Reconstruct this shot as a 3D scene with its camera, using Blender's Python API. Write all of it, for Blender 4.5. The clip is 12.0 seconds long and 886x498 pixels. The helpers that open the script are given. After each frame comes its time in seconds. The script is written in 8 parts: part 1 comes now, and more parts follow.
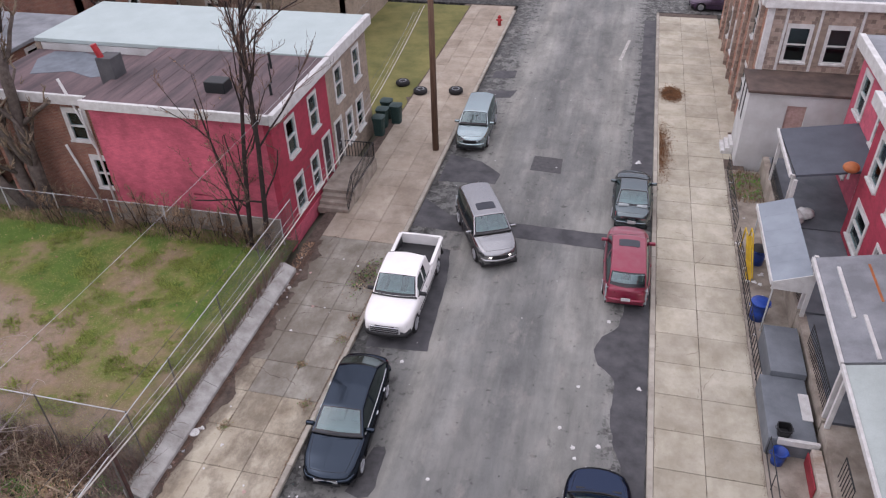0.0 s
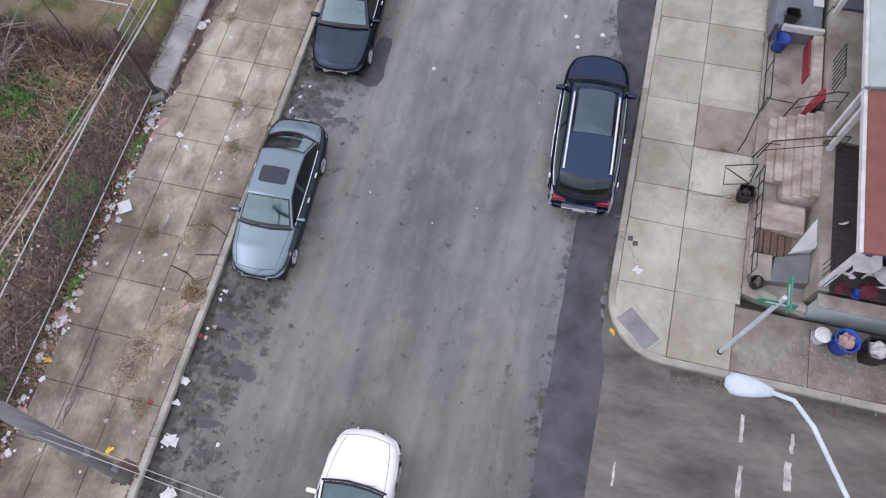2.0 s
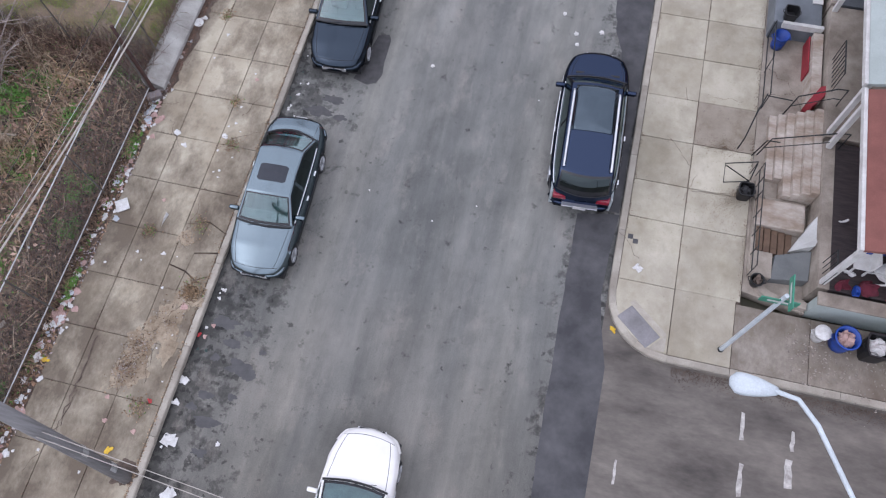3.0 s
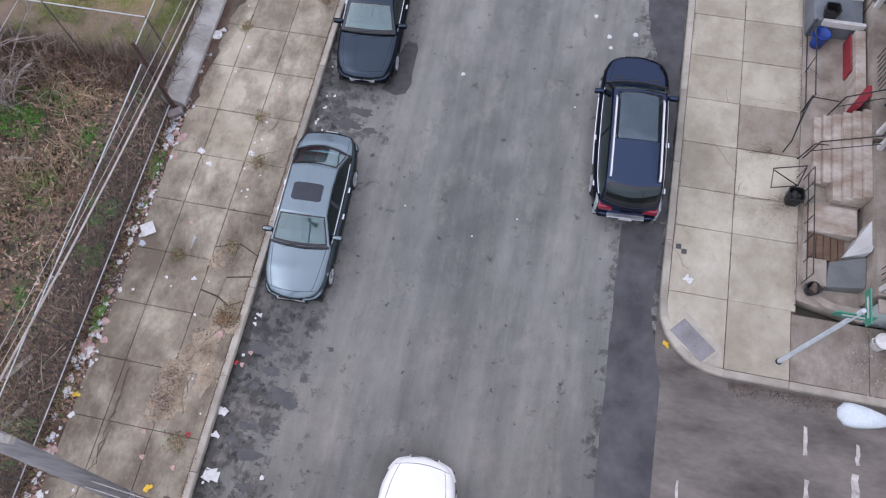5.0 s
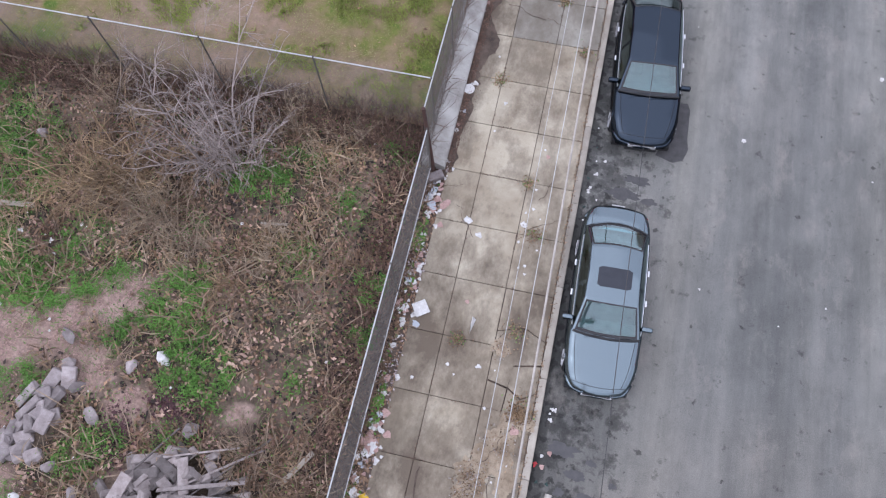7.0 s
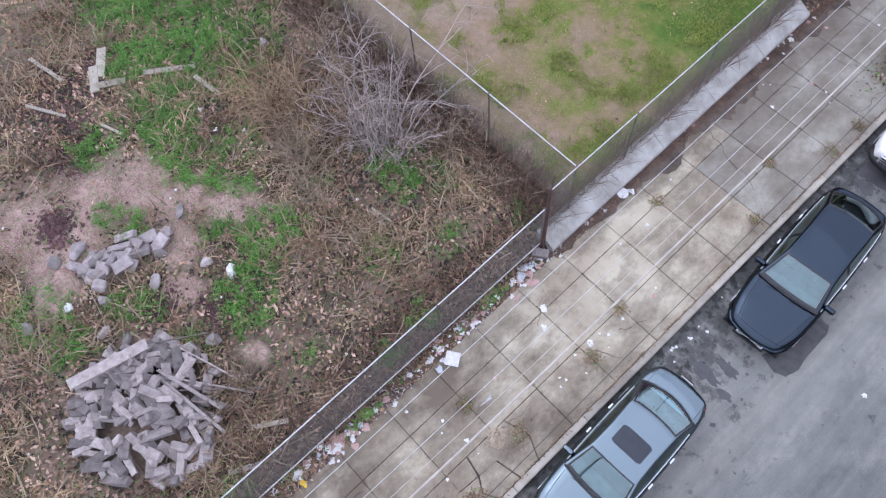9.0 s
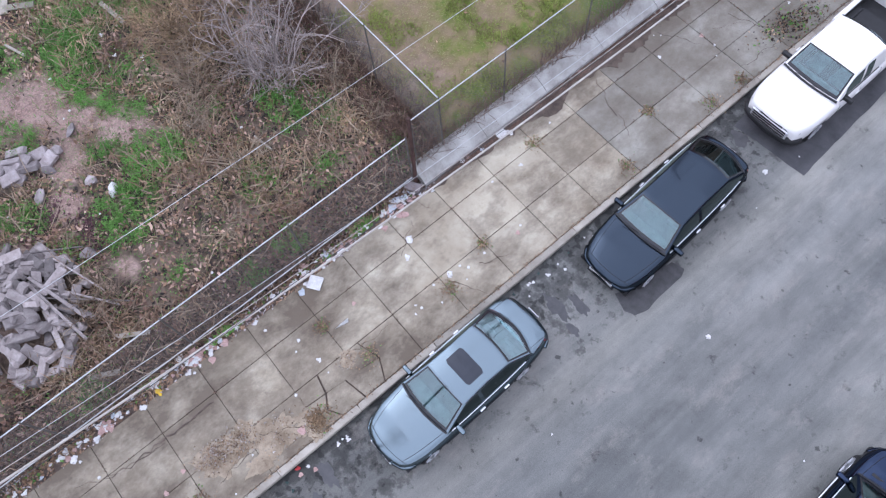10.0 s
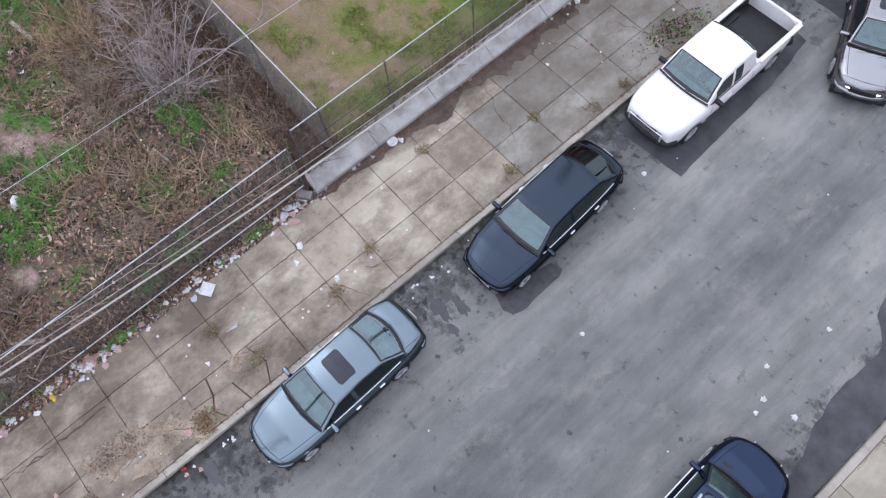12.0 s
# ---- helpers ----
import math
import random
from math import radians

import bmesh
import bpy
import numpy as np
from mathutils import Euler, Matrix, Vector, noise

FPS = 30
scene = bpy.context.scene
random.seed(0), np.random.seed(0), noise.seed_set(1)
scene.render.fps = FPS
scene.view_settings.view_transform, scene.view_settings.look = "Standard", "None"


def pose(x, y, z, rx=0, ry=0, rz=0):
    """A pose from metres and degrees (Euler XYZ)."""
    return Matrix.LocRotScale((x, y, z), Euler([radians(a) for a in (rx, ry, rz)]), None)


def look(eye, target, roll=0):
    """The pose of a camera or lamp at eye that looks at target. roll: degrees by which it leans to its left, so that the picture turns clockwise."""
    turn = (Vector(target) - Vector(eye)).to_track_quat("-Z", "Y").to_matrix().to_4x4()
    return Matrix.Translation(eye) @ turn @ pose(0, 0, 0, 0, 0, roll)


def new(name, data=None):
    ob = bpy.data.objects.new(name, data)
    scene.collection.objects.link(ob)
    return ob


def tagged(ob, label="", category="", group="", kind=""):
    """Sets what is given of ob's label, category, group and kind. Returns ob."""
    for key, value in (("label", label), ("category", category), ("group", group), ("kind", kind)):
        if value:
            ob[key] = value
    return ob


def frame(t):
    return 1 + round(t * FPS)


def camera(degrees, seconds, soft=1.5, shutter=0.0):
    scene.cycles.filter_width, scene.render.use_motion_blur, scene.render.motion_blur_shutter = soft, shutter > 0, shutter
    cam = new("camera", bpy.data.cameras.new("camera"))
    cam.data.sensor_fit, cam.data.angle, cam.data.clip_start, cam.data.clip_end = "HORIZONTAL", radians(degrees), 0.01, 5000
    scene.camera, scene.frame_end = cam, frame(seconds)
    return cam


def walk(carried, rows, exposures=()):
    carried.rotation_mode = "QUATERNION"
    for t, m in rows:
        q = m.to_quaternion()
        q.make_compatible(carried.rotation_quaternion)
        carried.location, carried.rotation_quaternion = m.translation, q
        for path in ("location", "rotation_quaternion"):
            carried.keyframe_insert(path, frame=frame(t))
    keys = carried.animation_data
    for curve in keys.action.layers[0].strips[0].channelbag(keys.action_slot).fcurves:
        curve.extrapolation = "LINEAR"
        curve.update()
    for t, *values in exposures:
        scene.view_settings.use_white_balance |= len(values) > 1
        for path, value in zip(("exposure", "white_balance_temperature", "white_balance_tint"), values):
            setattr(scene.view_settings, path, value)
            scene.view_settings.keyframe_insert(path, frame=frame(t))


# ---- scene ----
cam = camera(62.6, 12.0, soft=1.2)
PATH = [
    (0, (-0.117, 0.34, 18.448), (-0.533, 1.902, 17.27), -2.1),
    (0.3, (-0.043, 0.268, 18.44), (-0.423, 1.591, 16.988), -2.8),
    (0.5, (-0.029, 0.218, 18.436), (-0.357, 1.31, 16.793), -4.0),
    (1, (-0.002, 0.062, 18.504), (-0.287, 0.925, 16.722), -5.3),
    (1.5, (0.061, 0.047, 18.603), (-0.213, 0.823, 16.78), -6.3),
    (2, (0.108, 0.053, 18.673), (-0.159, 0.785, 16.831), -6.9),
    (2.5, (0.021, 0.069, 18.69), (-0.239, 0.798, 16.845), -6.5),
    (4.5, (-0.517, 0.313, 18.299), (-0.741, 1.033, 16.447), -5.8),
    (5, (-1.631, 0.541, 18.257), (-1.849, 1.264, 16.405), -5.7),
    (5.5, (-3.27, 0.82, 18.135), (-3.48, 1.541, 16.281), -5.0),
    (6, (-5.304, 1.179, 17.966), (-5.504, 1.891, 16.107), -4.2),
    (6.5, (-7.632, 1.504, 17.875), (-7.829, 2.205, 16.013), -3.8),
    (7, (-9.644, 1.684, 17.8), (-9.858, 2.389, 15.941), -4.3),
    (7.5, (-10.471, 2.12, 17.784), (-10.806, 2.791, 15.93), -5.4),
    (7.7, (-10.403, 2.295, 17.841), (-10.819, 2.939, 15.994), -6.5),
    (9.3, (-6.633, 4.333, 18.166), (-7.319, 4.797, 16.346), -7.9),
    (9.5, (-5.984, 4.714, 18.111), (-6.664, 5.165, 16.285), -7.8),
    (10, (-4.048, 5.739, 17.841), (-4.71, 6.163, 16.002), -7.8),
    (10.5, (-2.369, 6.59, 17.8), (-3.003, 7.023, 15.953), -8.0),
    (11, (-1.73, 7.257, 17.824), (-2.374, 7.692, 15.981), -8.2),
    (11.5, (-1.747, 7.583, 18.034), (-2.403, 8.023, 16.197), -8.1),
    (12, (-1.916, 7.844, 18.297), (-2.58, 8.282, 16.461), -8.2),
]
EXPOSURES = [(0.0, 0.41, 6250, 22), (0.6, 0.44, 5920, 18), (2.5, 0.47, 5850, 17.5), (4.5, 0.42, 5820, 18), (5.5, 0.51, 5820, 19), (7.0, 0.6, 5780, 18.5), (9.5, 0.82, 5490, 18), (10.3, 0.71, 5480, 18), (12.0, 0.6, 5690, 16)]
walk(cam, [(t, look(eye, target, roll)) for t, eye, target, roll in PATH], EXPOSURES)

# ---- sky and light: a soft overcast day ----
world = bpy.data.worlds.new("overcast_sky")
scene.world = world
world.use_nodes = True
wn = world.node_tree.nodes
sky = wn.new("ShaderNodeTexSky")
sky.sky_type, sky.sun_disc = "NISHITA", False
sky.sun_elevation, sky.sun_rotation = radians(55), radians(250)
sky.air_density, sky.dust_density, sky.ozone_density = 1.0, 4.0, 1.0
hsv = wn.new("ShaderNodeHueSaturation")
hsv.inputs["Saturation"].default_value = 0.42
world.node_tree.links.new(sky.outputs[0], hsv.inputs["Color"])
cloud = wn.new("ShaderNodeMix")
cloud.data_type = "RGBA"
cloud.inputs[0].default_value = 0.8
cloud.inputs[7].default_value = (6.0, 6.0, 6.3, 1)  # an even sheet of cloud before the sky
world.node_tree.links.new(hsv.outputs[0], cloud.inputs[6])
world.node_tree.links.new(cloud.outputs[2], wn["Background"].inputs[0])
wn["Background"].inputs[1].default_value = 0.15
sun_data = bpy.data.lights.new("sun", "SUN")
sun_data.energy, sun_data.angle, sun_data.color = 0.5, radians(110), (1.0, 0.97, 0.93)
sun = new("sun", sun_data)
sun.matrix_world = look((0, 0, 40), (0 + math.cos(radians(55)) * 10, 0 + 6, 40 - 20))


# ---- materials ----
def nodes(name):
    m = bpy.data.materials.new(name)
    m.use_nodes = True
    t = m.node_tree
    return m, t, t.nodes["Principled BSDF"]


def lk(t, a, b):
    t.links.new(a, b)


def tex(t, scale, detail=5.0, stretch=(1, 1, 1), rough=0.6):
    """Noise over world positions, in features per metre."""
    g = t.nodes.new("ShaderNodeNewGeometry")
    mp = t.nodes.new("ShaderNodeMapping")
    mp.inputs["Scale"].default_value = stretch
    n = t.nodes.new("ShaderNodeTexNoise")
    n.inputs["Scale"].default_value, n.inputs["Detail"].default_value = scale, detail
    n.inputs["Roughness"].default_value = rough
    lk(t, g.outputs["Position"], mp.inputs["Vector"])
    lk(t, mp.outputs[0], n.inputs["Vector"])
    return n.outputs["Fac"]


def ramp(t, fac, stops):
    r = t.nodes.new("ShaderNodeValToRGB")
    e = r.color_ramp.elements
    while len(e) < len(stops):
        e.new(0.5)
    for el, (p, c) in zip(e, stops):
        el.position, el.color = p, (*c, 1)
    lk(t, fac, r.inputs["Fac"])
    return r.outputs["Color"]


def grey(v):
    return (v, v, v)


def mixc(t, fac, a, b, mode="MIX"):
    m = t.nodes.new("ShaderNodeMix")
    m.data_type, m.blend_type = "RGBA", mode
    for sock, v in ((m.inputs[0], fac), (m.inputs[6], a), (m.inputs[7], b)):
        if hasattr(v, "node"):
            lk(t, v, sock)
        elif isinstance(v, tuple):
            sock.default_value = (*v, 1)
        else:
            sock.default_value = v
    return m.outputs[2]


def math_node(t, op, a, v=0.0, w=0.0):
    n = t.nodes.new("ShaderNodeMath")
    n.operation = op
    for sock, x in zip(n.inputs, (a, v, w)):
        if hasattr(x, "node"):
            lk(t, x, sock)
        else:
            sock.default_value = x
    return n.outputs[0]


def bump(t, bsdf, fac, strength=0.3, dist=0.01):
    b = t.nodes.new("ShaderNodeBump")
    b.inputs["Strength"].default_value, b.inputs["Distance"].default_value = strength, dist
    lk(t, fac, b.inputs["Height"])
    lk(t, b.outputs[0], bsdf.inputs["Normal"])


def mat(name, c, c2=None, scale=3.0, rough=0.8, metal=0.0, fine=40.0, bmp=0.25, dist=0.006, rnd=0.0, island=0.0, stretch=(1, 1, 1), spec=0.5, lo=0.35, hi=0.68, coat=0.0, patch=0.0):
    """A surface between two colours at a large scale, with fine grain and relief; rnd and island vary piece by piece."""
    m, t, b = nodes(name)
    c2 = c2 or tuple(x * 0.75 for x in c)
    col = ramp(t, tex(t, scale, 6, stretch), [(lo, c2), (hi, c)])
    grain = tex(t, fine, 3, stretch)
    col = mixc(t, 0.35, col, ramp(t, grain, [(0.3, grey(0.45)), (0.75, grey(1.0))]), "MULTIPLY")
    for amount, kind in ((rnd, "obj"), (island, "isl")):
        if amount:
            src = t.nodes.new("ShaderNodeObjectInfo").outputs["Random"] if kind == "obj" else t.nodes.new("ShaderNodeNewGeometry").outputs["Random Per Island"]
            col = mixc(t, 1.0, col, ramp(t, src, [(0.0, grey(1 - amount)), (1.0, grey(1.0))]), "MULTIPLY")
    if patch:
        # plants of one kind stand together: reddish, plain and tan stretches
        col = mixc(t, patch, col, ramp(t, tex(t, 0.55, 4, (1, 1, 1), 0.6), [(0.3, (0.5, 0.4, 0.385)), (0.43, (0.9, 0.82, 0.78)), (0.54, (1.1, 1.06, 1.03)), (0.7, (1.4, 1.33, 1.18))]), "MULTIPLY")
    lk(t, col, b.inputs["Base Color"])
    b.inputs["Roughness"].default_value, b.inputs["Metallic"].default_value = rough, metal
    b.inputs["Specular IOR Level"].default_value, b.inputs["Coat Weight"].default_value = spec, coat
    b.inputs["Coat Roughness"].default_value = 0.05
    if bmp:
        bump(t, b, grain, bmp, dist)
    return m


def position(t):
    g = t.nodes.new("ShaderNodeNewGeometry")
    sep = t.nodes.new("ShaderNodeSeparateXYZ")
    lk(t, g.outputs["Position"], sep.inputs[0])
    return sep.outputs


def mat_asphalt():
    m, t, b = nodes("asphalt")
    base = tex(t, 0.24, 6, (1.3, 0.7, 1), 0.62)
    col = ramp(t, base, [(0.32, (0.14, 0.145, 0.141)), (0.5, (0.186, 0.191, 0.184)), (0.66, (0.246, 0.248, 0.236))])
    tracks = tex(t, 0.9, 5, (1.2, 0.04, 0), 0.62)
    col = mixc(t, 0.9, col, ramp(t, tracks, [(0.34, grey(0.78)), (0.64, (1.17, 1.15, 1.11))]), "MULTIPLY")
    wear = math_node(t, "MULTIPLY_ADD", tex(t, 0.5, 6, (1, 0.5, 1), 0.65), 0.12, math_node(t, "MULTIPLY_ADD", position(t)[0], 0.1, 0.8))
    col = mixc(t, 0.9, col, ramp(t, wear, [(0.02, grey(0.72)), (0.16, grey(0.84)), (0.29, (1.28, 1.25, 1.2)), (0.4, grey(1.0)), (0.54, grey(0.84)), (0.68, grey(0.94)), (0.84, (1.28, 1.26, 1.22)), (0.95, grey(0.98))]), "MULTIPLY")
    bands = tex(t, 0.75, 8, (1.3, 0.18, 1), 0.74)
    col = mixc(t, 0.9, col, ramp(t, bands, [(0.32, grey(0.72)), (0.5, grey(0.98)), (0.68, grey(1.2))]), "MULTIPLY")
    blot = tex(t, 1.0, 9, (1, 0.8, 1), 0.74)
    col = mixc(t, 0.7, col, ramp(t, blot, [(0.3, grey(0.66)), (0.47, grey(0.96)), (0.7, grey(1.2))]), "MULTIPLY")
    # oil drips gather in the parking lanes beside the kerbs
    lane = ramp(t, math_node(t, "MULTIPLY_ADD", position(t)[0], 0.05, 0.5), [(0.078, grey(0.28)), (0.092, grey(0.18)), (0.13, grey(0.15)), (0.2, grey(0.03)), (0.25, grey(0.0)), (0.51, grey(0.0)), (0.545, grey(0.1)), (0.58, grey(0.19))])
    spots = tex(t, 1.9, 8, (1, 1, 1), 0.68)
    drips = math_node(t, "SUBTRACT", spots, lane)
    col = mixc(t, 1.0, col, ramp(t, drips, [(0.26, grey(0.4)), (0.33, grey(0.58)), (0.39, grey(1.0))]), "MULTIPLY")
    dots = math_node(t, "SUBTRACT", tex(t, 4.2, 3, (1, 1, 1), 0.5), math_node(t, "MULTIPLY", lane, 0.75))
    col = mixc(t, 1.0, col, ramp(t, dots, [(0.26, grey(0.42)), (0.31, grey(1.0))]), "MULTIPLY")
    fine_spots = tex(t, 5.0, 5, (1, 1, 1), 0.66)
    col = mixc(t, 0.75, col, ramp(t, fine_spots, [(0.29, grey(0.45)), (0.36, grey(1.0)), (0.68, grey(1.0)), (0.74, grey(1.3))]), "MULTIPLY")
    dust = tex(t, 1.1, 9, (1.2, 0.6, 1), 0.76)
    col = mixc(t, ramp(t, dust, [(0.53, grey(0.0)), (0.76, grey(0.75))]), col, (0.32, 0.298, 0.268))
    # darker and browner towards the junction, paler further up the street
    run = math_node(t, "MULTIPLY_ADD", math_node(t, "MULTIPLY_ADD", tex(t, 0.3, 5, (1, 1, 1), 0.6), 7.0, position(t)[1]), 0.04, 0.0)
    col = mixc(t, 1.0, col, ramp(t, run, [(0.1, (0.8, 0.765, 0.73)), (0.26, (0.86, 0.835, 0.81)), (0.42, grey(0.94)), (0.62, grey(0.97)), (0.9, grey(1.08))]), "MULTIPLY")
    grain = tex(t, 38, 5, (1, 1, 1), 0.7)
    col = mixc(t, 0.55, col, ramp(t, grain, [(0.3, grey(0.45)), (0.7, grey(1.22))]), "MULTIPLY")
    lk(t, col, b.inputs["Base Color"])
    b.inputs["Roughness"].default_value = 0.85
    bump(t, b, grain, 0.4, 0.008)
    return m


def mat_concrete(name, warm, light, seed=0.0, mud=0.0, dark_slab=0.66, cloud=0.75):
    """Pavement concrete: large brown stains, small dark spots, each slab of its own shade."""
    m, t, b = nodes(name)
    big = tex(t, 0.55 + seed, 6, (1, 1, 1), 0.62)
    col = ramp(t, big, [(0.33, warm), (0.5, tuple((w + l) / 2 for w, l in zip(warm, light))), (0.66, light)])
    mid = tex(t, 2.4, 7, (1, 1, 1), 0.7)
    col = mixc(t, cloud, col, ramp(t, mid, [(0.3, (0.62, 0.58, 0.5)), (0.5, grey(0.96)), (0.75, grey(1.1))]), "MULTIPLY")
    spots = tex(t, 7.5, 5, (1, 1, 1), 0.7)
    col = mixc(t, 0.6, col, ramp(t, spots, [(0.28, grey(0.45)), (0.37, grey(1.0))]), "MULTIPLY")
    info = t.nodes.new("ShaderNodeObjectInfo")
    col = mixc(t, 1.0, col, ramp(t, info.outputs["Random"], [(0.0, tuple(dark_slab * k for k in (1, 0.97, 0.93))), (0.12, (0.9, 0.885, 0.865)), (0.6, (0.98, 0.97, 0.95)), (1.0, (1.07, 1.055, 1.03))]), "MULTIPLY")
    if mud:
        # brown dirt trodden in, thicker where it washes down from the yard wall
        at = position(t)
        wash = ramp(t, math_node(t, "MULTIPLY_ADD", at[0], 0.5, 6.2), [(0.0, grey(0.34)), (0.3, grey(0.2)), (0.75, grey(0.02))])
        wash = math_node(t, "MULTIPLY", wash, ramp(t, math_node(t, "MULTIPLY_ADD", at[1], 0.05, -0.4), [(0.12, grey(0.2)), (0.42, grey(1.0)), (0.75, grey(1.0)), (0.85, grey(0.1))]))
        wash = math_node(t, "ADD", wash, ramp(t, math_node(t, "MULTIPLY_ADD", at[1], 0.05, -0.4), [(0.0, grey(0.11)), (0.07, grey(0.0)), (0.25, grey(0.0)), (0.5, grey(0.06)), (0.75, grey(0.03)), (0.88, grey(0.0))]))
        dirt = math_node(t, "ADD", tex(t, 0.75, 8, (1.25, 0.8, 1), 0.7), wash)
        col = mixc(t, ramp(t, dirt, [(0.47, grey(0.0)), (0.56, grey(0.45 * mud)), (0.72, grey(mud))]), col, (0.113, 0.087, 0.062))
    grain = tex(t, 70, 3)
    col = mixc(t, 0.3, col, ramp(t, grain, [(0.3, grey(0.55)), (0.7, grey(1.05))]), "MULTIPLY")
    lk(t, col, b.inputs["Base Color"])
    b.inputs["Roughness"].default_value = 0.88
    bump(t, b, grain, 0.25, 0.004)
    return m


BARE = [(-22.3, 2.3, 1.6), (-21.5, 0.9, 1.5), (-19.4, 5.3, 1.0), (-21.7, 3.7, 1.1), (-20.5, 4.3, 0.9), (-19.4, 3.5, 0.9), (-22.9, 0.6, 1.4), (-20.6, 0.2, 1.0), (-18.2, 2.7, 0.6), (-15.4, 3.1, 0.6)]
GRASSY = [(-24.5, 7.4, 2.2), (-27.4, 8.8, 2.8), (-23.2, 5.6, 1.2), (-21.8, 5.2, 0.8)]
MAROON = [(-26.6, 4.3, 1.7), (-24.0, 2.4, 0.8), (-25.4, 3.2, 0.9), (-27.6, 2.6, 1.4)]


def mat_soil():
    """Lot ground: dark leaf mould, pinkish brick-stained soil where it lies bare, moss under the grass."""
    m, t, b = nodes("wild_soil")
    g = t.nodes.new("ShaderNodeNewGeometry")
    wob = t.nodes.new("ShaderNodeTexNoise")
    wob.inputs["Scale"].default_value, wob.inputs["Detail"].default_value = 0.9, 6
    lk(t, g.outputs["Position"], wob.inputs["Vector"])
    warp = t.nodes.new("ShaderNodeVectorMath")
    warp.operation = "MULTIPLY_ADD"
    warp.inputs[1].default_value = (1.6, 1.6, 0)
    lk(t, wob.outputs["Color"], warp.inputs[0])
    lk(t, g.outputs["Position"], warp.inputs[2])

    def zones(places):
        near = None
        for x, y, r in places:
            d = t.nodes.new("ShaderNodeVectorMath")
            d.operation = "DISTANCE"
            d.inputs[1].default_value = (x + 0.8, y + 0.8, 0.4)
            lk(t, warp.outputs[0], d.inputs[0])
            k = math_node(t, "DIVIDE", d.outputs["Value"], r)
            near = k if near is None else math_node(t, "MINIMUM", near, k)
        return ramp(t, near, [(0.55, grey(1.0)), (1.0, grey(0.0))])

    a = tex(t, 0.6, 7, (1, 1, 1), 0.65)
    col = ramp(t, a, [(0.34, (0.06, 0.046, 0.034)), (0.5, (0.15, 0.112, 0.08)), (0.68, (0.31, 0.222, 0.175))])
    pink = ramp(t, tex(t, 1.3, 7, (1, 1, 1), 0.7), [(0.32, (0.2, 0.13, 0.102)), (0.5, (0.34, 0.238, 0.196)), (0.7, (0.47, 0.35, 0.3))])
    col = mixc(t, zones(MAROON), col, (0.12, 0.066, 0.068))
    col = mixc(t, zones(BARE), col, pink)
    moss = ramp(t, tex(t, 1.8, 6, (1, 1, 1), 0.7), [(0.35, (0.06, 0.12, 0.025)), (0.65, (0.13, 0.27, 0.045))])
    col = mixc(t, zones(GRASSY), col, moss)
    c = tex(t, 9, 7, (1, 1, 1), 0.75)
    col = mixc(t, 0.85, col, ramp(t, c, [(0.3, grey(0.35)), (0.55, grey(0.95)), (0.75, grey(1.35))]), "MULTIPLY")
    lk(t, col, b.inputs["Base Color"])
    b.inputs["Roughness"].default_value = 0.95
    bump(t, b, c, 0.8, 0.05)
    return m


def mat_lawn():
    m, t, b = nodes("patchy_lawn")
    a = tex(t, 0.3, 6, (1, 1, 1), 0.62)
    clump = tex(t, 1.1, 5, (1, 1, 1), 0.6)
    a = math_node(t, "ADD", a, ramp(t, clump, [(0.3, grey(0.0)), (0.42, grey(0.13)), (0.7, grey(0.16))]))
    # greener towards the street side and the far end, bare in the middle
    g = t.nodes.new("ShaderNodeNewGeometry")
    sep = t.nodes.new("ShaderNodeSeparateXYZ")
    lk(t, g.outputs["Position"], sep.inputs[0])
    ex = ramp(t, math_node(t, "MULTIPLY_ADD", sep.outputs[0], 0.1, 2.2), [(0.35, grey(0.0)), (0.85, grey(0.12))])
    ey = ramp(t, math_node(t, "MULTIPLY_ADD", sep.outputs[1], 0.05, -0.5), [(0.36, grey(0.0)), (0.6, grey(0.2))])
    a = math_node(t, "SUBTRACT", math_node(t, "SUBTRACT", math_node(t, "MULTIPLY_ADD", a, 1.05, -0.09), ex), ey)
    col = ramp(t, a, [(0.37, (0.085, 0.15, 0.016)), (0.46, (0.16, 0.18, 0.04)), (0.52, (0.24, 0.185, 0.095)), (0.6, (0.28, 0.2, 0.14)), (0.7, (0.31, 0.235, 0.175))])
    c = tex(t, 3.0, 8, (1, 1, 1), 0.72)
    col = mixc(t, 0.7, col, ramp(t, c, [(0.3, (0.5, 0.62, 0.4)), (0.52, grey(0.95)), (0.75, grey(1.15))]), "MULTIPLY")
    f = tex(t, 30, 4)
    col = mixc(t, 0.5, col, ramp(t, f, [(0.3, grey(0.45)), (0.7, grey(1.1))]), "MULTIPLY")
    lk(t, col, b.inputs["Base Color"])
    b.inputs["Roughness"].default_value = 0.95
    bump(t, b, f, 0.6, 0.02)
    return m


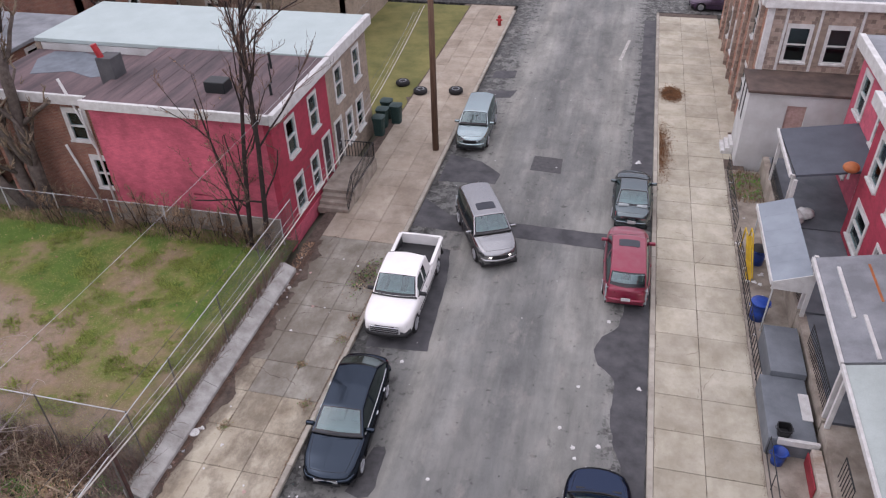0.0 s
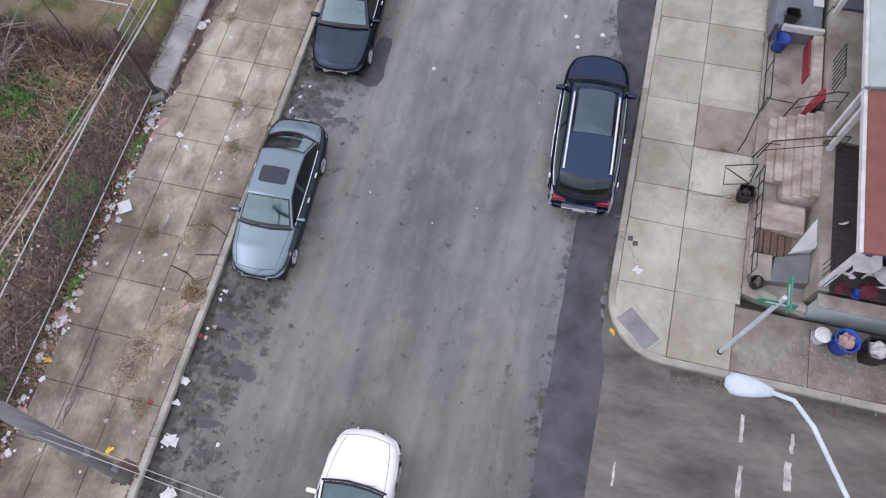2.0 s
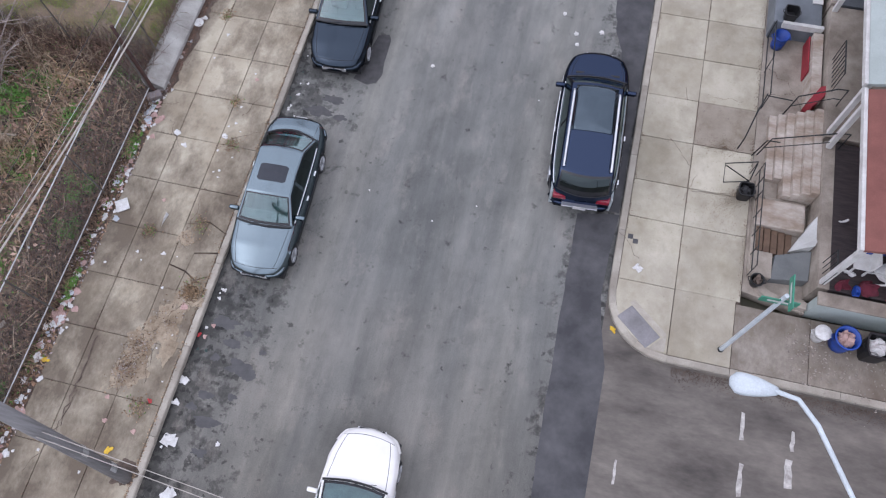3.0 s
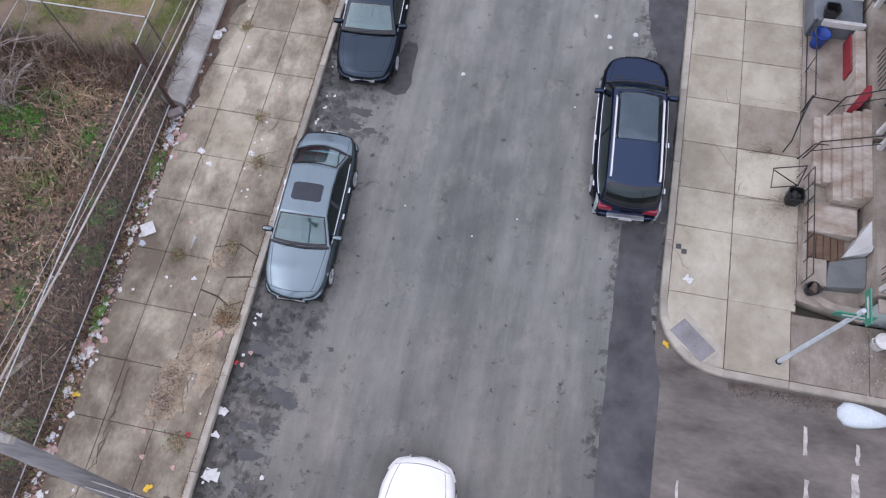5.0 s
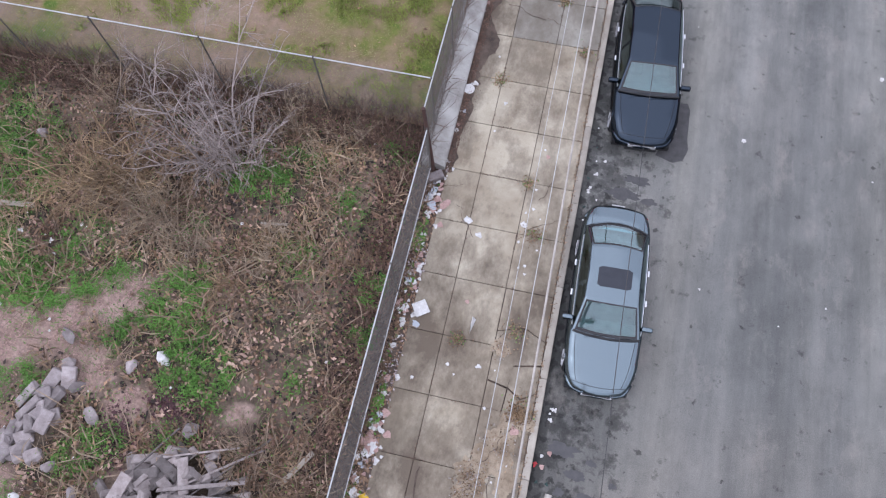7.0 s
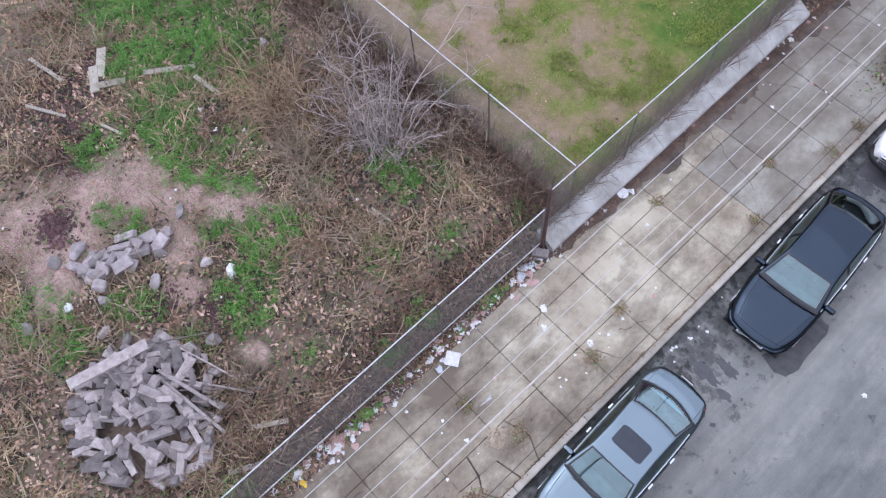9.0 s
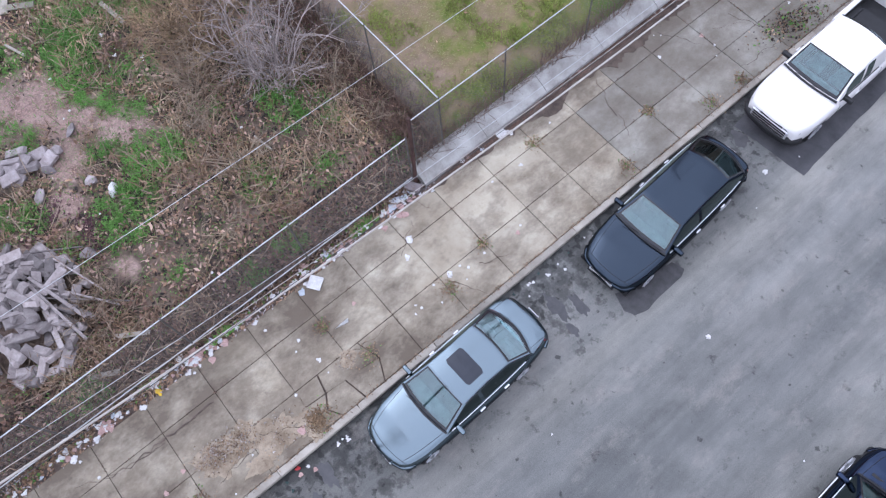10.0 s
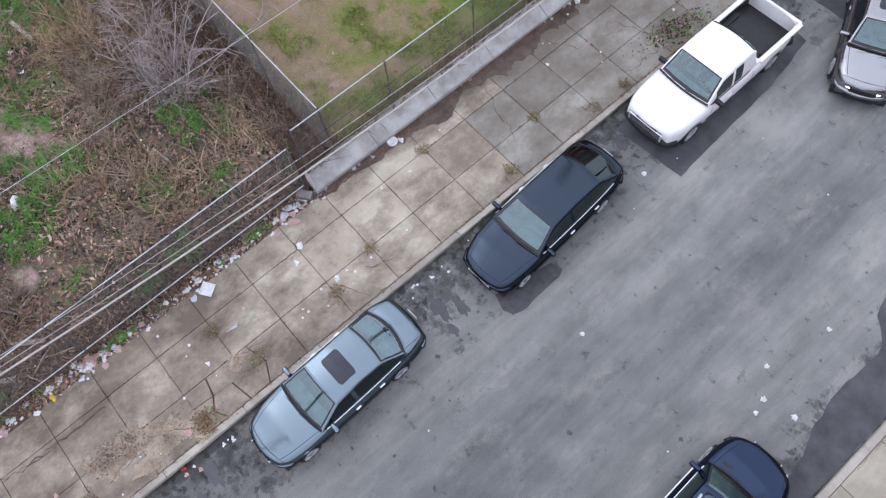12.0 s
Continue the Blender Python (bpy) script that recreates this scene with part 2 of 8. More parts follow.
def mat_brick(name, c, c2, mortar, course=0.075):
    """Painted or bare brickwork on upright walls, by world position."""
    m, t, b = nodes(name)
    g = t.nodes.new("ShaderNodeNewGeometry")
    sep = t.nodes.new("ShaderNodeSeparateXYZ")
    add = t.nodes.new("ShaderNodeMath")
    com = t.nodes.new("ShaderNodeCombineXYZ")
    lk(t, g.outputs["Position"], sep.inputs[0])
    lk(t, sep.outputs[0], add.inputs[0])
    lk(t, sep.outputs[1], add.inputs[1])
    lk(t, add.outputs[0], com.inputs[0])
    lk(t, sep.outputs[2], com.inputs[1])
    k = t.nodes.new("ShaderNodeTexBrick")
    k.inputs["Color1"].default_value, k.inputs["Color2"].default_value, k.inputs["Mortar"].default_value = (*c, 1), (*c2, 1), (*mortar, 1)
    k.inputs["Scale"].default_value = 1.0
    k.inputs["Brick Width"].default_value, k.inputs["Row Height"].default_value, k.inputs["Mortar Size"].default_value = 0.215, course, 0.006
    lk(t, com.outputs[0], k.inputs["Vector"])
    wear = tex(t, 0.6, 7, (1, 1, 1), 0.66)
    col = mixc(t, 0.8, k.outputs["Color"], ramp(t, wear, [(0.3, grey(0.62)), (0.52, grey(1.0)), (0.72, grey(1.28))]), "MULTIPLY")
    col = mixc(t, 0.6, col, ramp(t, tex(t, 2.6, 6, (1, 1, 1.6), 0.7), [(0.3, grey(0.6)), (0.5, grey(1.0)), (0.72, grey(1.3))]), "MULTIPLY")
    lk(t, col, b.inputs["Base Color"])
    b.inputs["Roughness"].default_value = 0.75
    bump(t, b, k.outputs["Fac"], -0.3, 0.006)
    return m


def mat_glass(name, tint, ior=1.55):
    """A thin pane: tinted and clear, with a mirror gloss that grows at grazing angles."""
    m = bpy.data.materials.new(name)
    m.use_nodes = True
    t = m.node_tree
    t.nodes.clear()
    out = t.nodes.new("ShaderNodeOutputMaterial")
    mix = t.nodes.new("ShaderNodeMixShader")
    tr = t.nodes.new("ShaderNodeBsdfTransparent")
    gl = t.nodes.new("ShaderNodeBsdfGlossy")
    fr = t.nodes.new("ShaderNodeFresnel")
    fr.inputs["IOR"].default_value = ior
    tr.inputs["Color"].default_value, gl.inputs["Roughness"].default_value = (*tint, 1), 0.03
    gl.inputs["Color"].default_value = (0.8, 0.98, 1.0, 1)
    lk(t, fr.outputs[0], mix.inputs[0])
    lk(t, tr.outputs[0], mix.inputs[1])
    lk(t, gl.outputs[0], mix.inputs[2])
    lk(t, mix.outputs[0], out.inputs["Surface"])
    return m


def mat_paint(name, c, metal=0.0, rough=0.35, coat=0.7, dirt=0.12):
    """Car paint under clear lacquer, with a film of dust."""
    m, t, b = nodes(name)
    dust = tex(t, 2.5, 6)
    col = mixc(t, ramp(t, dust, [(0.4, grey(0.0)), (0.75, grey(dirt))]), c, (0.3, 0.28, 0.25))
    lk(t, col, b.inputs["Base Color"])
    b.inputs["Metallic"].default_value, b.inputs["Roughness"].default_value = metal, rough
    b.inputs["Coat Weight"].default_value, b.inputs["Coat Roughness"].default_value = coat, 0.06
    if metal > 0.5:
        b.inputs["Specular Tint"].default_value = (0.18, 0.18, 0.2, 1)
    return m


def mat_glow(name, c, power):
    m, t, b = nodes(name)
    b.inputs["Base Color"].default_value, b.inputs["Emission Color"].default_value = (*c, 1), (*c, 1)
    b.inputs["Emission Strength"].default_value = power
    return m


M = dict(
    asphalt=mat_asphalt(),
    tar=mat("dark_tar_asphalt", (0.105, 0.104, 0.108), (0.045, 0.045, 0.05), 1.1, 0.8, fine=50),
    stain=mat("oil_stain", (0.085, 0.083, 0.085), (0.05, 0.049, 0.05), 5.0, 0.7, fine=50),
    side=mat("worn_side_street", (0.215, 0.193, 0.168), (0.07, 0.061, 0.055), 0.9, 0.88, fine=9, stretch=(0.55, 1.3, 1), lo=0.3, hi=0.72),
    white_line=mat("worn_road_paint", (0.6, 0.58, 0.54), (0.3, 0.28, 0.26), 6, 0.8),
    pav_l=mat_concrete("stained_pavement_concrete", (0.328, 0.282, 0.21), (0.5, 0.46, 0.365), 0.0, 0.9, 0.7, 0.36),
    pav_g=mat_concrete("dirty_grey_pavement_concrete", (0.235, 0.224, 0.19), (0.35, 0.338, 0.295), 0.15, 0.7, 0.75, 0.45),
    pav_tan=mat_concrete("tan_pavement_concrete", (0.34, 0.288, 0.228), (0.45, 0.395, 0.325), 0.1, 0.4, 0.8, 0.4),
    pav_r=mat_concrete("pale_pavement_concrete", (0.405, 0.374, 0.29), (0.56, 0.53, 0.44), 0.1, 0.3, 0.78, 0.36),
    pav_brown=mat_concrete("dirt_stained_side_concrete", (0.24, 0.21, 0.178), (0.37, 0.34, 0.295), 0.3, 0.75, 0.85, 0.8),
    pale_step=mat("pale_streaked_steps", (0.6, 0.55, 0.49), (0.33, 0.26, 0.2), 1.5, 0.9, fine=14, stretch=(0.8, 1.5, 1), bmp=0.15),
    pav_dark=mat_concrete("brown_stained_concrete", (0.27, 0.235, 0.19), (0.36, 0.32, 0.265), 0.2, 0.3, 0.9),
    kerb=mat("kerb_granite", (0.54, 0.5, 0.425), (0.36, 0.325, 0.27), 1.6, 0.85, rnd=0.25),
    wall=mat("retaining_concrete", (0.52, 0.515, 0.485), (0.3, 0.285, 0.26), 1.6, 0.9, fine=30),
    concrete=mat("old_concrete", (0.43, 0.38, 0.32), (0.22, 0.185, 0.15), 1.4, 0.9, fine=30),
    damp=mat("damp_oily_asphalt", (0.1, 0.099, 0.1), (0.07, 0.069, 0.071), 4.0, 0.75, fine=50),
    gravel=mat("eroded_gritty_concrete", (0.42, 0.35, 0.255), (0.22, 0.17, 0.115), 2.2, 0.95, fine=16, bmp=0.9, dist=0.03),
    crumbs=mat("pale_concrete_crumbs", (0.5, 0.45, 0.4), (0.34, 0.29, 0.25), 6, 0.9, island=0.4, bmp=0),
    soil=mat_soil(),
    dirt=mat("litter_strip_dirt", (0.16, 0.12, 0.095), (0.07, 0.052, 0.042), 4, 0.95, fine=25, bmp=0.7, dist=0.03),
    ramp=mat("grey_ramp_panel", (0.27, 0.262, 0.27), (0.17, 0.162, 0.165), 2.2, 0.85, fine=30),
    litter_bits=mat("faded_litter_bits", (0.72, 0.68, 0.66), (0.45, 0.36, 0.36), 6, 0.8, island=0.6, bmp=0),
    spill=mat("washed_brown_soil", (0.27, 0.2, 0.135), (0.18, 0.125, 0.08), 3, 0.95, island=0.3, bmp=0),
    wet_dirt=mat("damp_dark_dirt", (0.15, 0.115, 0.09), (0.06, 0.045, 0.036), 2.5, 0.95, fine=22, bmp=0.7, dist=0.02),
    lawn=mat_lawn(),
    far_lawn=mat("olive_far_lawn", (0.22, 0.2, 0.065), (0.12, 0.125, 0.035), 0.6, 0.95, fine=12, bmp=0.6),
    far=mat("far_ground", (0.16, 0.15, 0.11), (0.09, 0.085, 0.06), 0.1, 0.95),
    red_brick=mat_brick("red_painted_brick", (0.36, 0.034, 0.066), (0.32, 0.03, 0.057), (0.28, 0.029, 0.051)),
    pink_brick=mat_brick("faded_red_painted_brick", (0.53, 0.105, 0.155), (0.48, 0.092, 0.135), (0.43, 0.086, 0.122)),
    tan_brick=mat_brick("tan_brick", (0.33, 0.26, 0.2), (0.27, 0.21, 0.165), (0.3, 0.26, 0.21)),
    brown_brick=mat_brick("brown_red_brick", (0.25, 0.105, 0.07), (0.2, 0.08, 0.055), (0.3, 0.25, 0.2)),
    stone=mat_brick("brown_stone", (0.42, 0.325, 0.265), (0.2, 0.15, 0.125), (0.38, 0.32, 0.26), 0.2),
    orange_brick=mat_brick("orange_brick", (0.37, 0.165, 0.1), (0.27, 0.115, 0.07), (0.4, 0.33, 0.27)),
    stucco=mat("grey_white_stucco", (0.66, 0.67, 0.66), (0.5, 0.5, 0.48), 0.9, 0.9),
    trim=mat("white_painted_trim", (0.72, 0.72, 0.70), (0.55, 0.54, 0.52), 3, 0.55, bmp=0.1),
    white_roof=mat("white_roof_coating", (0.47, 0.555, 0.54), (0.42, 0.5, 0.485), 0.8, 0.7),
    green_roof=mat("pale_green_roof_coating", (0.46, 0.52, 0.5), (0.36, 0.41, 0.39), 0.9, 0.75),
    dark_roof=mat("dark_roof_felt", (0.2, 0.135, 0.14), (0.07, 0.056, 0.06), 0.9, 0.9, stretch=(1.5, 0.22, 1)),
    grey_roof=mat("grey_roof_felt", (0.3, 0.315, 0.335), (0.19, 0.2, 0.215), 1.1, 0.85),
    red_roof=mat("red_brown_roof_felt", (0.26, 0.105, 0.085), (0.19, 0.075, 0.062), 1.4, 0.9),
    brown_roof=mat("dark_brown_roof_felt", (0.15, 0.105, 0.085), (0.06, 0.045, 0.04), 1.0, 0.9),
    drift=mat("orange_brown_leaf_drift", (0.3, 0.15, 0.065), (0.17, 0.085, 0.04), 2.0, 0.95, island=0.4, bmp=0),
    awning=mat("grey_awning", (0.29, 0.335, 0.375), (0.22, 0.255, 0.29), 1.0, 0.6, bmp=0.1),
    dark_awning=mat("dark_grey_awning", (0.1, 0.11, 0.135), (0.07, 0.08, 0.1), 1.0, 0.6, bmp=0.1),
    # porch boards with the shade under the roof put into their colour
    porch_shade=mat("shade_dark_porch_boards", (0.06, 0.045, 0.045), (0.03, 0.024, 0.025), 3, 0.7, stretch=(1, 6, 1)),
    broad_leaf=mat("broad_pale_dead_leaves", (0.74, 0.56, 0.46), (0.38, 0.24, 0.18), 0.8, 0.9, island=0.7, bmp=0, patch=0.85),
    # near-black: shade between weeds and inside the fence, soil at the kerb
    shade_soil_leaf=mat("dark_wet_leaves", (0.06, 0.042, 0.034), (0.03, 0.022, 0.02), 1.5, 0.9, island=0.4, bmp=0),
    maroon_leaf=mat("dark_maroon_leaves", (0.2, 0.1, 0.11), (0.1, 0.05, 0.055), 1.5, 0.9, island=0.5, bmp=0),
    hatch=mat("grey_hatch_paint", (0.17, 0.18, 0.178), (0.12, 0.128, 0.128), 1.5, 0.7),
    deck=mat("grey_painted_deck", (0.19, 0.212, 0.235), (0.12, 0.135, 0.152), 1.2, 0.7),
    iron=mat("black_iron", (0.014, 0.014, 0.015), (0.009, 0.014, 0.015), 6, 0.5, bmp=0.05),
    steel=mat("galvanised_steel", (0.6, 0.62, 0.63), (0.45, 0.46, 0.46), 5, 0.5, 0.15, bmp=0.05),
    wire=mat("fence_wire", (0.18, 0.17, 0.155), (0.11, 0.1, 0.09), 5, 0.6, 0.3, bmp=0.0),
    rust=mat("rusty_post", (0.1, 0.05, 0.04), (0.05, 0.028, 0.024), 6, 0.8),
    wood_pole=mat("brown_pole_wood", (0.17, 0.1, 0.06), (0.1, 0.055, 0.035), 2, 0.85, stretch=(8, 8, 0.4)),
    grey_pole=mat("weathered_grey_pole", (0.36, 0.355, 0.355), (0.22, 0.215, 0.215), 2, 0.85, stretch=(8, 8, 0.4)),
    grey_wood=mat("weathered_grey_wood", (0.52, 0.465, 0.445), (0.32, 0.27, 0.255), 2, 0.85, rnd=0.68, stretch=(3, 3, 3)),
    pale_wood=mat("pale_board_wood", (0.46, 0.42, 0.35), (0.33, 0.29, 0.24), 5, 0.85, rnd=0.3),
    stair_wood=mat("brown_stair_wood", (0.2, 0.13, 0.085), (0.12, 0.075, 0.05), 4, 0.8),
    bark=mat("grey_brown_bark", (0.17, 0.14, 0.12), (0.09, 0.07, 0.06), 5, 0.95, fine=30, bmp=0.8, dist=0.02),
    dark_bark=mat("dark_bark", (0.05, 0.033, 0.028), (0.022, 0.016, 0.015), 5, 0.95, fine=30, bmp=0.6),
    pale_twig=mat("grey_brown_twigs", (0.55, 0.47, 0.43), (0.34, 0.285, 0.255), 4, 0.95, island=0.55, bmp=0),
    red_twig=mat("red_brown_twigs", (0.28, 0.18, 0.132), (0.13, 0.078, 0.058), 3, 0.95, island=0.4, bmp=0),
    tarp=mat("blue_grey_tarp", (0.18, 0.21, 0.24), (0.11, 0.13, 0.155), 1.6, 0.6, bmp=0.1),
    twig=mat("dry_twigs", (0.47, 0.39, 0.29), (0.28, 0.22, 0.16), 4, 0.95, island=0.5, bmp=0, patch=0.85),
    weed=mat("dead_weed_stems", (0.61, 0.465, 0.32), (0.25, 0.165, 0.105), 1.2, 0.95, island=0.7, bmp=0, patch=0.9),
    leaf_litter=mat("dead_leaves", (0.6, 0.42, 0.285), (0.28, 0.175, 0.115), 1.0, 0.95, island=0.65, bmp=0, patch=0.85),
    straw=mat("dry_straw_grass", (0.5, 0.38, 0.23), (0.32, 0.23, 0.14), 1.0, 0.9, island=0.55, bmp=0, patch=0.85),
    green=mat("green_weed_leaves", (0.2, 0.41, 0.075), (0.1, 0.24, 0.035), 0.9, 0.7, island=0.35, bmp=0),
    grass=mat("lawn_blades", (0.3, 0.36, 0.09), (0.4, 0.36, 0.18), 0.4, 0.85, island=0.4, bmp=0),
    lawn_green=mat("green_lawn_tufts", (0.36, 0.42, 0.09), (0.22, 0.28, 0.05), 0.8, 0.85, island=0.35, bmp=0),
    block=mat("grey_masonry_block", (0.52, 0.465, 0.46), (0.3, 0.255, 0.245), 4, 0.9, rnd=0.45),
    tyre=mat("tyre_rubber", (0.02, 0.02, 0.021), (0.012, 0.012, 0.013), 9, 0.85, bmp=0.1),
    black=mat("black_plastic", (0.018, 0.018, 0.02), (0.011, 0.011, 0.012), 6, 0.55, bmp=0.05),
    cabin=mat("grey_cabin_lining", (0.44, 0.49, 0.5), (0.3, 0.33, 0.335), 5, 0.9, bmp=0.1),
    chrome=mat("chrome", (0.85, 0.86, 0.88), (0.75, 0.76, 0.78), 6, 0.3, 0.75, bmp=0.0),
    rim=mat("silver_rim", (0.55, 0.56, 0.58), (0.4, 0.41, 0.43), 8, 0.35, 0.8, bmp=0.0),
    lamp_lens=mat("clear_lamp_lens", (0.62, 0.64, 0.66), (0.45, 0.47, 0.5), 8, 0.15, 0.2, bmp=0.0, coat=1.0),
    tail_lens=mat("red_tail_lens", (0.3, 0.008, 0.03), (0.2, 0.006, 0.02), 8, 0.2, bmp=0.0, coat=0.6),
    lit=mat_glow("lit_headlamp", (1.0, 0.93, 0.86), 2.5),
    lit_red=mat_glow("lit_tail_lamp", (0.9, 0.03, 0.04), 1.0),
    plate=mat("plate_white", (0.62, 0.62, 0.62), (0.5, 0.5, 0.5), 12, 0.5, bmp=0.0),
    glass=mat_glass("car_glass", (0.5, 0.8, 0.8), 2.3),
    pale_glass=mat_glass("pale_rear_glass", (0.66, 0.95, 0.95), 2.8),
    dark_glass=mat_glass("tinted_glass", (0.025, 0.03, 0.035), 1.66),
    pane=mat_glass("window_pane", (0.55, 0.6, 0.62), 1.6),
    # near-black that stands for unlit rooms behind panes and slits; also door leaves
    room=mat("unlit_room_and_door", (0.05, 0.045, 0.045), (0.03, 0.028, 0.028), 2, 0.95, bmp=0),
    blind=mat("pale_window_blind", (0.5, 0.49, 0.46), (0.4, 0.39, 0.37), 5, 0.9, bmp=0),
    paper=mat("white_litter", (0.74, 0.74, 0.73), (0.58, 0.57, 0.55), 9, 0.7, bmp=0.1),
    pink_litter=mat("pink_litter", (0.55, 0.38, 0.34), (0.4, 0.26, 0.23), 9, 0.8),
    red_plastic=mat("red_plastic", (0.5, 0.03, 0.035), (0.35, 0.02, 0.025), 5, 0.5, bmp=0.05),
    red_painted=mat("red_painted_step", (0.36, 0.035, 0.05), (0.26, 0.025, 0.035), 3, 0.7),
    blue=mat("blue_plastic", (0.02, 0.08, 0.42), (0.014, 0.055, 0.3), 5, 0.45, bmp=0.05),
    pale_blue=mat("pale_blue_litter", (0.52, 0.57, 0.62), (0.4, 0.45, 0.5), 8, 0.7),
    yellow=mat("yellow_plastic", (0.75, 0.5, 0.02), (0.6, 0.38, 0.015), 5, 0.5, bmp=0.05),
    sign_green=mat("sign_green", (0.06, 0.3, 0.2), (0.04, 0.22, 0.14), 6, 0.5, bmp=0.0),
    bin_green=mat("dark_green_plastic", (0.02, 0.055, 0.05), (0.014, 0.04, 0.036), 6, 0.6, bmp=0.05),
    orange=mat("orange_plastic", (0.5, 0.16, 0.05), (0.36, 0.11, 0.035), 5, 0.6, bmp=0.05),
    maroon=mat("maroon_cloth", (0.13, 0.015, 0.03), (0.08, 0.01, 0.02), 5, 0.9),
    lamp_shell=mat("white_lamp_shell", (0.62, 0.68, 0.71), (0.5, 0.55, 0.58), 4, 0.5, bmp=0.05),
    cable=mat("pale_weathered_cable", (0.52, 0.48, 0.43), (0.38, 0.35, 0.31), 3, 0.6, bmp=0),
    dark_cable=mat("dark_cable", (0.06, 0.06, 0.062), (0.035, 0.035, 0.036), 3, 0.6, bmp=0),
    silver_paint=mat_paint("grey_blue_car_paint", (0.18, 0.226, 0.252), 0.95, 0.16, 0.1, 0.02),
    black_paint=mat_paint("black_car_paint", (0.037, 0.05, 0.068), 0.92, 0.14, 0.18, 0.0),
    navy_paint=mat_paint("dark_blue_car_paint", (0.032, 0.046, 0.084), 0.92, 0.1, 0.18, 0.0),
    white_paint=mat_paint("white_car_paint", (0.82, 0.81, 0.79), 0.0, 0.4),
    grey_paint=mat_paint("warm_grey_car_paint", (0.33, 0.335, 0.34), 0.92, 0.2),
    red_paint=mat_paint("red_car_paint", (0.25, 0.015, 0.045), 0.3, 0.3),
    green_paint=mat_paint("pale_grey_green_car_paint", (0.36, 0.45, 0.46), 0.9, 0.22),
    dark_paint=mat_paint("dark_grey_car_paint", (0.14, 0.175, 0.185), 0.9, 0.2),
    purple_paint=mat_paint("dark_purple_car_paint", (0.06, 0.03, 0.07), 0.2, 0.3),
)
for n in ("glass", "pale_glass", "dark_glass", "pane"):
    M[n].use_backface_culling = False


# ---- mesh tools ----
def box(bm, x0, x1, y0, y1, z0, z1, bevel=0.0):
    vs = bmesh.ops.create_cube(bm, size=1.0, matrix=Matrix.Translation(((x0 + x1) / 2, (y0 + y1) / 2, (z0 + z1) / 2)) @ Matrix.Diagonal((abs(x1 - x0), abs(y1 - y0), abs(z1 - z0), 1)))["verts"]
    if bevel:
        es = list({e for v in vs for e in v.link_edges})
        bmesh.ops.bevel(bm, geom=es, offset=bevel, segments=2, affect="EDGES", profile=0.6)


def rod(bm, a, b, r0, r1=None, n=8):
    a, b = Vector(a), Vector(b)
    d = b - a
    m = Matrix.Translation((a + b) / 2) @ d.to_track_quat("Z", "Y").to_matrix().to_4x4()
    bmesh.ops.create_cone(bm, cap_ends=True, segments=n, radius1=r0, radius2=r0 if r1 is None else r1, depth=d.length, matrix=m)


def tube(bm, pts, r, n=6, taper=1.0):
    """A swept round bar along a line of points."""
    pts = [Vector(p) for p in pts]
    rings = []
    for i, p in enumerate(pts):
        d = (pts[min(i + 1, len(pts) - 1)] - pts[max(i - 1, 0)]).normalized()
        s = d.cross(Vector((0, 0, 1)))
        s = s.normalized() if s.length > 1e-3 else Vector((1, 0, 0))
        u = s.cross(d)
        rr = r * (1 + (taper - 1) * i / max(1, len(pts) - 1))
        rings.append([bm.verts.new(p + rr * (math.cos(k * math.tau / n) * s + math.sin(k * math.tau / n) * u)) for k in range(n)])
    for r0, r1 in zip(rings, rings[1:]):
        for k in range(n):
            bm.faces.new((r0[k], r0[(k + 1) % n], r1[(k + 1) % n], r1[k]))
    bm.faces.new(rings[0][::-1])
    bm.faces.new(rings[-1])


def make(name, bm, material, parent=None, label="", smooth=False, kind="", category="", group=""):
    """Links a bmesh as one mesh object."""
    bmesh.ops.recalc_face_normals(bm, faces=bm.faces)
    me = bpy.data.meshes.new(name)
    bm.to_mesh(me)
    bm.free()
    if smooth:
        for p in me.polygons:
            p.use_smooth = True
    me.materials.append(material)
    ob = new(name, me)
    ob.parent = parent
    return tagged(ob, label, category, group, kind)


def part(name, bm, material, parent, label="", smooth=False):
    return make(name, bm, material, parent, label, smooth)


def thing(name, label, category, group="", m=None):
    """An empty at the base of a thing that has parts."""
    ob = tagged(new(name), label, category, group)
    ob.empty_display_size = 0.2
    if m is not None:
        ob.matrix_world = m
    return ob


def boxes(name, material, parent, *bs, bevel=0.0, label=""):
    bm = bmesh.new()
    for b in bs:
        box(bm, *b, bevel=bevel)
    return part(name, bm, material, parent, label)


def flat(name, verts, faces, material, parent=None, label="", kind="", category="", group=""):
    me = bpy.data.meshes.new(name)
    me.from_pydata([tuple(v) for v in verts], [], faces)
    me.materials.append(material)
    ob = new(name, me)
    ob.parent = parent
    return tagged(ob, label, category, group, kind)


R = random.Random(11)


def rough_outline(cx, cy, rx, ry, n=26, jag=0.22, seed=1):
    r = random.Random(seed)
    n, o = n * 3, r.uniform(0, 50)
    k = [max(0.3, 1 + 1.5 * jag * noise.fractal(Vector((1.3 * math.cos(i * math.tau / n) + o, 1.3 * math.sin(i * math.tau / n), o)), 0.6, 2.2, 5)) for i in range(n)]
    return [(cx + rx * k[i] * math.cos(i * math.tau / n), cy + ry * k[i] * math.sin(i * math.tau / n)) for i in range(n)]


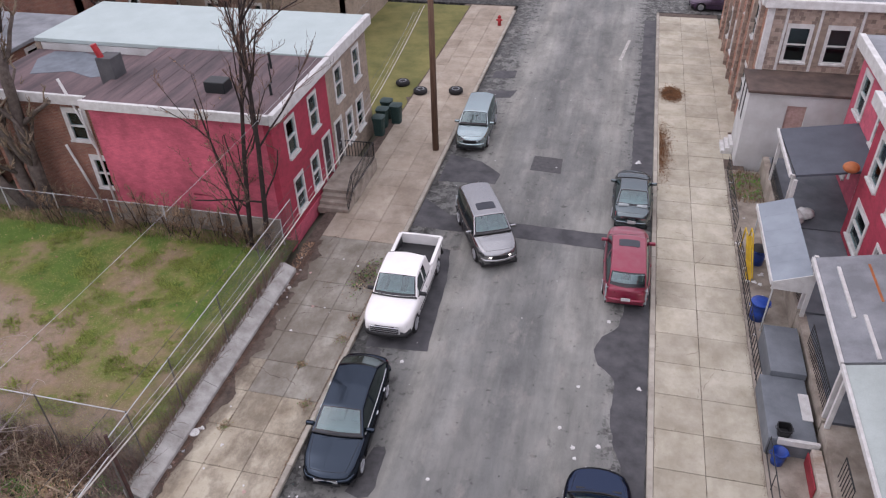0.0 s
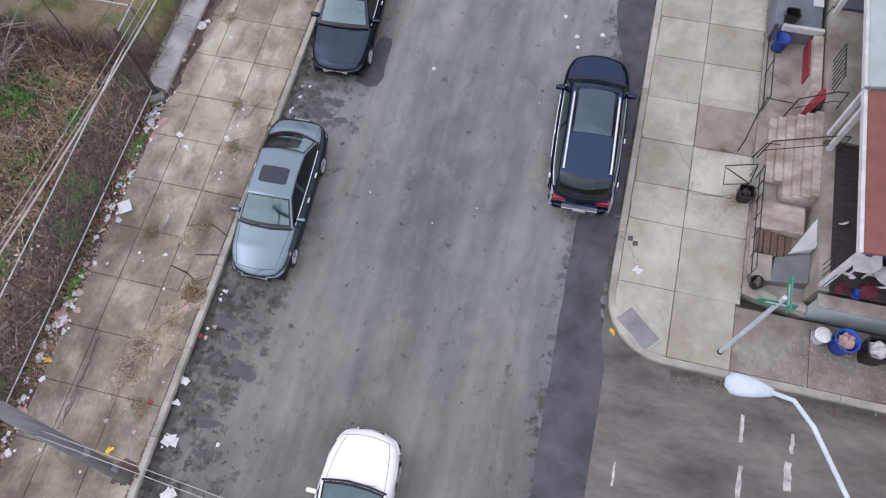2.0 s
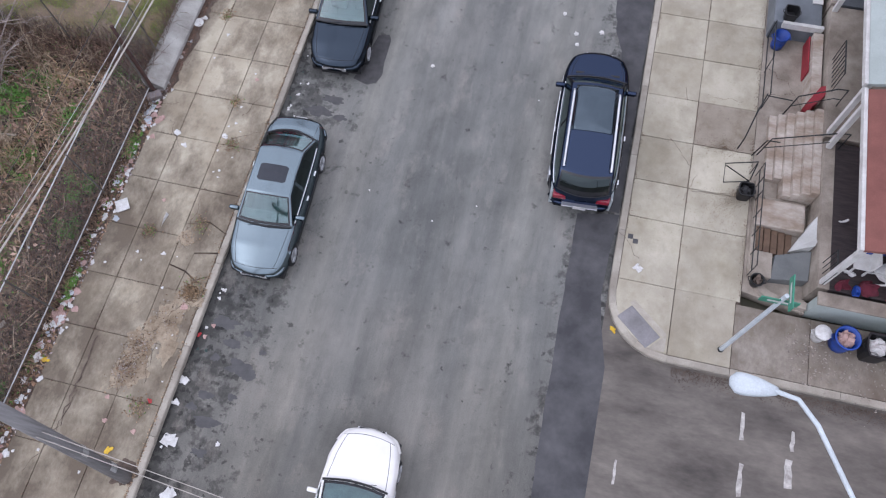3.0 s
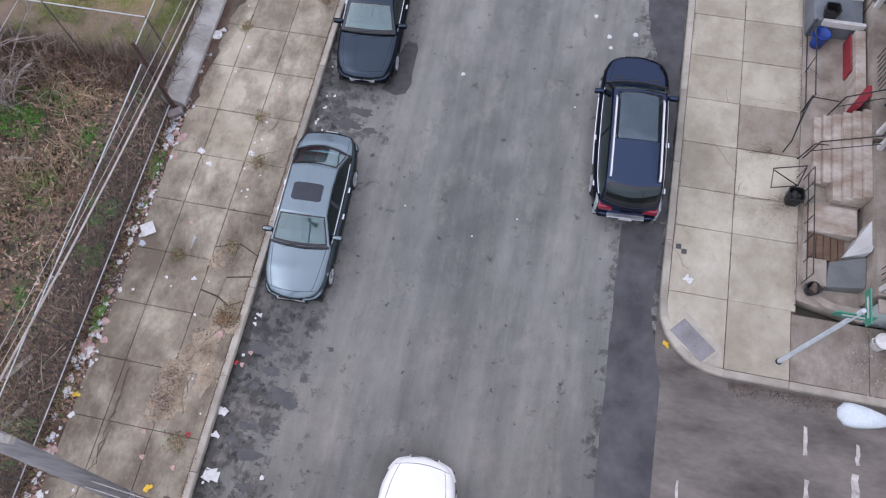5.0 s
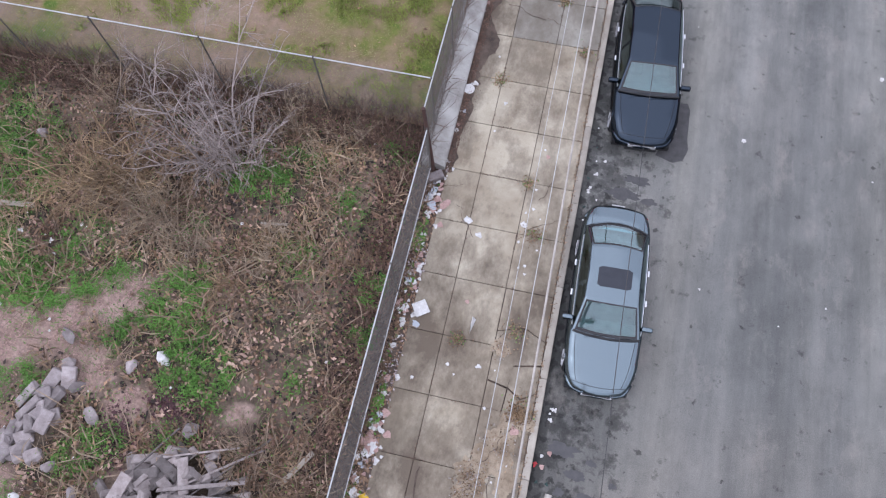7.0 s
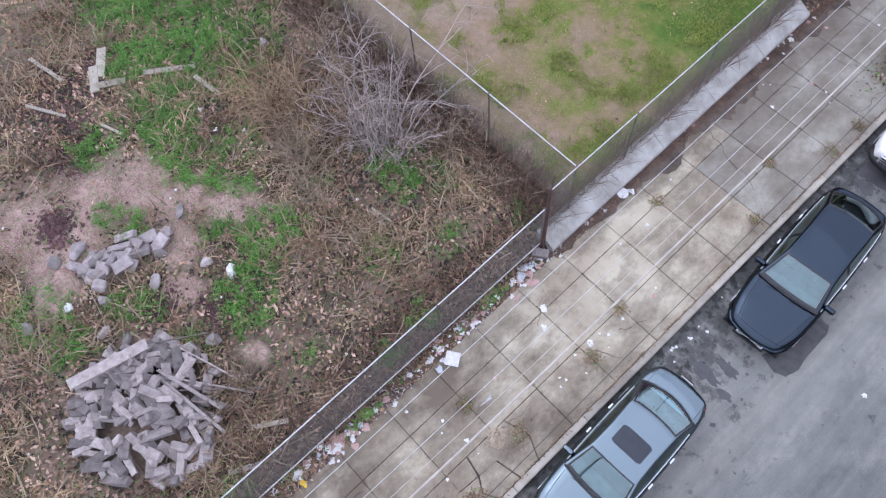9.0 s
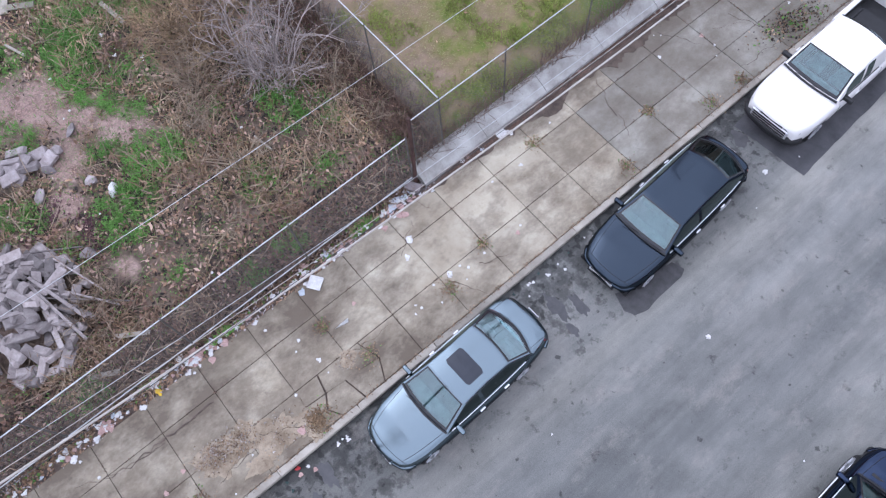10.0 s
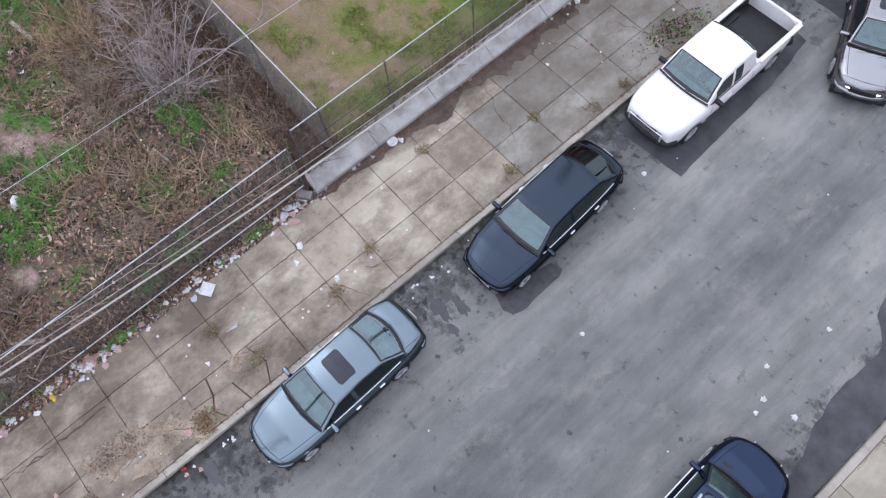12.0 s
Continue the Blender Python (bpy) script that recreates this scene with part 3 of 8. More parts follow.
def slab_poly(name, pts, z0, z1, material, parent=None, label="", kind="", fan=False):
    """A flat plate with the given outline and true thickness."""
    bm = bmesh.new()
    lo = [bm.verts.new((x, y, z0)) for x, y in pts]
    hi = [bm.verts.new((x, y, z1)) for x, y in pts]
    if fan:
        c = bm.verts.new((sum(p[0] for p in pts) / len(pts), sum(p[1] for p in pts) / len(pts), z1))
        for i in range(len(pts)):
            bm.faces.new((c, hi[i], hi[(i + 1) % len(pts)]))
    else:
        bm.faces.new(hi)
        bm.faces.new(lo[::-1])
    for i in range(len(pts)):
        j = (i + 1) % len(pts)
        bm.faces.new((lo[i], lo[j], hi[j], hi[i]))
    bmesh.ops.triangulate(bm, faces=[f for f in bm.faces if len(f.verts) > 4])
    return make(name, bm, material, parent, label, kind=kind)


# ---- ground, road, pavements ----
KL, KR, HL, HR = -8.45, 2.03, -12.07, 5.42  # kerbs and the inner edges of the pavements
bm = bmesh.new()
bmesh.ops.create_grid(bm, x_segments=40, y_segments=40, size=900, matrix=Matrix.Translation((0, 20, -0.35)))
make("ground", bm, M["far"], kind="structure", label="bare brown town ground reaching the horizon")

slab_poly("road", [(KL, -70), (KR, -70), (KR, -1.0), (KR, 5.55), (KR, 56), (KR, 64), (KR, 160), (KL, 160)], -0.3, 0.0, M["asphalt"], label="worn grey asphalt road with pale streaks", kind="structure")
slab_poly("side_road", [(KR, -1.0), (90, -1.0), (90, 5.62), (4.2, 5.62), (4.0, 7.2), (KR, 7.35)], -0.3, -0.002, M["side"], label="dusty worn asphalt side street", kind="structure")
slab_poly("cross_road", [(KR, 57.5), (90, 57.5), (90, 65.5), (KR, 65.5)], -0.3, -0.002, M["asphalt"], kind="structure", label="grey asphalt cross street")
slab_poly("cross_road_west", [(-90, 57.5), (KL, 57.5), (KL, 65.5), (-90, 65.5)], -0.3, -0.002, M["asphalt"], kind="structure", label="grey asphalt cross street")

def ragged(pts, step=0.22, amp=0.09, o=0.0):
    """An outline with its long sides broken into small uneven steps."""
    out = []
    for (x0, y0), (x1, y1) in zip(pts, pts[1:] + pts[:1]):
        n = max(1, int(math.hypot(x1 - x0, y1 - y0) / step))
        for k in range(n):
            x, y = x0 + (x1 - x0) * k / n, y0 + (y1 - y0) * k / n
            v = noise.noise_vector(Vector((x * 1.4, y * 1.4, o))) + 0.5 * noise.noise_vector(Vector((x * 4, y * 4, o)))
            edge = x > KR - 0.2 or x < KL + 0.2
            out.append((x if edge else x + amp * v.x, y + amp * v.y))
    return out


PATCHES = [
    ("tar_strip", [(0.93, -8), (2.2, -8), (2.27, 1.8), (2.25, 5.1), (2.0, 6.2), (1.86, 7.0), (1.9, 8.3), (2.0, 9.5), (0.84, 9.3), (0.9, 5.6), (1.0, 1.6)]),
    ("tar_strip", [(1.35, 14.8), (1.5, 12.0), (1.45, 9.6), (1.98, 9.55), (1.98, 14.6), (2.0, 21), (2.0, 25.5), (1.3, 24.8), (1.05, 22.5), (0.9, 21.3), (0.35, 20.7), (0.15, 19.9), (0.3, 19.2), (0.9, 18.6), (0.88, 17.2), (0.98, 15.9)]),
    ("tar_strip", [(1.0, 32), (2.0, 32), (2.0, 55.5), (1.2, 55.5), (1.15, 45), (0.95, 38)]),
    ("road_patch", [(-8.0, 18.4), (-5.72, 18.6), (-5.95, 22.7), (-6.3, 24.8), (-8.0, 24.9)]),
    ("road_patch", [(KL + 0.02, 26.3), (-7.0, 26.2), (-3.8, 26.25), (0.0, 26.1), (1.2, 26.3), (1.2, 27.0), (0, 27.25), (-4, 27.35), (-7, 27.5), (KL + 0.02, 28.6)]),
    ("road_patch", [(-8.2, 30.3), (-5.4, 30.5), (-5.3, 31.5), (-6.5, 32.6), (-8.2, 33)]),
    ("road_patch", [(-7.95, 43.2), (-6.5, 43.4), (-6.55, 44.6), (-7.9, 44.4)]),
    ("road_patch", [(-8.0, 40.2), (-6.3, 40.5), (-6.1, 41.6), (-7.8, 41.3)]),
]
for i, (nm, pts) in enumerate(PATCHES):
    slab_poly(nm, ragged(pts, 0.22, (0.035, 0.1, 0.05)[min(i, 2)], i), -0.02, 0.004 + 0.0006 * i, M["tar"], kind="structure", label="dark tar-patched strip of asphalt")
slab_poly("road_patch", [(-3.95, 32.2), (-2.4, 32.1), (-2.45, 33.6), (-3.9, 33.7)], -0.02, 0.005, M["stain"], kind="structure", label="squared darker utility cut in the asphalt")
OIL = [(-6.6, 12.37), (-6.13, 12.21), (-5.87, 12.35), (-5.76, 12.71), (-5.83, 13.17), (-5.82, 13.97), (-5.94, 14.2), (-6.28, 14.1), (-6.36, 13.6), (-6.5, 13.26), (-6.46, 12.75)]
# fresh oil beside the black car, older drips in the parking lane
slab_poly("oil_stain", ragged(OIL, 0.12, 0.03, 4.0), -0.02, 0.0042, M["stain"], kind="structure", label="dark oil stain soaked into the asphalt")
DRIPS = [(-7.8, 4.05, 0.36, 0.17), (-7.42, 3.55, 0.26, 0.13), (-7.05, 2.98, 0.36, 0.2), (-6.75, 2.86, 0.2, 0.16), (-7.66, 2.1, 0.2, 0.1), (-7.4, 1.45, 0.36, 0.13), (-7.9, 1.75, 0.14, 0.1), (-6.95, 2.2, 0.12, 0.09), (-7.1, 3.9, 0.12, 0.08), (-7.3, 0.7, 0.22, 0.1), (-7.75, 3.1, 0.13, 0.1), (-6.55, 3.5, 0.09, 0.07), (-7.3, 11.0, 0.4, 0.16), (-7.0, 11.5, 0.3, 0.14), (-6.6, 10.9, 0.2, 0.1), (-7.6, 18.2, 0.3, 0.16)]
for i, (x, y, rx, ry) in enumerate(DRIPS):
    slab_poly("oil_stain", rough_outline(x, y, rx, ry, 14, 0.3, 40 + i), -0.02, 0.0028 + 0.0001 * i, M["damp"], kind="structure", label="old oil drip soaked into the asphalt", fan=True)
for x, y, w, l in ((5.77, 4.4, 0.1, 0.7), (5.81, 3.1, 0.12, 0.8), (6.98, 4.3, 0.1, 0.5), (6.92, 3.5, 0.2, 0.7), (2.86, 2.6, 0.06, 0.6), (5.85, 1.4, 0.1, 1.2), (6.9, 1.6, 0.12, 1.1)):
    slab_poly("road_marking", [(x + px * w / 2 + random.Random(int(x * 100 + k)).uniform(-0.02, 0.02), y + py * l / 2) for k, (px, py) in enumerate(((-1, -1), (1, -0.94), (0.8, -0.5), (1, 0), (0.7, 0.5), (1, 0.96), (-0.9, 1), (-1, 0.4), (-0.7, 0.1), (-1, -0.4)))], -0.02, 0.004, M["white_line"], kind="structure", label="worn white painted road marking")
for pts in ([(-0.3, 47.5), (-0.1, 47.4), (0.35, 51.2), (0.15, 51.2)],):
    slab_poly("road_marking", pts, -0.02, 0.004, M["white_line"], kind="structure", label="worn white painted road marking")

# beds under the slabs, and the kerbs
pav_w = slab_poly("pavement_west", [(HL - 0.55, -40), (KL - 0.18, -40), (KL - 0.18, 57), (HL - 0.55, 57)], -0.3, 0.118, M["dirt"], kind="structure", label="stained concrete slab pavement with dirty joints")


def corner(r, cx, cy, a0, a1, n=8):
    return [(cx + r * math.cos(radians(a0 + (a1 - a0) * i / n)), cy + r * math.sin(radians(a0 + (a1 - a0) * i / n))) for i in range(n + 1)]


inner = corner(1.5, KR + 1.68, 7.24, 180, 270)
pav_e = slab_poly("pavement_east", inner + [(40, 5.74), (40, 7.5), (HR, 7.5), (HR, 33.85), (6.33, 33.85), (6.33, 57), (KR + 0.18, 57)], -0.3, 0.118, M["dirt"], kind="structure", label="pale concrete slab pavement")


def kerb_run(name, pts, w, parent_label):
    """Kerb stones laid end to end along a line, the wide side to the left of its way."""
    k = tagged(new(name), parent_label, "kerb", kind="structure")
    for i, (a, b) in enumerate(zip(pts, pts[1:])):
        a, b = Vector((*a, 0)), Vector((*b, 0))
        d = (b - a).normalized()
        n = Vector((-d.y, d.x, 0))
        a2, b2 = a + d * 0.006, b - d * 0.006
        top = 0.148 + R.uniform(-0.006, 0.006)
        bm = bmesh.new()
        q = [a2, b2, b2 + n * w, a2 + n * w]
        lo = [bm.verts.new((p.x, p.y, -0.2)) for p in q]
        hi = [bm.verts.new((p.x, p.y, top)) for p in q]
        bm.faces.new(hi), bm.faces.new(lo[::-1])
        for j in range(4):
            bm.faces.new((lo[j], lo[(j + 1) % 4], hi[(j + 1) % 4], hi[j]))
        e = bm.edges.get((hi[0], hi[1]))
        bmesh.ops.bevel(bm, geom=[e], offset=0.02, segments=2, affect="EDGES")
        part("kerb_stone", bm, M["kerb"], k)


ys = [-40 + 2.4 * i for i in range(41)]
kerb_run("kerb_west", [(KL, y) for y in ys], 0.18, "long pale concrete kerb beside the road")
line = [(KR, y) for y in [57 - 2.4 * i for i in range(21)] + [7.3]] + corner(1.68, KR + 1.68, 7.24, 180, 270, 6)[1:] + [(5.3, 5.56), (8, 5.56), (12, 5.56), (18, 5.56), (28, 5.56)]
kerb_run("kerb_east", line, 0.18, "pale concrete kerb rounding the street corner")

# vegetation beds: the wild lot, the fenced lawn and the far lawn
def terrain(name, x0, x1, y0, y1, z, amp, step, material, label, edge=None, freq=0.5):
    nx, ny = int((x1 - x0) / step), int((y1 - y0) / step)
    vs, fs = [], []
    for j in range(ny + 1):
        for i in range(nx + 1):
            x, y = x0 + (x1 - x0) * i / nx, y0 + (y1 - y0) * j / ny
            h = z + amp * (noise.fractal(Vector((x * freq, y * freq, 3.0)), 0.9, 2.1, 4))
            if edge:
                h = edge(x, y, h)
            vs.append((x, y, h))
    for j in range(ny):
        for i in range(nx):
            a = j * (nx + 1) + i
            fs.append((a, a + 1, a + nx + 2, a + nx + 1))
    ob = flat(name, vs, fs, material, label=label, kind="structure")
    for p in ob.data.polygons:
        p.use_smooth = True
    return ob


def lot_edge(x, y, h):
    k = min(1.0, max(0.0, (-12.35 - x) / 1.3))
    return 0.1 + (h - 0.1) * k if x > -13.7 else h


def lot_h(x, y):
    return lot_edge(x, y, 0.36 + 0.16 * noise.fractal(Vector((x * 0.5, y * 0.5, 3.0)), 0.9, 2.1, 4))


terrain("wild_lot", -60, -12.3, -30, 11.7, 0.36, 0.16, 0.3, M["soil"], "overgrown vacant lot with bare soil and weeds", lot_edge)
terrain("lawn_yard", -60, -12.7, 11.7, 23.6, 0.46, 0.07, 0.35, M["lawn"], "patchy green and brown fenced lawn")
terrain("far_lawn", -40, -12.15, 36.2, 56.5, 0.14, 0.05, 0.5, M["far_lawn"], "olive green lawn on an empty corner lot")


# ---- vehicles ----
def lerp_table(tab, y):
    for (y0, v0), (y1, v1) in zip(tab, tab[1:]):
        if y <= y1:
            f = (y - y0) / (y1 - y0) if y1 > y0 else 0
            f = max(0.0, min(1.0, f))
            return v0 + (v1 - v0) * (f * f * (3 - 2 * f) * 0.5 + f * 0.5)
    return tab[-1][1]


def vehicle(name, label, category, m, paint, L, W, H, top, cab, wheels, wr=0.32, belt=0.93, glass="glass", tail="tail_lens", head="lamp_lens", rails=False, sunroof=False, bed=None, trim="black", roofw=0.66, plate=True, lower=None, wiper=True, rear_glass=None):
    """A car with its nose to +y. top: height of bonnet, waist and boot along y; cab: y of windscreen foot, roof front, roof rear, rear window foot."""
    root = thing(name, label, category, m=m)
    paint = M[paint]
    half = L / 2
    yA, yB, yC, yD = cab
    zb = 0.2 if not bed else 0.32

    def w_at(y):
        f = abs(y) / half
        if bed:
            return W / 2 * (1 - 0.05 * f ** 2 - (0.2 if y > 0 else 0.15) * f ** 9)
        return W / 2 * (1 - 0.07 * f ** 2 - (0.1 if y > 0 else 0.08) * f ** 5 - (0.12 if y > 0 else 0.1) * f ** 9)

    def zt(y):
        return lerp_table(top, y)

    def bend(x, y):
        """The bowed plan of nose and tail: corners drawn back from the middle."""
        f = max(0.0, (abs(y) / half - 0.62) / 0.38)
        return ((-0.2 if bed else -0.3) if y > 0 else 0.12) * f * f * (x / (W / 2)) ** 2

    def arch(y):
        z = zb
        for yw in wheels:
            d = abs(y - yw)
            ra = wr * 1.16
            if d < ra:
                z = max(z, wr * 0.95 + math.sqrt(ra * ra - d * d) * 0.98)
        return z

    ysn = sorted({-half, -half + 0.03, -half + 0.07, half - 0.03, half - 0.07, half, *[-half + 0.12 + (L - 0.24) * i / 64 for i in range(65)]})

    def section(y):
        w, z, a = w_at(y), zt(y), arch(y)
        crown = 0.045
        end = min(1.0, (half - abs(y)) / 0.09)
        low = zb + (1 - end) * 0.12
        pts = [(0, z + crown), (0.3 * w, z + crown * 0.92), (0.58 * w, z + crown * 0.6), (0.78 * w, z + crown * 0.12), (0.885 * w, z - 0.02), (0.95 * w, z - 0.075), (0.99 * w, z - 0.2), (w, z * 0.62), (0.995 * w, z * 0.5), (0.975 * w, low + 0.1), (0.93 * w, low)]
        return [(x, max(zz, min(a, z - 0.1) if k > 4 else zz)) for k, (x, zz) in enumerate(pts)]

    # lower shell
    bm = bmesh.new()
    rings = []
    for y in ysn:
        s = section(y)
        rings.append([bm.verts.new((-x, y + bend(x, y), z)) for x, z in s[::-1]] + [bm.verts.new((x, y + bend(x, y), z)) for x, z in s[1:]])
    n = len(rings[0])
    mid = n // 2
    for i in range(len(rings) - 1):
        yc = (ysn[i] + ysn[i + 1]) / 2
        for j in range(n - 1):
            k = min(abs(j - mid), abs(j + 1 - mid))
            if yD + 0.04 < yc < yA - 0.04 and k < 4:
                continue
            if bed and bed[0] < yc < bed[1] and k < 4:
                continue
            bm.faces.new((rings[i][j], rings[i][j + 1], rings[i + 1][j + 1], rings[i + 1][j]))
    bm.faces.new(rings[0])
    bm.faces.new(rings[-1][::-1])
    body = part("body", bm, paint, root, smooth=True)
    # underbody and cabin tub
    boxes("underbody", M["black"], root, (-W / 2 * 0.82, W / 2 * 0.82, -half * 0.93, half * 0.93, zb - 0.02, zb + 0.16), *[(-W / 2 * 0.72, W / 2 * 0.72, yw - wr * 1.2, yw + wr * 1.2, zb, wr * 2.05) for yw in wheels])
    inner_w = W / 2 * 0.86
    bm = bmesh.new()
    box(bm, -inner_w, inner_w, yD, yA + 0.1, 0.34, 0.4)
    box(bm, -inner_w, -inner_w + 0.06, yD, yA, 0.4, belt - 0.06)
    box(bm, inner_w - 0.06, inner_w, yD, yA, 0.4, belt - 0.06)
    box(bm, -inner_w + 0.07, inner_w - 0.07, yA - 0.42, yA + 0.05, 0.6, belt - 0.04, bevel=0.05)
    if not bed:
        box(bm, -inner_w + 0.07, inner_w - 0.07, yD + 0.02, yD + 0.5, 0.5, belt - 0.05, bevel=0.04)
    part("dashboard", bm, M["cabin"], root, "grey dashboard and cabin lining")
    if not bed:
        boxes("parcel_shelf", M["cabin"], root, (-inner_w * 0.86, inner_w * 0.86, max(yD - 0.12, 0.3 - half), yD + 0.62, zt(yD) - 0.13, zt(yD) - 0.09), label="grey parcel shelf")
    rows = [yA - 1.25] + ([yA - 2.1] if yD < yA - 2.3 else [])
    for ry in rows:
        for sx in (-0.38, 0.38):
            bm = bmesh.new()
            box(bm, sx - 0.25, sx + 0.25, ry - 0.25, ry + 0.28, 0.42, 0.62, bevel=0.06)
            box(bm, sx - 0.24, sx + 0.24, ry - 0.36, ry - 0.18, 0.58, 1.08, bevel=0.06)
            if ry == rows[0]:
                box(bm, sx - 0.13, sx + 0.13, ry - 0.38, ry - 0.26, 1.08, 1.25, bevel=0.04)
            part("seat", bm, M["cabin"], root, "grey cloth seat", smooth=True)
    # upper cabin: stations along y, columns across
    roof = [(yD, zt(yD) + 0.02), (yC - 0.12, H - 0.1), (yC, H - 0.045), ((yB + yC) / 2, H), (yB, H - 0.05), (yB + 0.1, H - 0.1), (yA, zt(yA) + 0.035)]

    def zr(y):
        for (y0, v0), (y1, v1) in zip(roof, roof[1:]):
            if y <= y1:
                return v0 + (v1 - v0) * (y - y0) / (y1 - y0)
        return roof[-1][1]

    yb = (yA + yC) / 2 - 0.12
    st = sorted({yD, yD + 0.06, yC - 0.12, yC - 0.04, yC, yC + 0.08, yb - 0.05, yb + 0.05, yB, yB - 0.07, yB + 0.05, yB + 0.08, yA - 0.1, yA - 0.04, yA, yC - 0.09, yD + 0.11, *[yD + (yA - yD) * i / 26 for i in range(27)]})
    cols = [-1.0, -0.95, -0.89, -0.6, -0.3, 0.0, 0.3, 0.6, 0.89, 0.95, 1.0]
    bow = 0.1 if bed else 0.2

    def cabin_row(y):
        z = zr(y)
        wb = w_at(y) * 0.9
        bz = min(zt(y) - 0.01, belt)
        f = max(0.0, (z - bz) / (H - bz))
        wt = wb + (W / 2 * roofw - wb) * min(1.0, f)
        k = (y - (yB + yC) / 2) / (max(yA, -yD) - (yB + yC) / 2 if y > (yB + yC) / 2 else (yB + yC) / 2 - yD)
        row = []
        for c in cols:
            row.append((wt * c, y + bow * k * abs(k) * (1 - c * c), z + 0.05 * (1 - c * c) * (0.4 + 0.6 * f)))
        side = [(wt + (wb - wt) * g + 0.02 * math.sin(g * math.pi), y, z + (bz - z) * g) for g in (0.0, 0.14, 0.55, 0.92, 1.0)]
        return [(-x, yy, zz) for x, yy, zz in side[::-1]] + row[1:-1] + side

    grid = [cabin_row(y) for y in st]
    groups = {}
    for i in range(len(st) - 1):
        yc = (st[i] + st[i + 1]) / 2
        for j in range(len(grid[0]) - 1):
            key = "shell"
            if 5 <= j <= 12:
                edge = j in (5, 12)
                if yB + 0.05 < yc < yA - 0.03:
                    key = "windscreen_border" if edge or yc < yB + 0.08 or yc > yA - 0.1 else "windscreen"
                elif yD + 0.05 < yc < yC - 0.04:
                    key = "rear_border" if edge or yc > yC - 0.09 or yc < yD + 0.11 else "rear_window"
            tall = zr(yc) - belt
            if j in (1, 2, 15, 16) and tall > 0.12 and abs(yc - yb) > 0.05 and yD + 0.12 < yc < yA - (0.3 if bed else 0.1) and not (bed and yc < yb - 0.42):
                left = j < 8
                key = ("front" if yc > yb else "rear") + ("_l" if left else "_r")
            groups.setdefault(key, []).append((i, j))

    def patch(cells):
        bm = bmesh.new()
        vs = {}

        def v(i, j):
            if (i, j) not in vs:
                vs[i, j] = bm.verts.new(grid[i][j])
            return vs[i, j]

        for i, j in cells:
            bm.faces.new((v(i, j), v(i, j + 1), v(i + 1, j + 1), v(i + 1, j)))
        return bm

    for key, cells in groups.items():
        if key == "shell":
            bm = patch(cells)
            part("roof", bm, paint, root, smooth=True)
        elif key in ("windscreen_border", "rear_border"):
            part(key, patch(cells), M["frit"], root, "black border of the glass", smooth=True)
        elif key in ("windscreen", "rear_window"):
            part(key, patch(cells), M[rear_glass or glass] if key == "rear_window" else M[glass], root, "tinted glass", smooth=True).visible_shadow = False
        else:
            part("side_window", patch(cells), M["dark_glass"], root, "dark side glass", smooth=True).visible_shadow = False
    # dark seals round the windscreen and the rear window
    def seal(yi, nm, rad=0.016):
        bm = bmesh.new()
        row = cabin_row(yi)
        tube(bm, [(x, y, z + 0.006) for x, y, z in row[4:15]], rad, 5)
        part(nm, bm, M["black"], root)

    seal(yA - 0.01, "cowl_seal", 0.032)
    seal(yD + 0.05, "rear_seal")
    # chrome or dark waist strips
    for sx in (-1, 1):
        bm = bmesh.new()
        tube(bm, [(sx * (w_at(y) * 0.9 + 0.012), y, min(zt(y), belt) + 0.004) for y in [yD + 0.25 + (yA - yD - 0.4) * i / 8 for i in range(9)]], 0.014, 5)
        part("waist_strip", bm, M[trim], root)
        bm = bmesh.new()
        tube(bm, [(sx * (w_at(y) + 0.004), y, zt(y) * 0.56) for y in [wheels[1] + wr * 1.3 + (wheels[0] - wheels[1] - wr * 2.6) * i / 6 for i in range(7)]], 0.018, 5)
        part("door_moulding", bm, M[lower or trim], root)
    # shut lines of bonnet, boot and doors
    def surf(x, y):
        w = w_at(y)
        s = section(y)
        for (x0, z0), (x1, z1) in zip(s, s[1:]):
            if x0 <= abs(x) <= x1:
                return z0 + (z1 - z0) * (abs(x) - x0) / (x1 - x0)
        return s[-1][1]

    def seam(line):
        bm = bmesh.new()
        tube(bm, [(x, y + bend(x, y), surf(x, y) + 0.0005) for x, y in line], 0.006, 4)
        part("shut_line", bm, M["black"], root)

    for sx in () if bed else (-1, 1):
        seam([(sx * w_at(y) * (0.80 - 0.1 * (y - yA) / (half - yA)), y) for y in [yA + 0.05 + (half - 0.22 - yA) * i / 10 for i in range(11)]])
    if not bed:
        seam([(x * W / 2 * 0.7, half - 0.17) for x in [-1 + 0.2 * i for i in range(11)]])
    if not bed and yD > -half + 0.3:
        seam([(x * W / 2 * 0.72, -half + 0.12) for x in [-1 + 0.25 * i for i in range(9)]])
        for sx in (-1, 1):
            seam([(sx * W / 2 * 0.72, -half + 0.12 + (yD + half - 0.1) * i / 4) for i in range(5)])
    for yy in (yA - 0.15, yb, yC + 0.05 if not bed else yC - 0.1):
        for sx in (-1, 1):
            bm = bmesh.new()
            tube(bm, [(sx * (w_at(yy) * k + 0.002), yy, z) for k, z in ((0.955, zt(yy) - 0.08), (0.992, zt(yy) - 0.2), (1.0, zt(yy) * 0.62), (0.99, zb + 0.16))], 0.005, 4)
            part("shut_line", bm, M["black"], root)
    # lamps, grille, bumpers, plates
    zf, zk = zt(half - 0.05), zt(-half + 0.05)
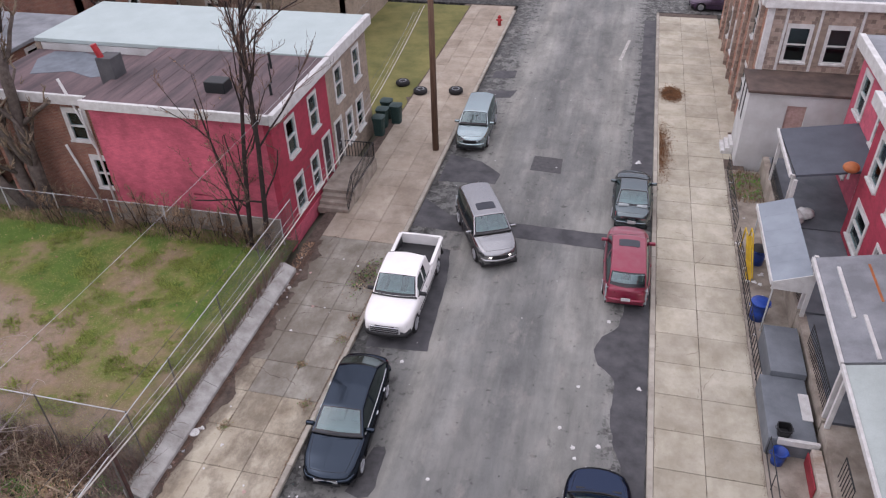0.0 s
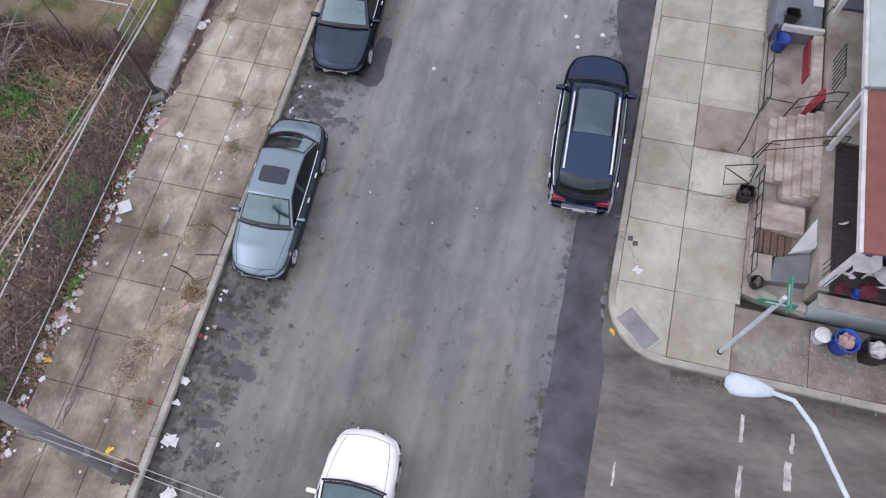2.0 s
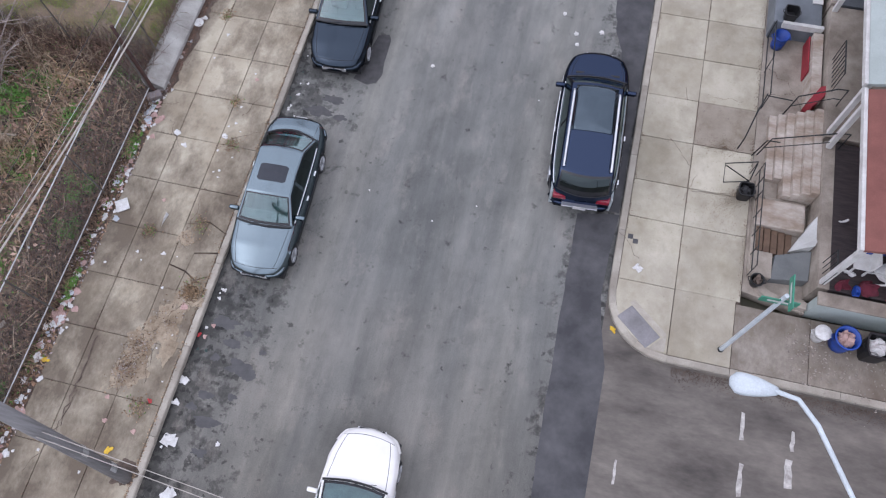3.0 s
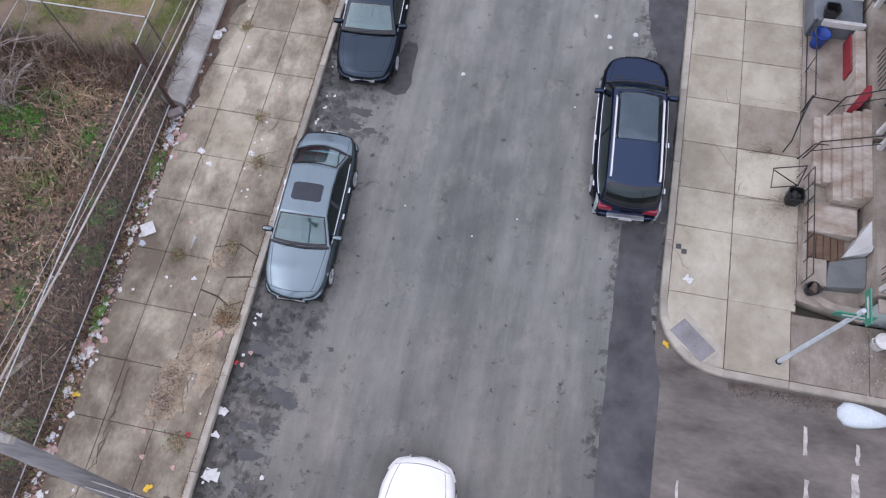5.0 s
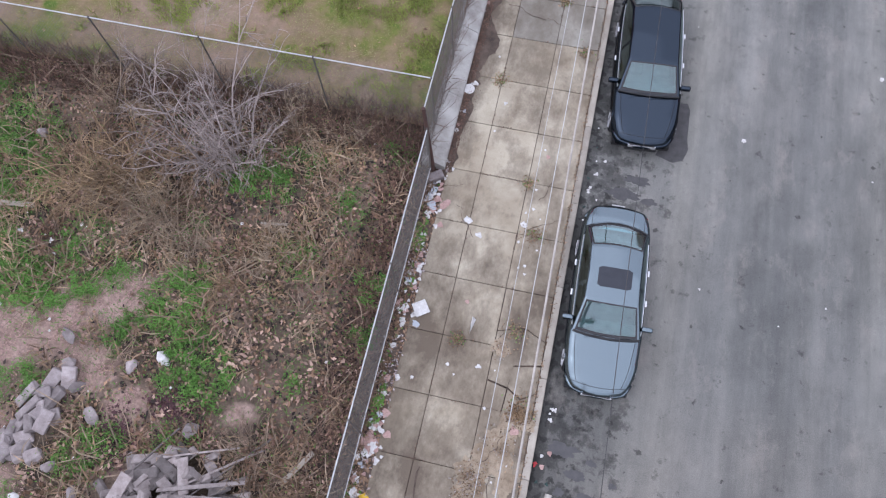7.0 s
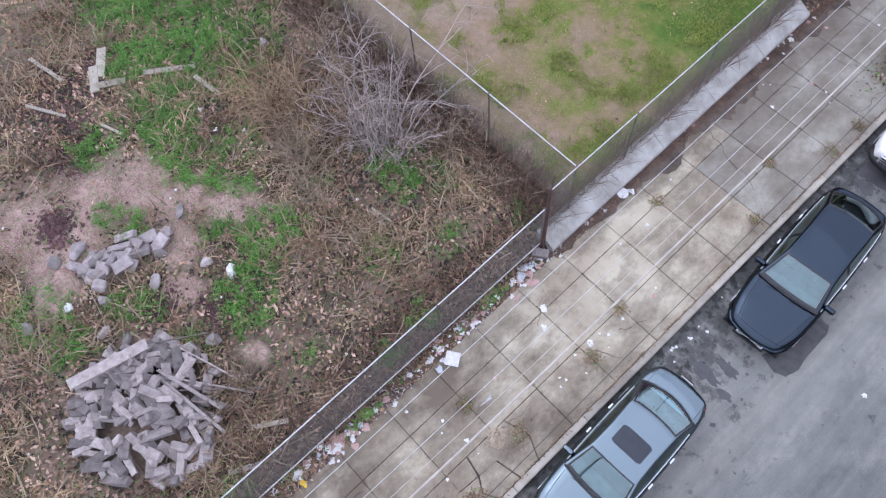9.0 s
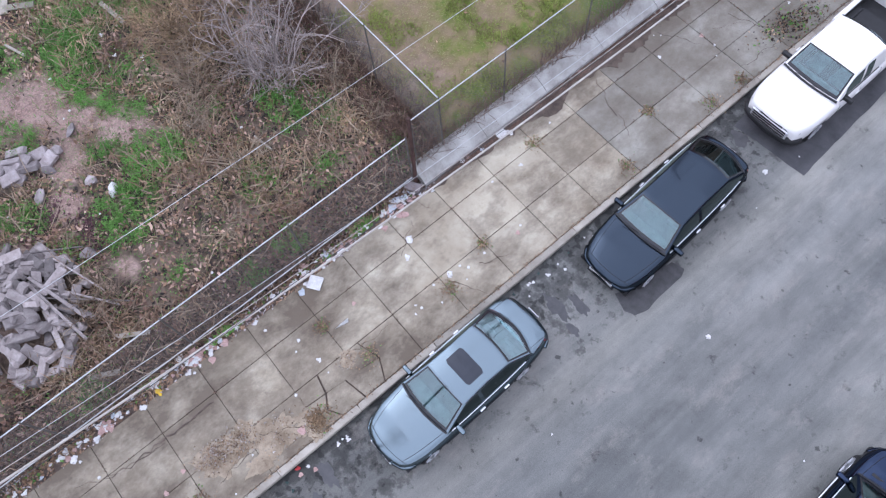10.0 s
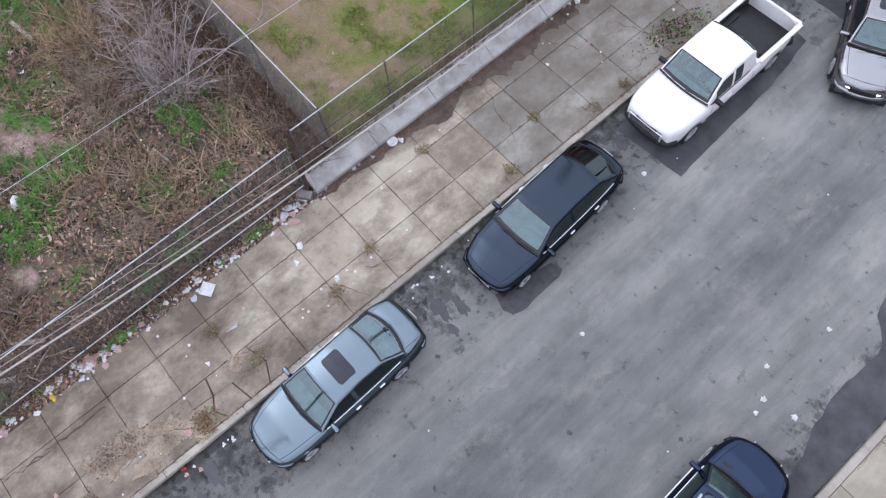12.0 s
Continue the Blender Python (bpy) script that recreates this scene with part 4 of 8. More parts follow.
    for sx in (-1, 1):
        bm = bmesh.new()
        w0, hb = w_at(half - 0.1), 0.18 if bed else 0.235
        for k in range(5):
            a, b2 = 0.5 + 0.1 * k, 0.6 + 0.1 * k
            q = [(sx * w0 * a, half + 0.012 - hb * a * a - 0.1 * max(0, a - 0.6), 0), (sx * w0 * b2, half + 0.012 - hb * b2 * b2 - 0.1 * max(0, b2 - 0.6), 0)]
            vv = [bm.verts.new((q[0][0], q[0][1], zf - 0.15)), bm.verts.new((q[1][0], q[1][1], zf - 0.15)), bm.verts.new((q[1][0], q[1][1] - 0.09, zf + 0.012)), bm.verts.new((q[0][0], q[0][1] - 0.09, zf + 0.022))]
            bm.faces.new(vv)
        bmesh.ops.solidify(bm, geom=bm.faces[:], thickness=0.04)
        part("headlight", bm, M[head], root, "clear headlight lens")
        bm = bmesh.new()
        wk = w_at(-half + 0.1)
        if bed:
            box(bm, sx * wk * 0.86, sx * wk * 0.98, -half - 0.02, -half + 0.05, zk - 0.36, zk - 0.1, bevel=0.02)
        elif rails:
            box(bm, sx * wk * 0.5, sx * wk * 0.985, -half + 0.02, -half + 0.34, zk - 0.2, zk - 0.0, bevel=0.05)
        else:
            for k in range(4):
                a, b2 = 0.56 + 0.11 * k, 0.67 + 0.11 * k
                q = [(sx * wk * c, -half - 0.014 + 0.12 * c * c + 0.42 * max(0, c - 0.8)) for c in (a, b2)]
                bm.faces.new([bm.verts.new(v) for v in ((*q[0], zk - 0.14), (*q[1], zk - 0.14), (q[1][0] * 0.985, q[1][1] + 0.1, zk + 0.035), (q[0][0] * 0.985, q[0][1] + 0.1, zk + 0.04))])
            bmesh.ops.remove_doubles(bm, verts=bm.verts, dist=0.001)
            bmesh.ops.solidify(bm, geom=bm.faces[:], thickness=0.03)
        part("tail_light", bm, M[tail], root, "red tail light")
    boxes("grille", M["black"], root, (-W / 2 * 0.36, W / 2 * 0.36, half - 0.08, half + 0.004, zf - 0.2, zf - 0.05), (-W / 2 * 0.45, W / 2 * 0.45, half - 0.1, half - 0.01, zb + 0.1, zb + 0.2), bevel=0.02)
    if bed:
        boxes("grille_frame", M["chrome"], root, (-W / 2 * 0.6, W / 2 * 0.6, half - 0.02, half + 0.03, zf - 0.36, zf - 0.08), bevel=0.03, label="chrome grille frame")
        for k in range(3):
            boxes("grille_slot", M["black"], root, (-W / 2 * 0.54, W / 2 * 0.54, half + 0.02, half + 0.034, zf - 0.33 + 0.085 * k, zf - 0.275 + 0.085 * k))
    bm = bmesh.new()
    for xx in (-0.21, 0.21):
        box(bm, xx * W / 2 - 0.17, xx * W / 2 + 0.17, half - 0.02, half + 0.008, zf - 0.18, zf - 0.07, bevel=0.01)
    part("grille_insert", bm, M["chrome" if trim == "chrome" else "black"], root)
    for nm, yy in (("front_bumper", half), ("rear_bumper", -half)):
        bm = bmesh.new()
        sg = 1 if yy > 0 else -1
        xe, x0, bw = ((0.88, 0.7, 0.2) if sg > 0 else (0.9, 0.76, 0.12)) if bed else ((0.84, 0.66, 0.29) if sg > 0 else (0.86, 0.71, 0.12))
        pts = [(x * W / 2, yy - sg * (0.035 + bw * x * x + 0.18 * max(0.0, (abs(x) - x0) / (xe - x0)) ** 1.5), 0.5) for x in [xe * (-1 + i / 10) for i in range(21)]]
        tube(bm, pts, 0.11 if bed else 0.065, 8)
        bmesh.ops.scale(bm, vec=(1, 1, 1.2), verts=bm.verts, space=Matrix.Translation((0, 0, -0.5)))
        part(nm, bm, M[lower] if lower and bed else paint, root, smooth=True)
        if rails and sg < 0:
            boxes("step_plate", M["chrome"], root, (-W / 2 * 0.5, W / 2 * 0.5, yy - 0.06, yy + 0.14, 0.57, 0.6), bevel=0.012, label="bright step plate on the bumper")
    if plate:
        boxes("number_plate", M["plate"], root, (-0.17, 0.17, -half - 0.1, -half - 0.07, 0.56, 0.7), bevel=0.008, label="pale rear plate")
    # mirrors and handles
    for sx in (-1, 1):
        bm = bmesh.new()
        box(bm, sx * (w_at(yA) * 0.9), sx * (W / 2 + 0.17), yA - 0.36, yA - 0.25, belt - 0.02, belt + 0.12, bevel=0.04)
        part("wing_mirror", bm, paint if trim != "black" or bed is None else M["black"], root, smooth=True)
        for yy in (yb + 0.12, yC + 0.25 if yD < yA - 2.3 else None):
            if yy is None:
                continue
            boxes("door_handle", M["chrome"] if trim == "chrome" else paint, root, (sx * (w_at(yy) - 0.02), sx * (w_at(yy) + 0.025), yy - 0.075, yy + 0.075, zt(yy) * 0.8, zt(yy) * 0.8 + 0.022), bevel=0.007)
    if wiper:
        for x0, x1 in ((-0.1, -0.62), (0.5, -0.02)):
            bm = bmesh.new()
            y0 = yA - 0.06
            tube(bm, [(x0, y0 + 0.17, zr(y0) + 0.06), (x1, y0 + 0.1, zr(y0) + 0.055)], 0.007, 5)
            part("wiper", bm, M["black"], root)
    if sunroof:
        bm = bmesh.new()
        for xk in range(10):
            x0, x1 = -0.4 + 0.08 * xk, -0.32 + 0.08 * xk
            for ya, yz in ((yB - 0.8, yB - 0.55), (yB - 0.55, yB - 0.3)):
                vs = []
                for xx, yy in ((x0, ya), (x1, ya), (x1, yz), (x0, yz)):
                    if abs(xx) > 0.39:
                        yy += math.copysign(0.045, yB - 0.55 - yy) if abs(yB - 0.55 - yy) > 0.1 else 0.0
                    cc = xx / (W / 2 * roofw)
                    vs.append(bm.verts.new((xx, yy, zr(yy) + 0.05 * (1 - cc * cc) + 0.008)))
                bm.faces.new(vs)
        bmesh.ops.remove_doubles(bm, verts=bm.verts, dist=0.001)
        bmesh.ops.solidify(bm, geom=bm.faces[:], thickness=0.006)
        part("sunroof", bm, M["sunroof"], root, "dark sliding sunroof")
    if rails:
        bm = bmesh.new()
        for xk in range(8):
            vs = []
            for q in (0, 1):
                xx = W / 2 * roofw * 0.84 * (-1 + (xk + q) / 4)
                cc = xx / (W / 2 * roofw)
                vs.append([bm.verts.new((xx, yy + bow * 0.25 * (1 - cc * cc) * (yy > yB - 0.3), zr(yy) + 0.05 * (1 - cc * cc) + 0.007)) for yy in [yB - 0.06 - 0.12 * i for i in range(13)]])
            for i in range(12):
                bm.faces.new((vs[0][i], vs[1][i], vs[1][i + 1], vs[0][i + 1]))
        bmesh.ops.remove_doubles(bm, verts=bm.verts, dist=0.001)
        bmesh.ops.solidify(bm, geom=bm.faces[:], thickness=0.006)
        part("glass_roof", bm, M["panorama"], root, "grey glass roof panel", smooth=True)
        for sx in (-1, 1):
            boxes("bonnet_vent", M["black"], root, (sx * 0.62, sx * 0.3, yA + 0.2, yA + 0.27, zt(yA + 0.23) + 0.012, zt(yA + 0.23) + 0.034), bevel=0.008)
        for sx in (-1, 1):
            bm = bmesh.new()
            xr = W / 2 * roofw * 0.9
            tube(bm, [(sx * xr, yB - 0.2, zr(yB) + 0.03), (sx * xr, yB - 0.32, H + 0.07), (sx * xr, (yB + yC) / 2, H + 0.08), (sx * xr, yC + 0.15, H + 0.065), (sx * xr, yC + 0.02, H + 0.0)], 0.034, 6)
            part("roof_rail", bm, M["chrome"], root, "bright roof rail")
    if bed:
        x1 = W / 2 * 0.85
        bm = bmesh.new()
        box(bm, -x1, x1, bed[0], bed[1], 0.62, 0.66)
        box(bm, -x1, -x1 + 0.02, bed[0], bed[1], 0.66, zt(bed[0]) - 0.02)
        box(bm, x1 - 0.02, x1, bed[0], bed[1], 0.66, zt(bed[0]) - 0.02)
        box(bm, -x1, x1, bed[1] - 0.02, bed[1], 0.66, zt(bed[0]) + 0.02)
        box(bm, -x1, x1, bed[0], bed[0] + 0.02, 0.66, zt(bed[0]) - 0.02)
        for sx in (-1, 1):
            box(bm, sx * (x1 - 0.2), sx * x1, wheels[1] - 0.38, wheels[1] + 0.38, 0.66, 0.86, bevel=0.04)
        part("bed_liner", bm, M["black"], root, "dark truck bed liner")
        for sx in (-1, 1):
            boxes("bed_rail", paint, root, (sx * (x1 - 0.03), sx * W / 2 * 0.965, bed[0], bed[1], zt(bed[0]) - 0.06, zt(bed[0]) + 0.035), bevel=0.02)
        boxes("tailgate", paint, root, (-W / 2 * 0.88, W / 2 * 0.88, bed[0] - 0.08, bed[0] + 0.03, 0.6, zt(bed[0]) + 0.03), bevel=0.02)
        boxes("bulkhead", paint, root, (-W / 2 * 0.9, W / 2 * 0.9, bed[1] - 0.03, bed[1] + 0.12, 0.6, zt(bed[0]) + 0.035), bevel=0.02)
    # wheels
    for yw in wheels:
        for sx in (-1, 1):
            xo = w_at(yw) - 0.012
            bm = bmesh.new()
            rod(bm, (sx * (xo - 0.2), yw, wr), (sx * xo, yw, wr), wr, None, 28)
            es = [e for e in bm.edges if len({round(v.co.x, 3) for v in e.verts}) == 1]
            bmesh.ops.bevel(bm, geom=es, offset=0.03, segments=2, affect="EDGES")
            wheel = part("wheel", bm, M["tyre"], root, "black rubber tyre on a silver rim", smooth=True)
            bm = bmesh.new()
            rod(bm, (sx * (xo - 0.02), yw, wr), (sx * (xo + 0.008), yw, wr), wr * 0.7, wr * 0.66, 24)
            for k in range(7):
                a = k * math.tau / 7
                c, s = math.cos(a), math.sin(a)
                rod(bm, (sx * (xo + 0.012), yw + c * wr * 0.1, wr + s * wr * 0.1), (sx * (xo + 0.012), yw + c * wr * 0.62, wr + s * wr * 0.62), 0.03, 0.022, 5)
            rod(bm, (sx * (xo - 0.02), yw, wr), (sx * (xo + 0.022), yw, wr), wr * 0.16, None, 12)
            part("rim", bm, M["rim"], wheel, "silver spoked rim")
    return root


M["frit"] = mat("black_glass_border", (0.02, 0.021, 0.024), (0.016, 0.017, 0.02), 6, 0.2, bmp=0.0)
M["panorama"] = mat("grey_glass_roof", (0.105, 0.135, 0.16), (0.085, 0.11, 0.132), 3, 0.1, 0.85, bmp=0.0)
M["sunroof"] = mat("sunroof_glass", (0.035, 0.04, 0.052), (0.028, 0.032, 0.042), 4, 0.2, bmp=0.0, spec=0.35)


def sedan(name, label, m, paint, L=4.85, W=1.8, H=1.43, back=(1.42, 0.72), **kw):
    h = L / 2
    top = [(-h, 0.78), (-h + 0.1, 0.93), (-h + 0.45, 0.985), (-h + 1.2, 0.97), (0, 0.93), (h - 1.55, 0.95), (h - 0.8, 0.86), (h - 0.2, 0.72), (h - 0.06, 0.66), (h, 0.58)]
    return vehicle(name, label, "car", m, paint, L, W, H, top, (h - 1.38, h - 2.12, -h + back[0], -h + back[1]), (h - 0.85, -h + 1.1), **kw)


def suv(name, label, m, paint, L=4.9, W=1.92, H=1.74, **kw):
    h = L / 2
    top = [(-h, 0.9), (-h + 0.08, 1.03), (-h + 0.6, 1.06), (0, 1.04), (h - 1.35, 1.06), (h - 0.75, 1.0), (h - 0.2, 0.9), (h - 0.06, 0.82), (h, 0.7)]
    kw.setdefault("belt", 1.03)
    return vehicle(name, label, "car", m, paint, L, W, H, top, (h - 1.2, h - 1.85, -h + 0.5, -h + 0.12), (h - 0.92, -h + 1.0), wr=0.36, roofw=0.7, **kw)


def at(x, y, rz, z=0.0):
    return pose(x, y, z, 0, 0, rz)


sedan("grey_sedan", "grey-blue four-door sedan with a dark sunroof parked at the kerb", at(-7.38, 7.78, 182.0), "silver_paint", sunroof=True, trim="chrome", tail="tail_lens", lower="black", rear_glass="pale_glass")
sedan("black_sedan", "glossy black four-door sedan parked at the kerb", at(-7.25, 14.72, 183.5), "black_paint", L=5.0, W=1.86, H=1.48, trim="chrome", back=(1.2, 0.42), lower="black", rear_glass="dark_glass")
suv("dark_blue_suv", "glossy dark blue sport utility vehicle with bright roof rails", at(0.72, 11.72, 2.6), "navy_paint", L=5.0, W=1.95, rails=True, rear_glass="dark_glass", trim="chrome", lower="chrome")
h = 5.6 / 2
vehicle("white_pickup", "white extended-cab pickup truck with an empty dark bed", "pickup truck", at(-7.32, 21.41, 181.0), "white_paint", 5.6, 1.95, 1.8,
        [(-h, 0.98), (-h + 0.08, 1.1), (0, 1.1), (h - 1.6, 1.12), (h - 1.0, 1.11), (h - 0.25, 1.06), (h - 0.07, 1.0), (h, 0.88)],
        (h - 1.45, h - 2.05, -0.45, -0.68), (h - 0.95, -h + 1.15), wr=0.38, belt=1.1, bed=(-h + 0.1, -0.86), lower="black", roofw=0.74)
suv("grey_suv", "silver-grey sport utility vehicle turning with lit headlights", at(-5.0, 25.95, 206.0), "grey_paint", L=4.75, W=1.85, H=1.66, head="lit", sunroof=True)
suv("red_suv", "faded red estate-like sport utility vehicle with roof rails", at(1.02, 24.55, 1.0), "red_paint", L=4.6, W=1.8, H=1.62, rails=False, sunroof=True, lower="black")
sedan("dark_sedan", "dark grey small sedan parked behind a red car", at(1.08, 29.75, 0.5), "dark_paint", L=4.4, W=1.72)
suv("pale_crossover", "pale grey-green crossover parked at the kerb", at(-7.35, 35.6, 182.0), "green_paint", L=4.6, W=1.78, H=1.6)
sedan("white_sedan", "white four-door sedan standing in the middle of the road", at(-3.05, -0.2, 0.6), "white_paint", L=4.75, W=1.82, tail="lit_red", trim="chrome", rear_glass="dark_glass")
sedan("purple_sedan", "dark purple sedan in the far cross street", at(6.6, 58.9, 90), "purple_paint", L=4.5, W=1.75)


# ---- houses ----
def wall_run(bm, a, b, thick, z0, z1, holes=()):
    """A wall from a to b (its outer face on the right-hand side of the way), one closed mesh cut by holes (u0, u1, z0, z1)."""
    a, b = Vector((*a, 0)), Vector((*b, 0))
    d = (b - a).normalized()
    n = Vector((-d.y, d.x, 0))
    L = (b - a).length
    us = sorted({0.0, L, *[u for h in holes for u in h[:2]]})
    zs = sorted({z0, z1, *[z for h in holes for z in h[2:]]})
    count = {}
    for i in range(len(us) - 1):
        for k in range(len(zs) - 1):
            uc, wc = (us[i] + us[i + 1]) / 2, (zs[k] + zs[k + 1]) / 2
            if any(h[0] < uc < h[1] and h[2] < wc < h[3] for h in holes):
                continue
            c = [[[(i + p, k + q, v) for v in (0, 1)] for q in (0, 1)] for p in (0, 1)]
            for f in ((c[0][0][0], c[1][0][0], c[1][1][0], c[0][1][0]), (c[0][0][1], c[1][0][1], c[1][1][1], c[0][1][1]), (c[0][0][0], c[0][1][0], c[0][1][1], c[0][0][1]), (c[1][0][0], c[1][1][0], c[1][1][1], c[1][0][1]), (c[0][0][0], c[1][0][0], c[1][0][1], c[0][0][1]), (c[0][1][0], c[1][1][0], c[1][1][1], c[0][1][1])):
                key = frozenset(f)
                count[key] = None if key in count else f
    made = {}

    def vert(q):
        if q not in made:
            p = a + d * us[q[0]] + n * (thick * q[2])
            made[q] = bm.verts.new((p.x, p.y, zs[q[1]]))
        return made[q]

    for f in count.values():
        if f:
            bm.faces.new([vert(q) for q in f])


def oriented(bm, a, d, n, u0, u1, v0, v1, z0, z1):
    """A box in a wall's own directions: along d, outward -n (v), up z."""
    q = [a + d * u0 + n * v0, a + d * u1 + n * v0, a + d * u1 + n * v1, a + d * u0 + n * v1]
    lo = [bm.verts.new((p.x, p.y, z0)) for p in q]
    hi = [bm.verts.new((p.x, p.y, z1)) for p in q]
    bm.faces.new(hi), bm.faces.new(lo[::-1])
    for j in range(4):
        bm.faces.new((lo[j], lo[(j + 1) % 4], hi[(j + 1) % 4], hi[j]))


def window(parent, a, b, hole, blind=0.4, frame_mat="trim", wide=0.1):
    a, b = Vector((*a, 0)), Vector((*b, 0))
    d = (b - a).normalized()
    n = Vector((-d.y, d.x, 0))
    u0, u1, z0, z1 = hole
    zm = (z0 + z1) / 2
    root = new("window")
    root.parent = parent
    bm = bmesh.new()
    for uu0, uu1, zz0, zz1 in ((u0 - wide, u0 + 0.05, z0, z1), (u1 - 0.05, u1 + wide, z0, z1), (u0 - wide, u1 + wide, z1, z1 + wide + 0.05), (u0 + 0.05, u1 - 0.05, zm - 0.03, zm + 0.03), (u0 + 0.05, u1 - 0.05, z0, z0 + 0.06), (u0 + 0.05, u1 - 0.05, z1 - 0.06, z1)):
        oriented(bm, a, d, n, uu0, uu1, -0.035, 0.1, zz0, zz1)
    part("window_frame", bm, M[frame_mat], root)
    bm = bmesh.new()
    oriented(bm, a, d, n, u0 - wide, u1 + wide, -0.12, 0.1, z0 - 0.08, z0)
    part("window_sill", bm, M[frame_mat], root)
    for zz0, zz1 in ((z0 + 0.06, zm - 0.03), (zm + 0.03, z1 - 0.06)):
        bm = bmesh.new()
        oriented(bm, a, d, n, u0 + 0.05, u1 - 0.05, 0.05, 0.06, zz0, zz1)
        part("pane", bm, M["pane"], root).visible_shadow = False
    bm = bmesh.new()
    oriented(bm, a, d, n, u0, u1, 0.2, 0.23, z1 - (z1 - z0) * blind, z1)
    part("blind", bm, M["blind"], root, "pale window blind")
    # a near-black sheet in place of the unlit room
    bm = bmesh.new()
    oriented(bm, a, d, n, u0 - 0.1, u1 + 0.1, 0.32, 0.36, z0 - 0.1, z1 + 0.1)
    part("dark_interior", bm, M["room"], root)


def door(parent, a, b, hole, m="room", frame_mat="trim"):
    a, b = Vector((*a, 0)), Vector((*b, 0))
    d = (b - a).normalized()
    n = Vector((-d.y, d.x, 0))
    u0, u1, z0, z1 = hole
    bm = bmesh.new()
    for uu0, uu1, zz0, zz1 in ((u0 - 0.08, u0 + 0.04, z0, z1), (u1 - 0.04, u1 + 0.08, z0, z1), (u0 - 0.08, u1 + 0.08, z1, z1 + 0.14)):
        oriented(bm, a, d, n, uu0, uu1, -0.04, 0.1, zz0, zz1)
    fr = part("door_frame", bm, M[frame_mat], parent)
    bm = bmesh.new()
    oriented(bm, a, d, n, u0 + 0.04, u1 - 0.04, 0.06, 0.11, z0, z1)
    for k in range(2):
        oriented(bm, a, d, n, u0 + 0.16, u1 - 0.16, 0.045, 0.06, z0 + 0.2 + k * 0.95, z0 + 0.95 + k * 0.95)
    leaf = part("door", bm, M[m], parent, "panelled front door")
    bm = bmesh.new()
    oriented(bm, a, d, n, u1 - 0.16, u1 - 0.1, 0.0, 0.06, z0 + 0.98, z0 + 1.04)
    part("door_handle", bm, M["chrome"], leaf)


def wall_part(parent, name, a, b, z0, z1, m, holes=(), thick=0.3, blinds=0.45):
    bm = bmesh.new()
    wall_run(bm, a, b, thick, z0, z1, holes)
    w = part(name, bm, M[m], parent)
    return w


# the red house and the tan house beside it, across the lawn
FX = -13.1
red = thing("red_house", "two-storey red-painted brick row house with white trim", "house")
Y0, Y1, Y2, ZT = 23.6, 29.4, 35.0, 6.2
fw = [(1.2, 2.1, 1.05, 2.65), (3.05, 3.9, 1.05, 2.65), (1.2, 2.1, 3.75, 5.35), (3.6, 4.5, 3.75, 5.35)]
fd = (4.55, 5.4, 0.75, 2.85)
wall_part(red, "front_wall", (FX, Y0), (FX, Y1), 0.55, ZT, "red_brick", fw + [fd])
boxes("plinth", M["pink_brick"], red, (FX - 0.32, FX + 0.04, Y0 - 0.04, Y1, -0.2, 0.55))
for w_ in fw:
    window(red, (FX, Y0), (FX, Y1), w_, 0.9, wide=0.05)
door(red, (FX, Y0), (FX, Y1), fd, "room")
wall_part(red, "side_wall", (-21.2, Y0), (FX - 0.3, Y0), 1.45, ZT, "pink_brick", [(3.9, 4.8, 2.2, 2.3)])
boxes("side_plinth", M["concrete"], red, (-21.2, FX - 0.3, Y0 - 0.03, Y0 + 0.3, -0.2, 1.45), label="pale concrete plinth")
wall_part(red, "rear_wall", (-21.2, Y1), (-21.2, Y0 + 0.3), -0.2, ZT, "brown_brick")
# lower rear wing, set back
wall_part(red, "wing_wall", (-28.0, Y0 + 1.3), (-21.2, Y0 + 1.3), -0.2, 5.7, "brown_brick", [(4.4, 5.3, 3.6, 5.0), (5.0, 5.9, 1.2, 2.7)])
for w_ in ((4.4, 5.3, 3.6, 5.0), (5.0, 5.9, 1.2, 2.7)):
    window(red, (-28.0, Y0 + 1.3), (-21.2, Y0 + 1.3), w_, 0.3, wide=0.16)
boxes("roof", M["dark_roof"], red, (-21.3, FX + 0.1, Y0 - 0.1, Y1, ZT + 0.02, ZT + 0.14))
boxes("wing_roof", M["dark_roof"], red, (-28.1, -21.32, Y0 + 1.15, Y1, 5.72, 5.86))
boxes("cornice", M["trim"], red, (FX + 0.1, FX + 0.34, Y0 - 0.22, Y1, ZT - 0.28, ZT + 0.2), (-21.35, FX + 0.1, Y0 - 0.26, Y0 - 0.1, ZT - 0.22, ZT + 0.17), (-28.1, -21.36, Y0 + 1.0, Y0 + 1.15, 5.45, 5.9), bevel=0.02)
for i in range(9):
    boxes("roof_seam", M["dark_roof"], red, (-20.6 + i * 0.85, -20.56 + i * 0.85, Y0, Y1 - 0.1, ZT + 0.14, ZT + 0.15))
for x, y, hgt, r in ((-14.9, 27.9, 0.75, 0.06), (-13.7, 25.3, 0.5, 0.06), (-14.2, 26.4, 0.9, 0.03)):
    bm = bmesh.new()
    rod(bm, (x, y, ZT + 0.12), (x, y, ZT + 0.12 + hgt), r, r, 8)
    part("vent_pipe", bm, M["iron"], red)
boxes("roof_hatch", M["iron"], red, (-16.5, -15.6, 25.0, 25.7, ZT + 0.14, ZT + 0.62), bevel=0.04, label="dark roof hatch")
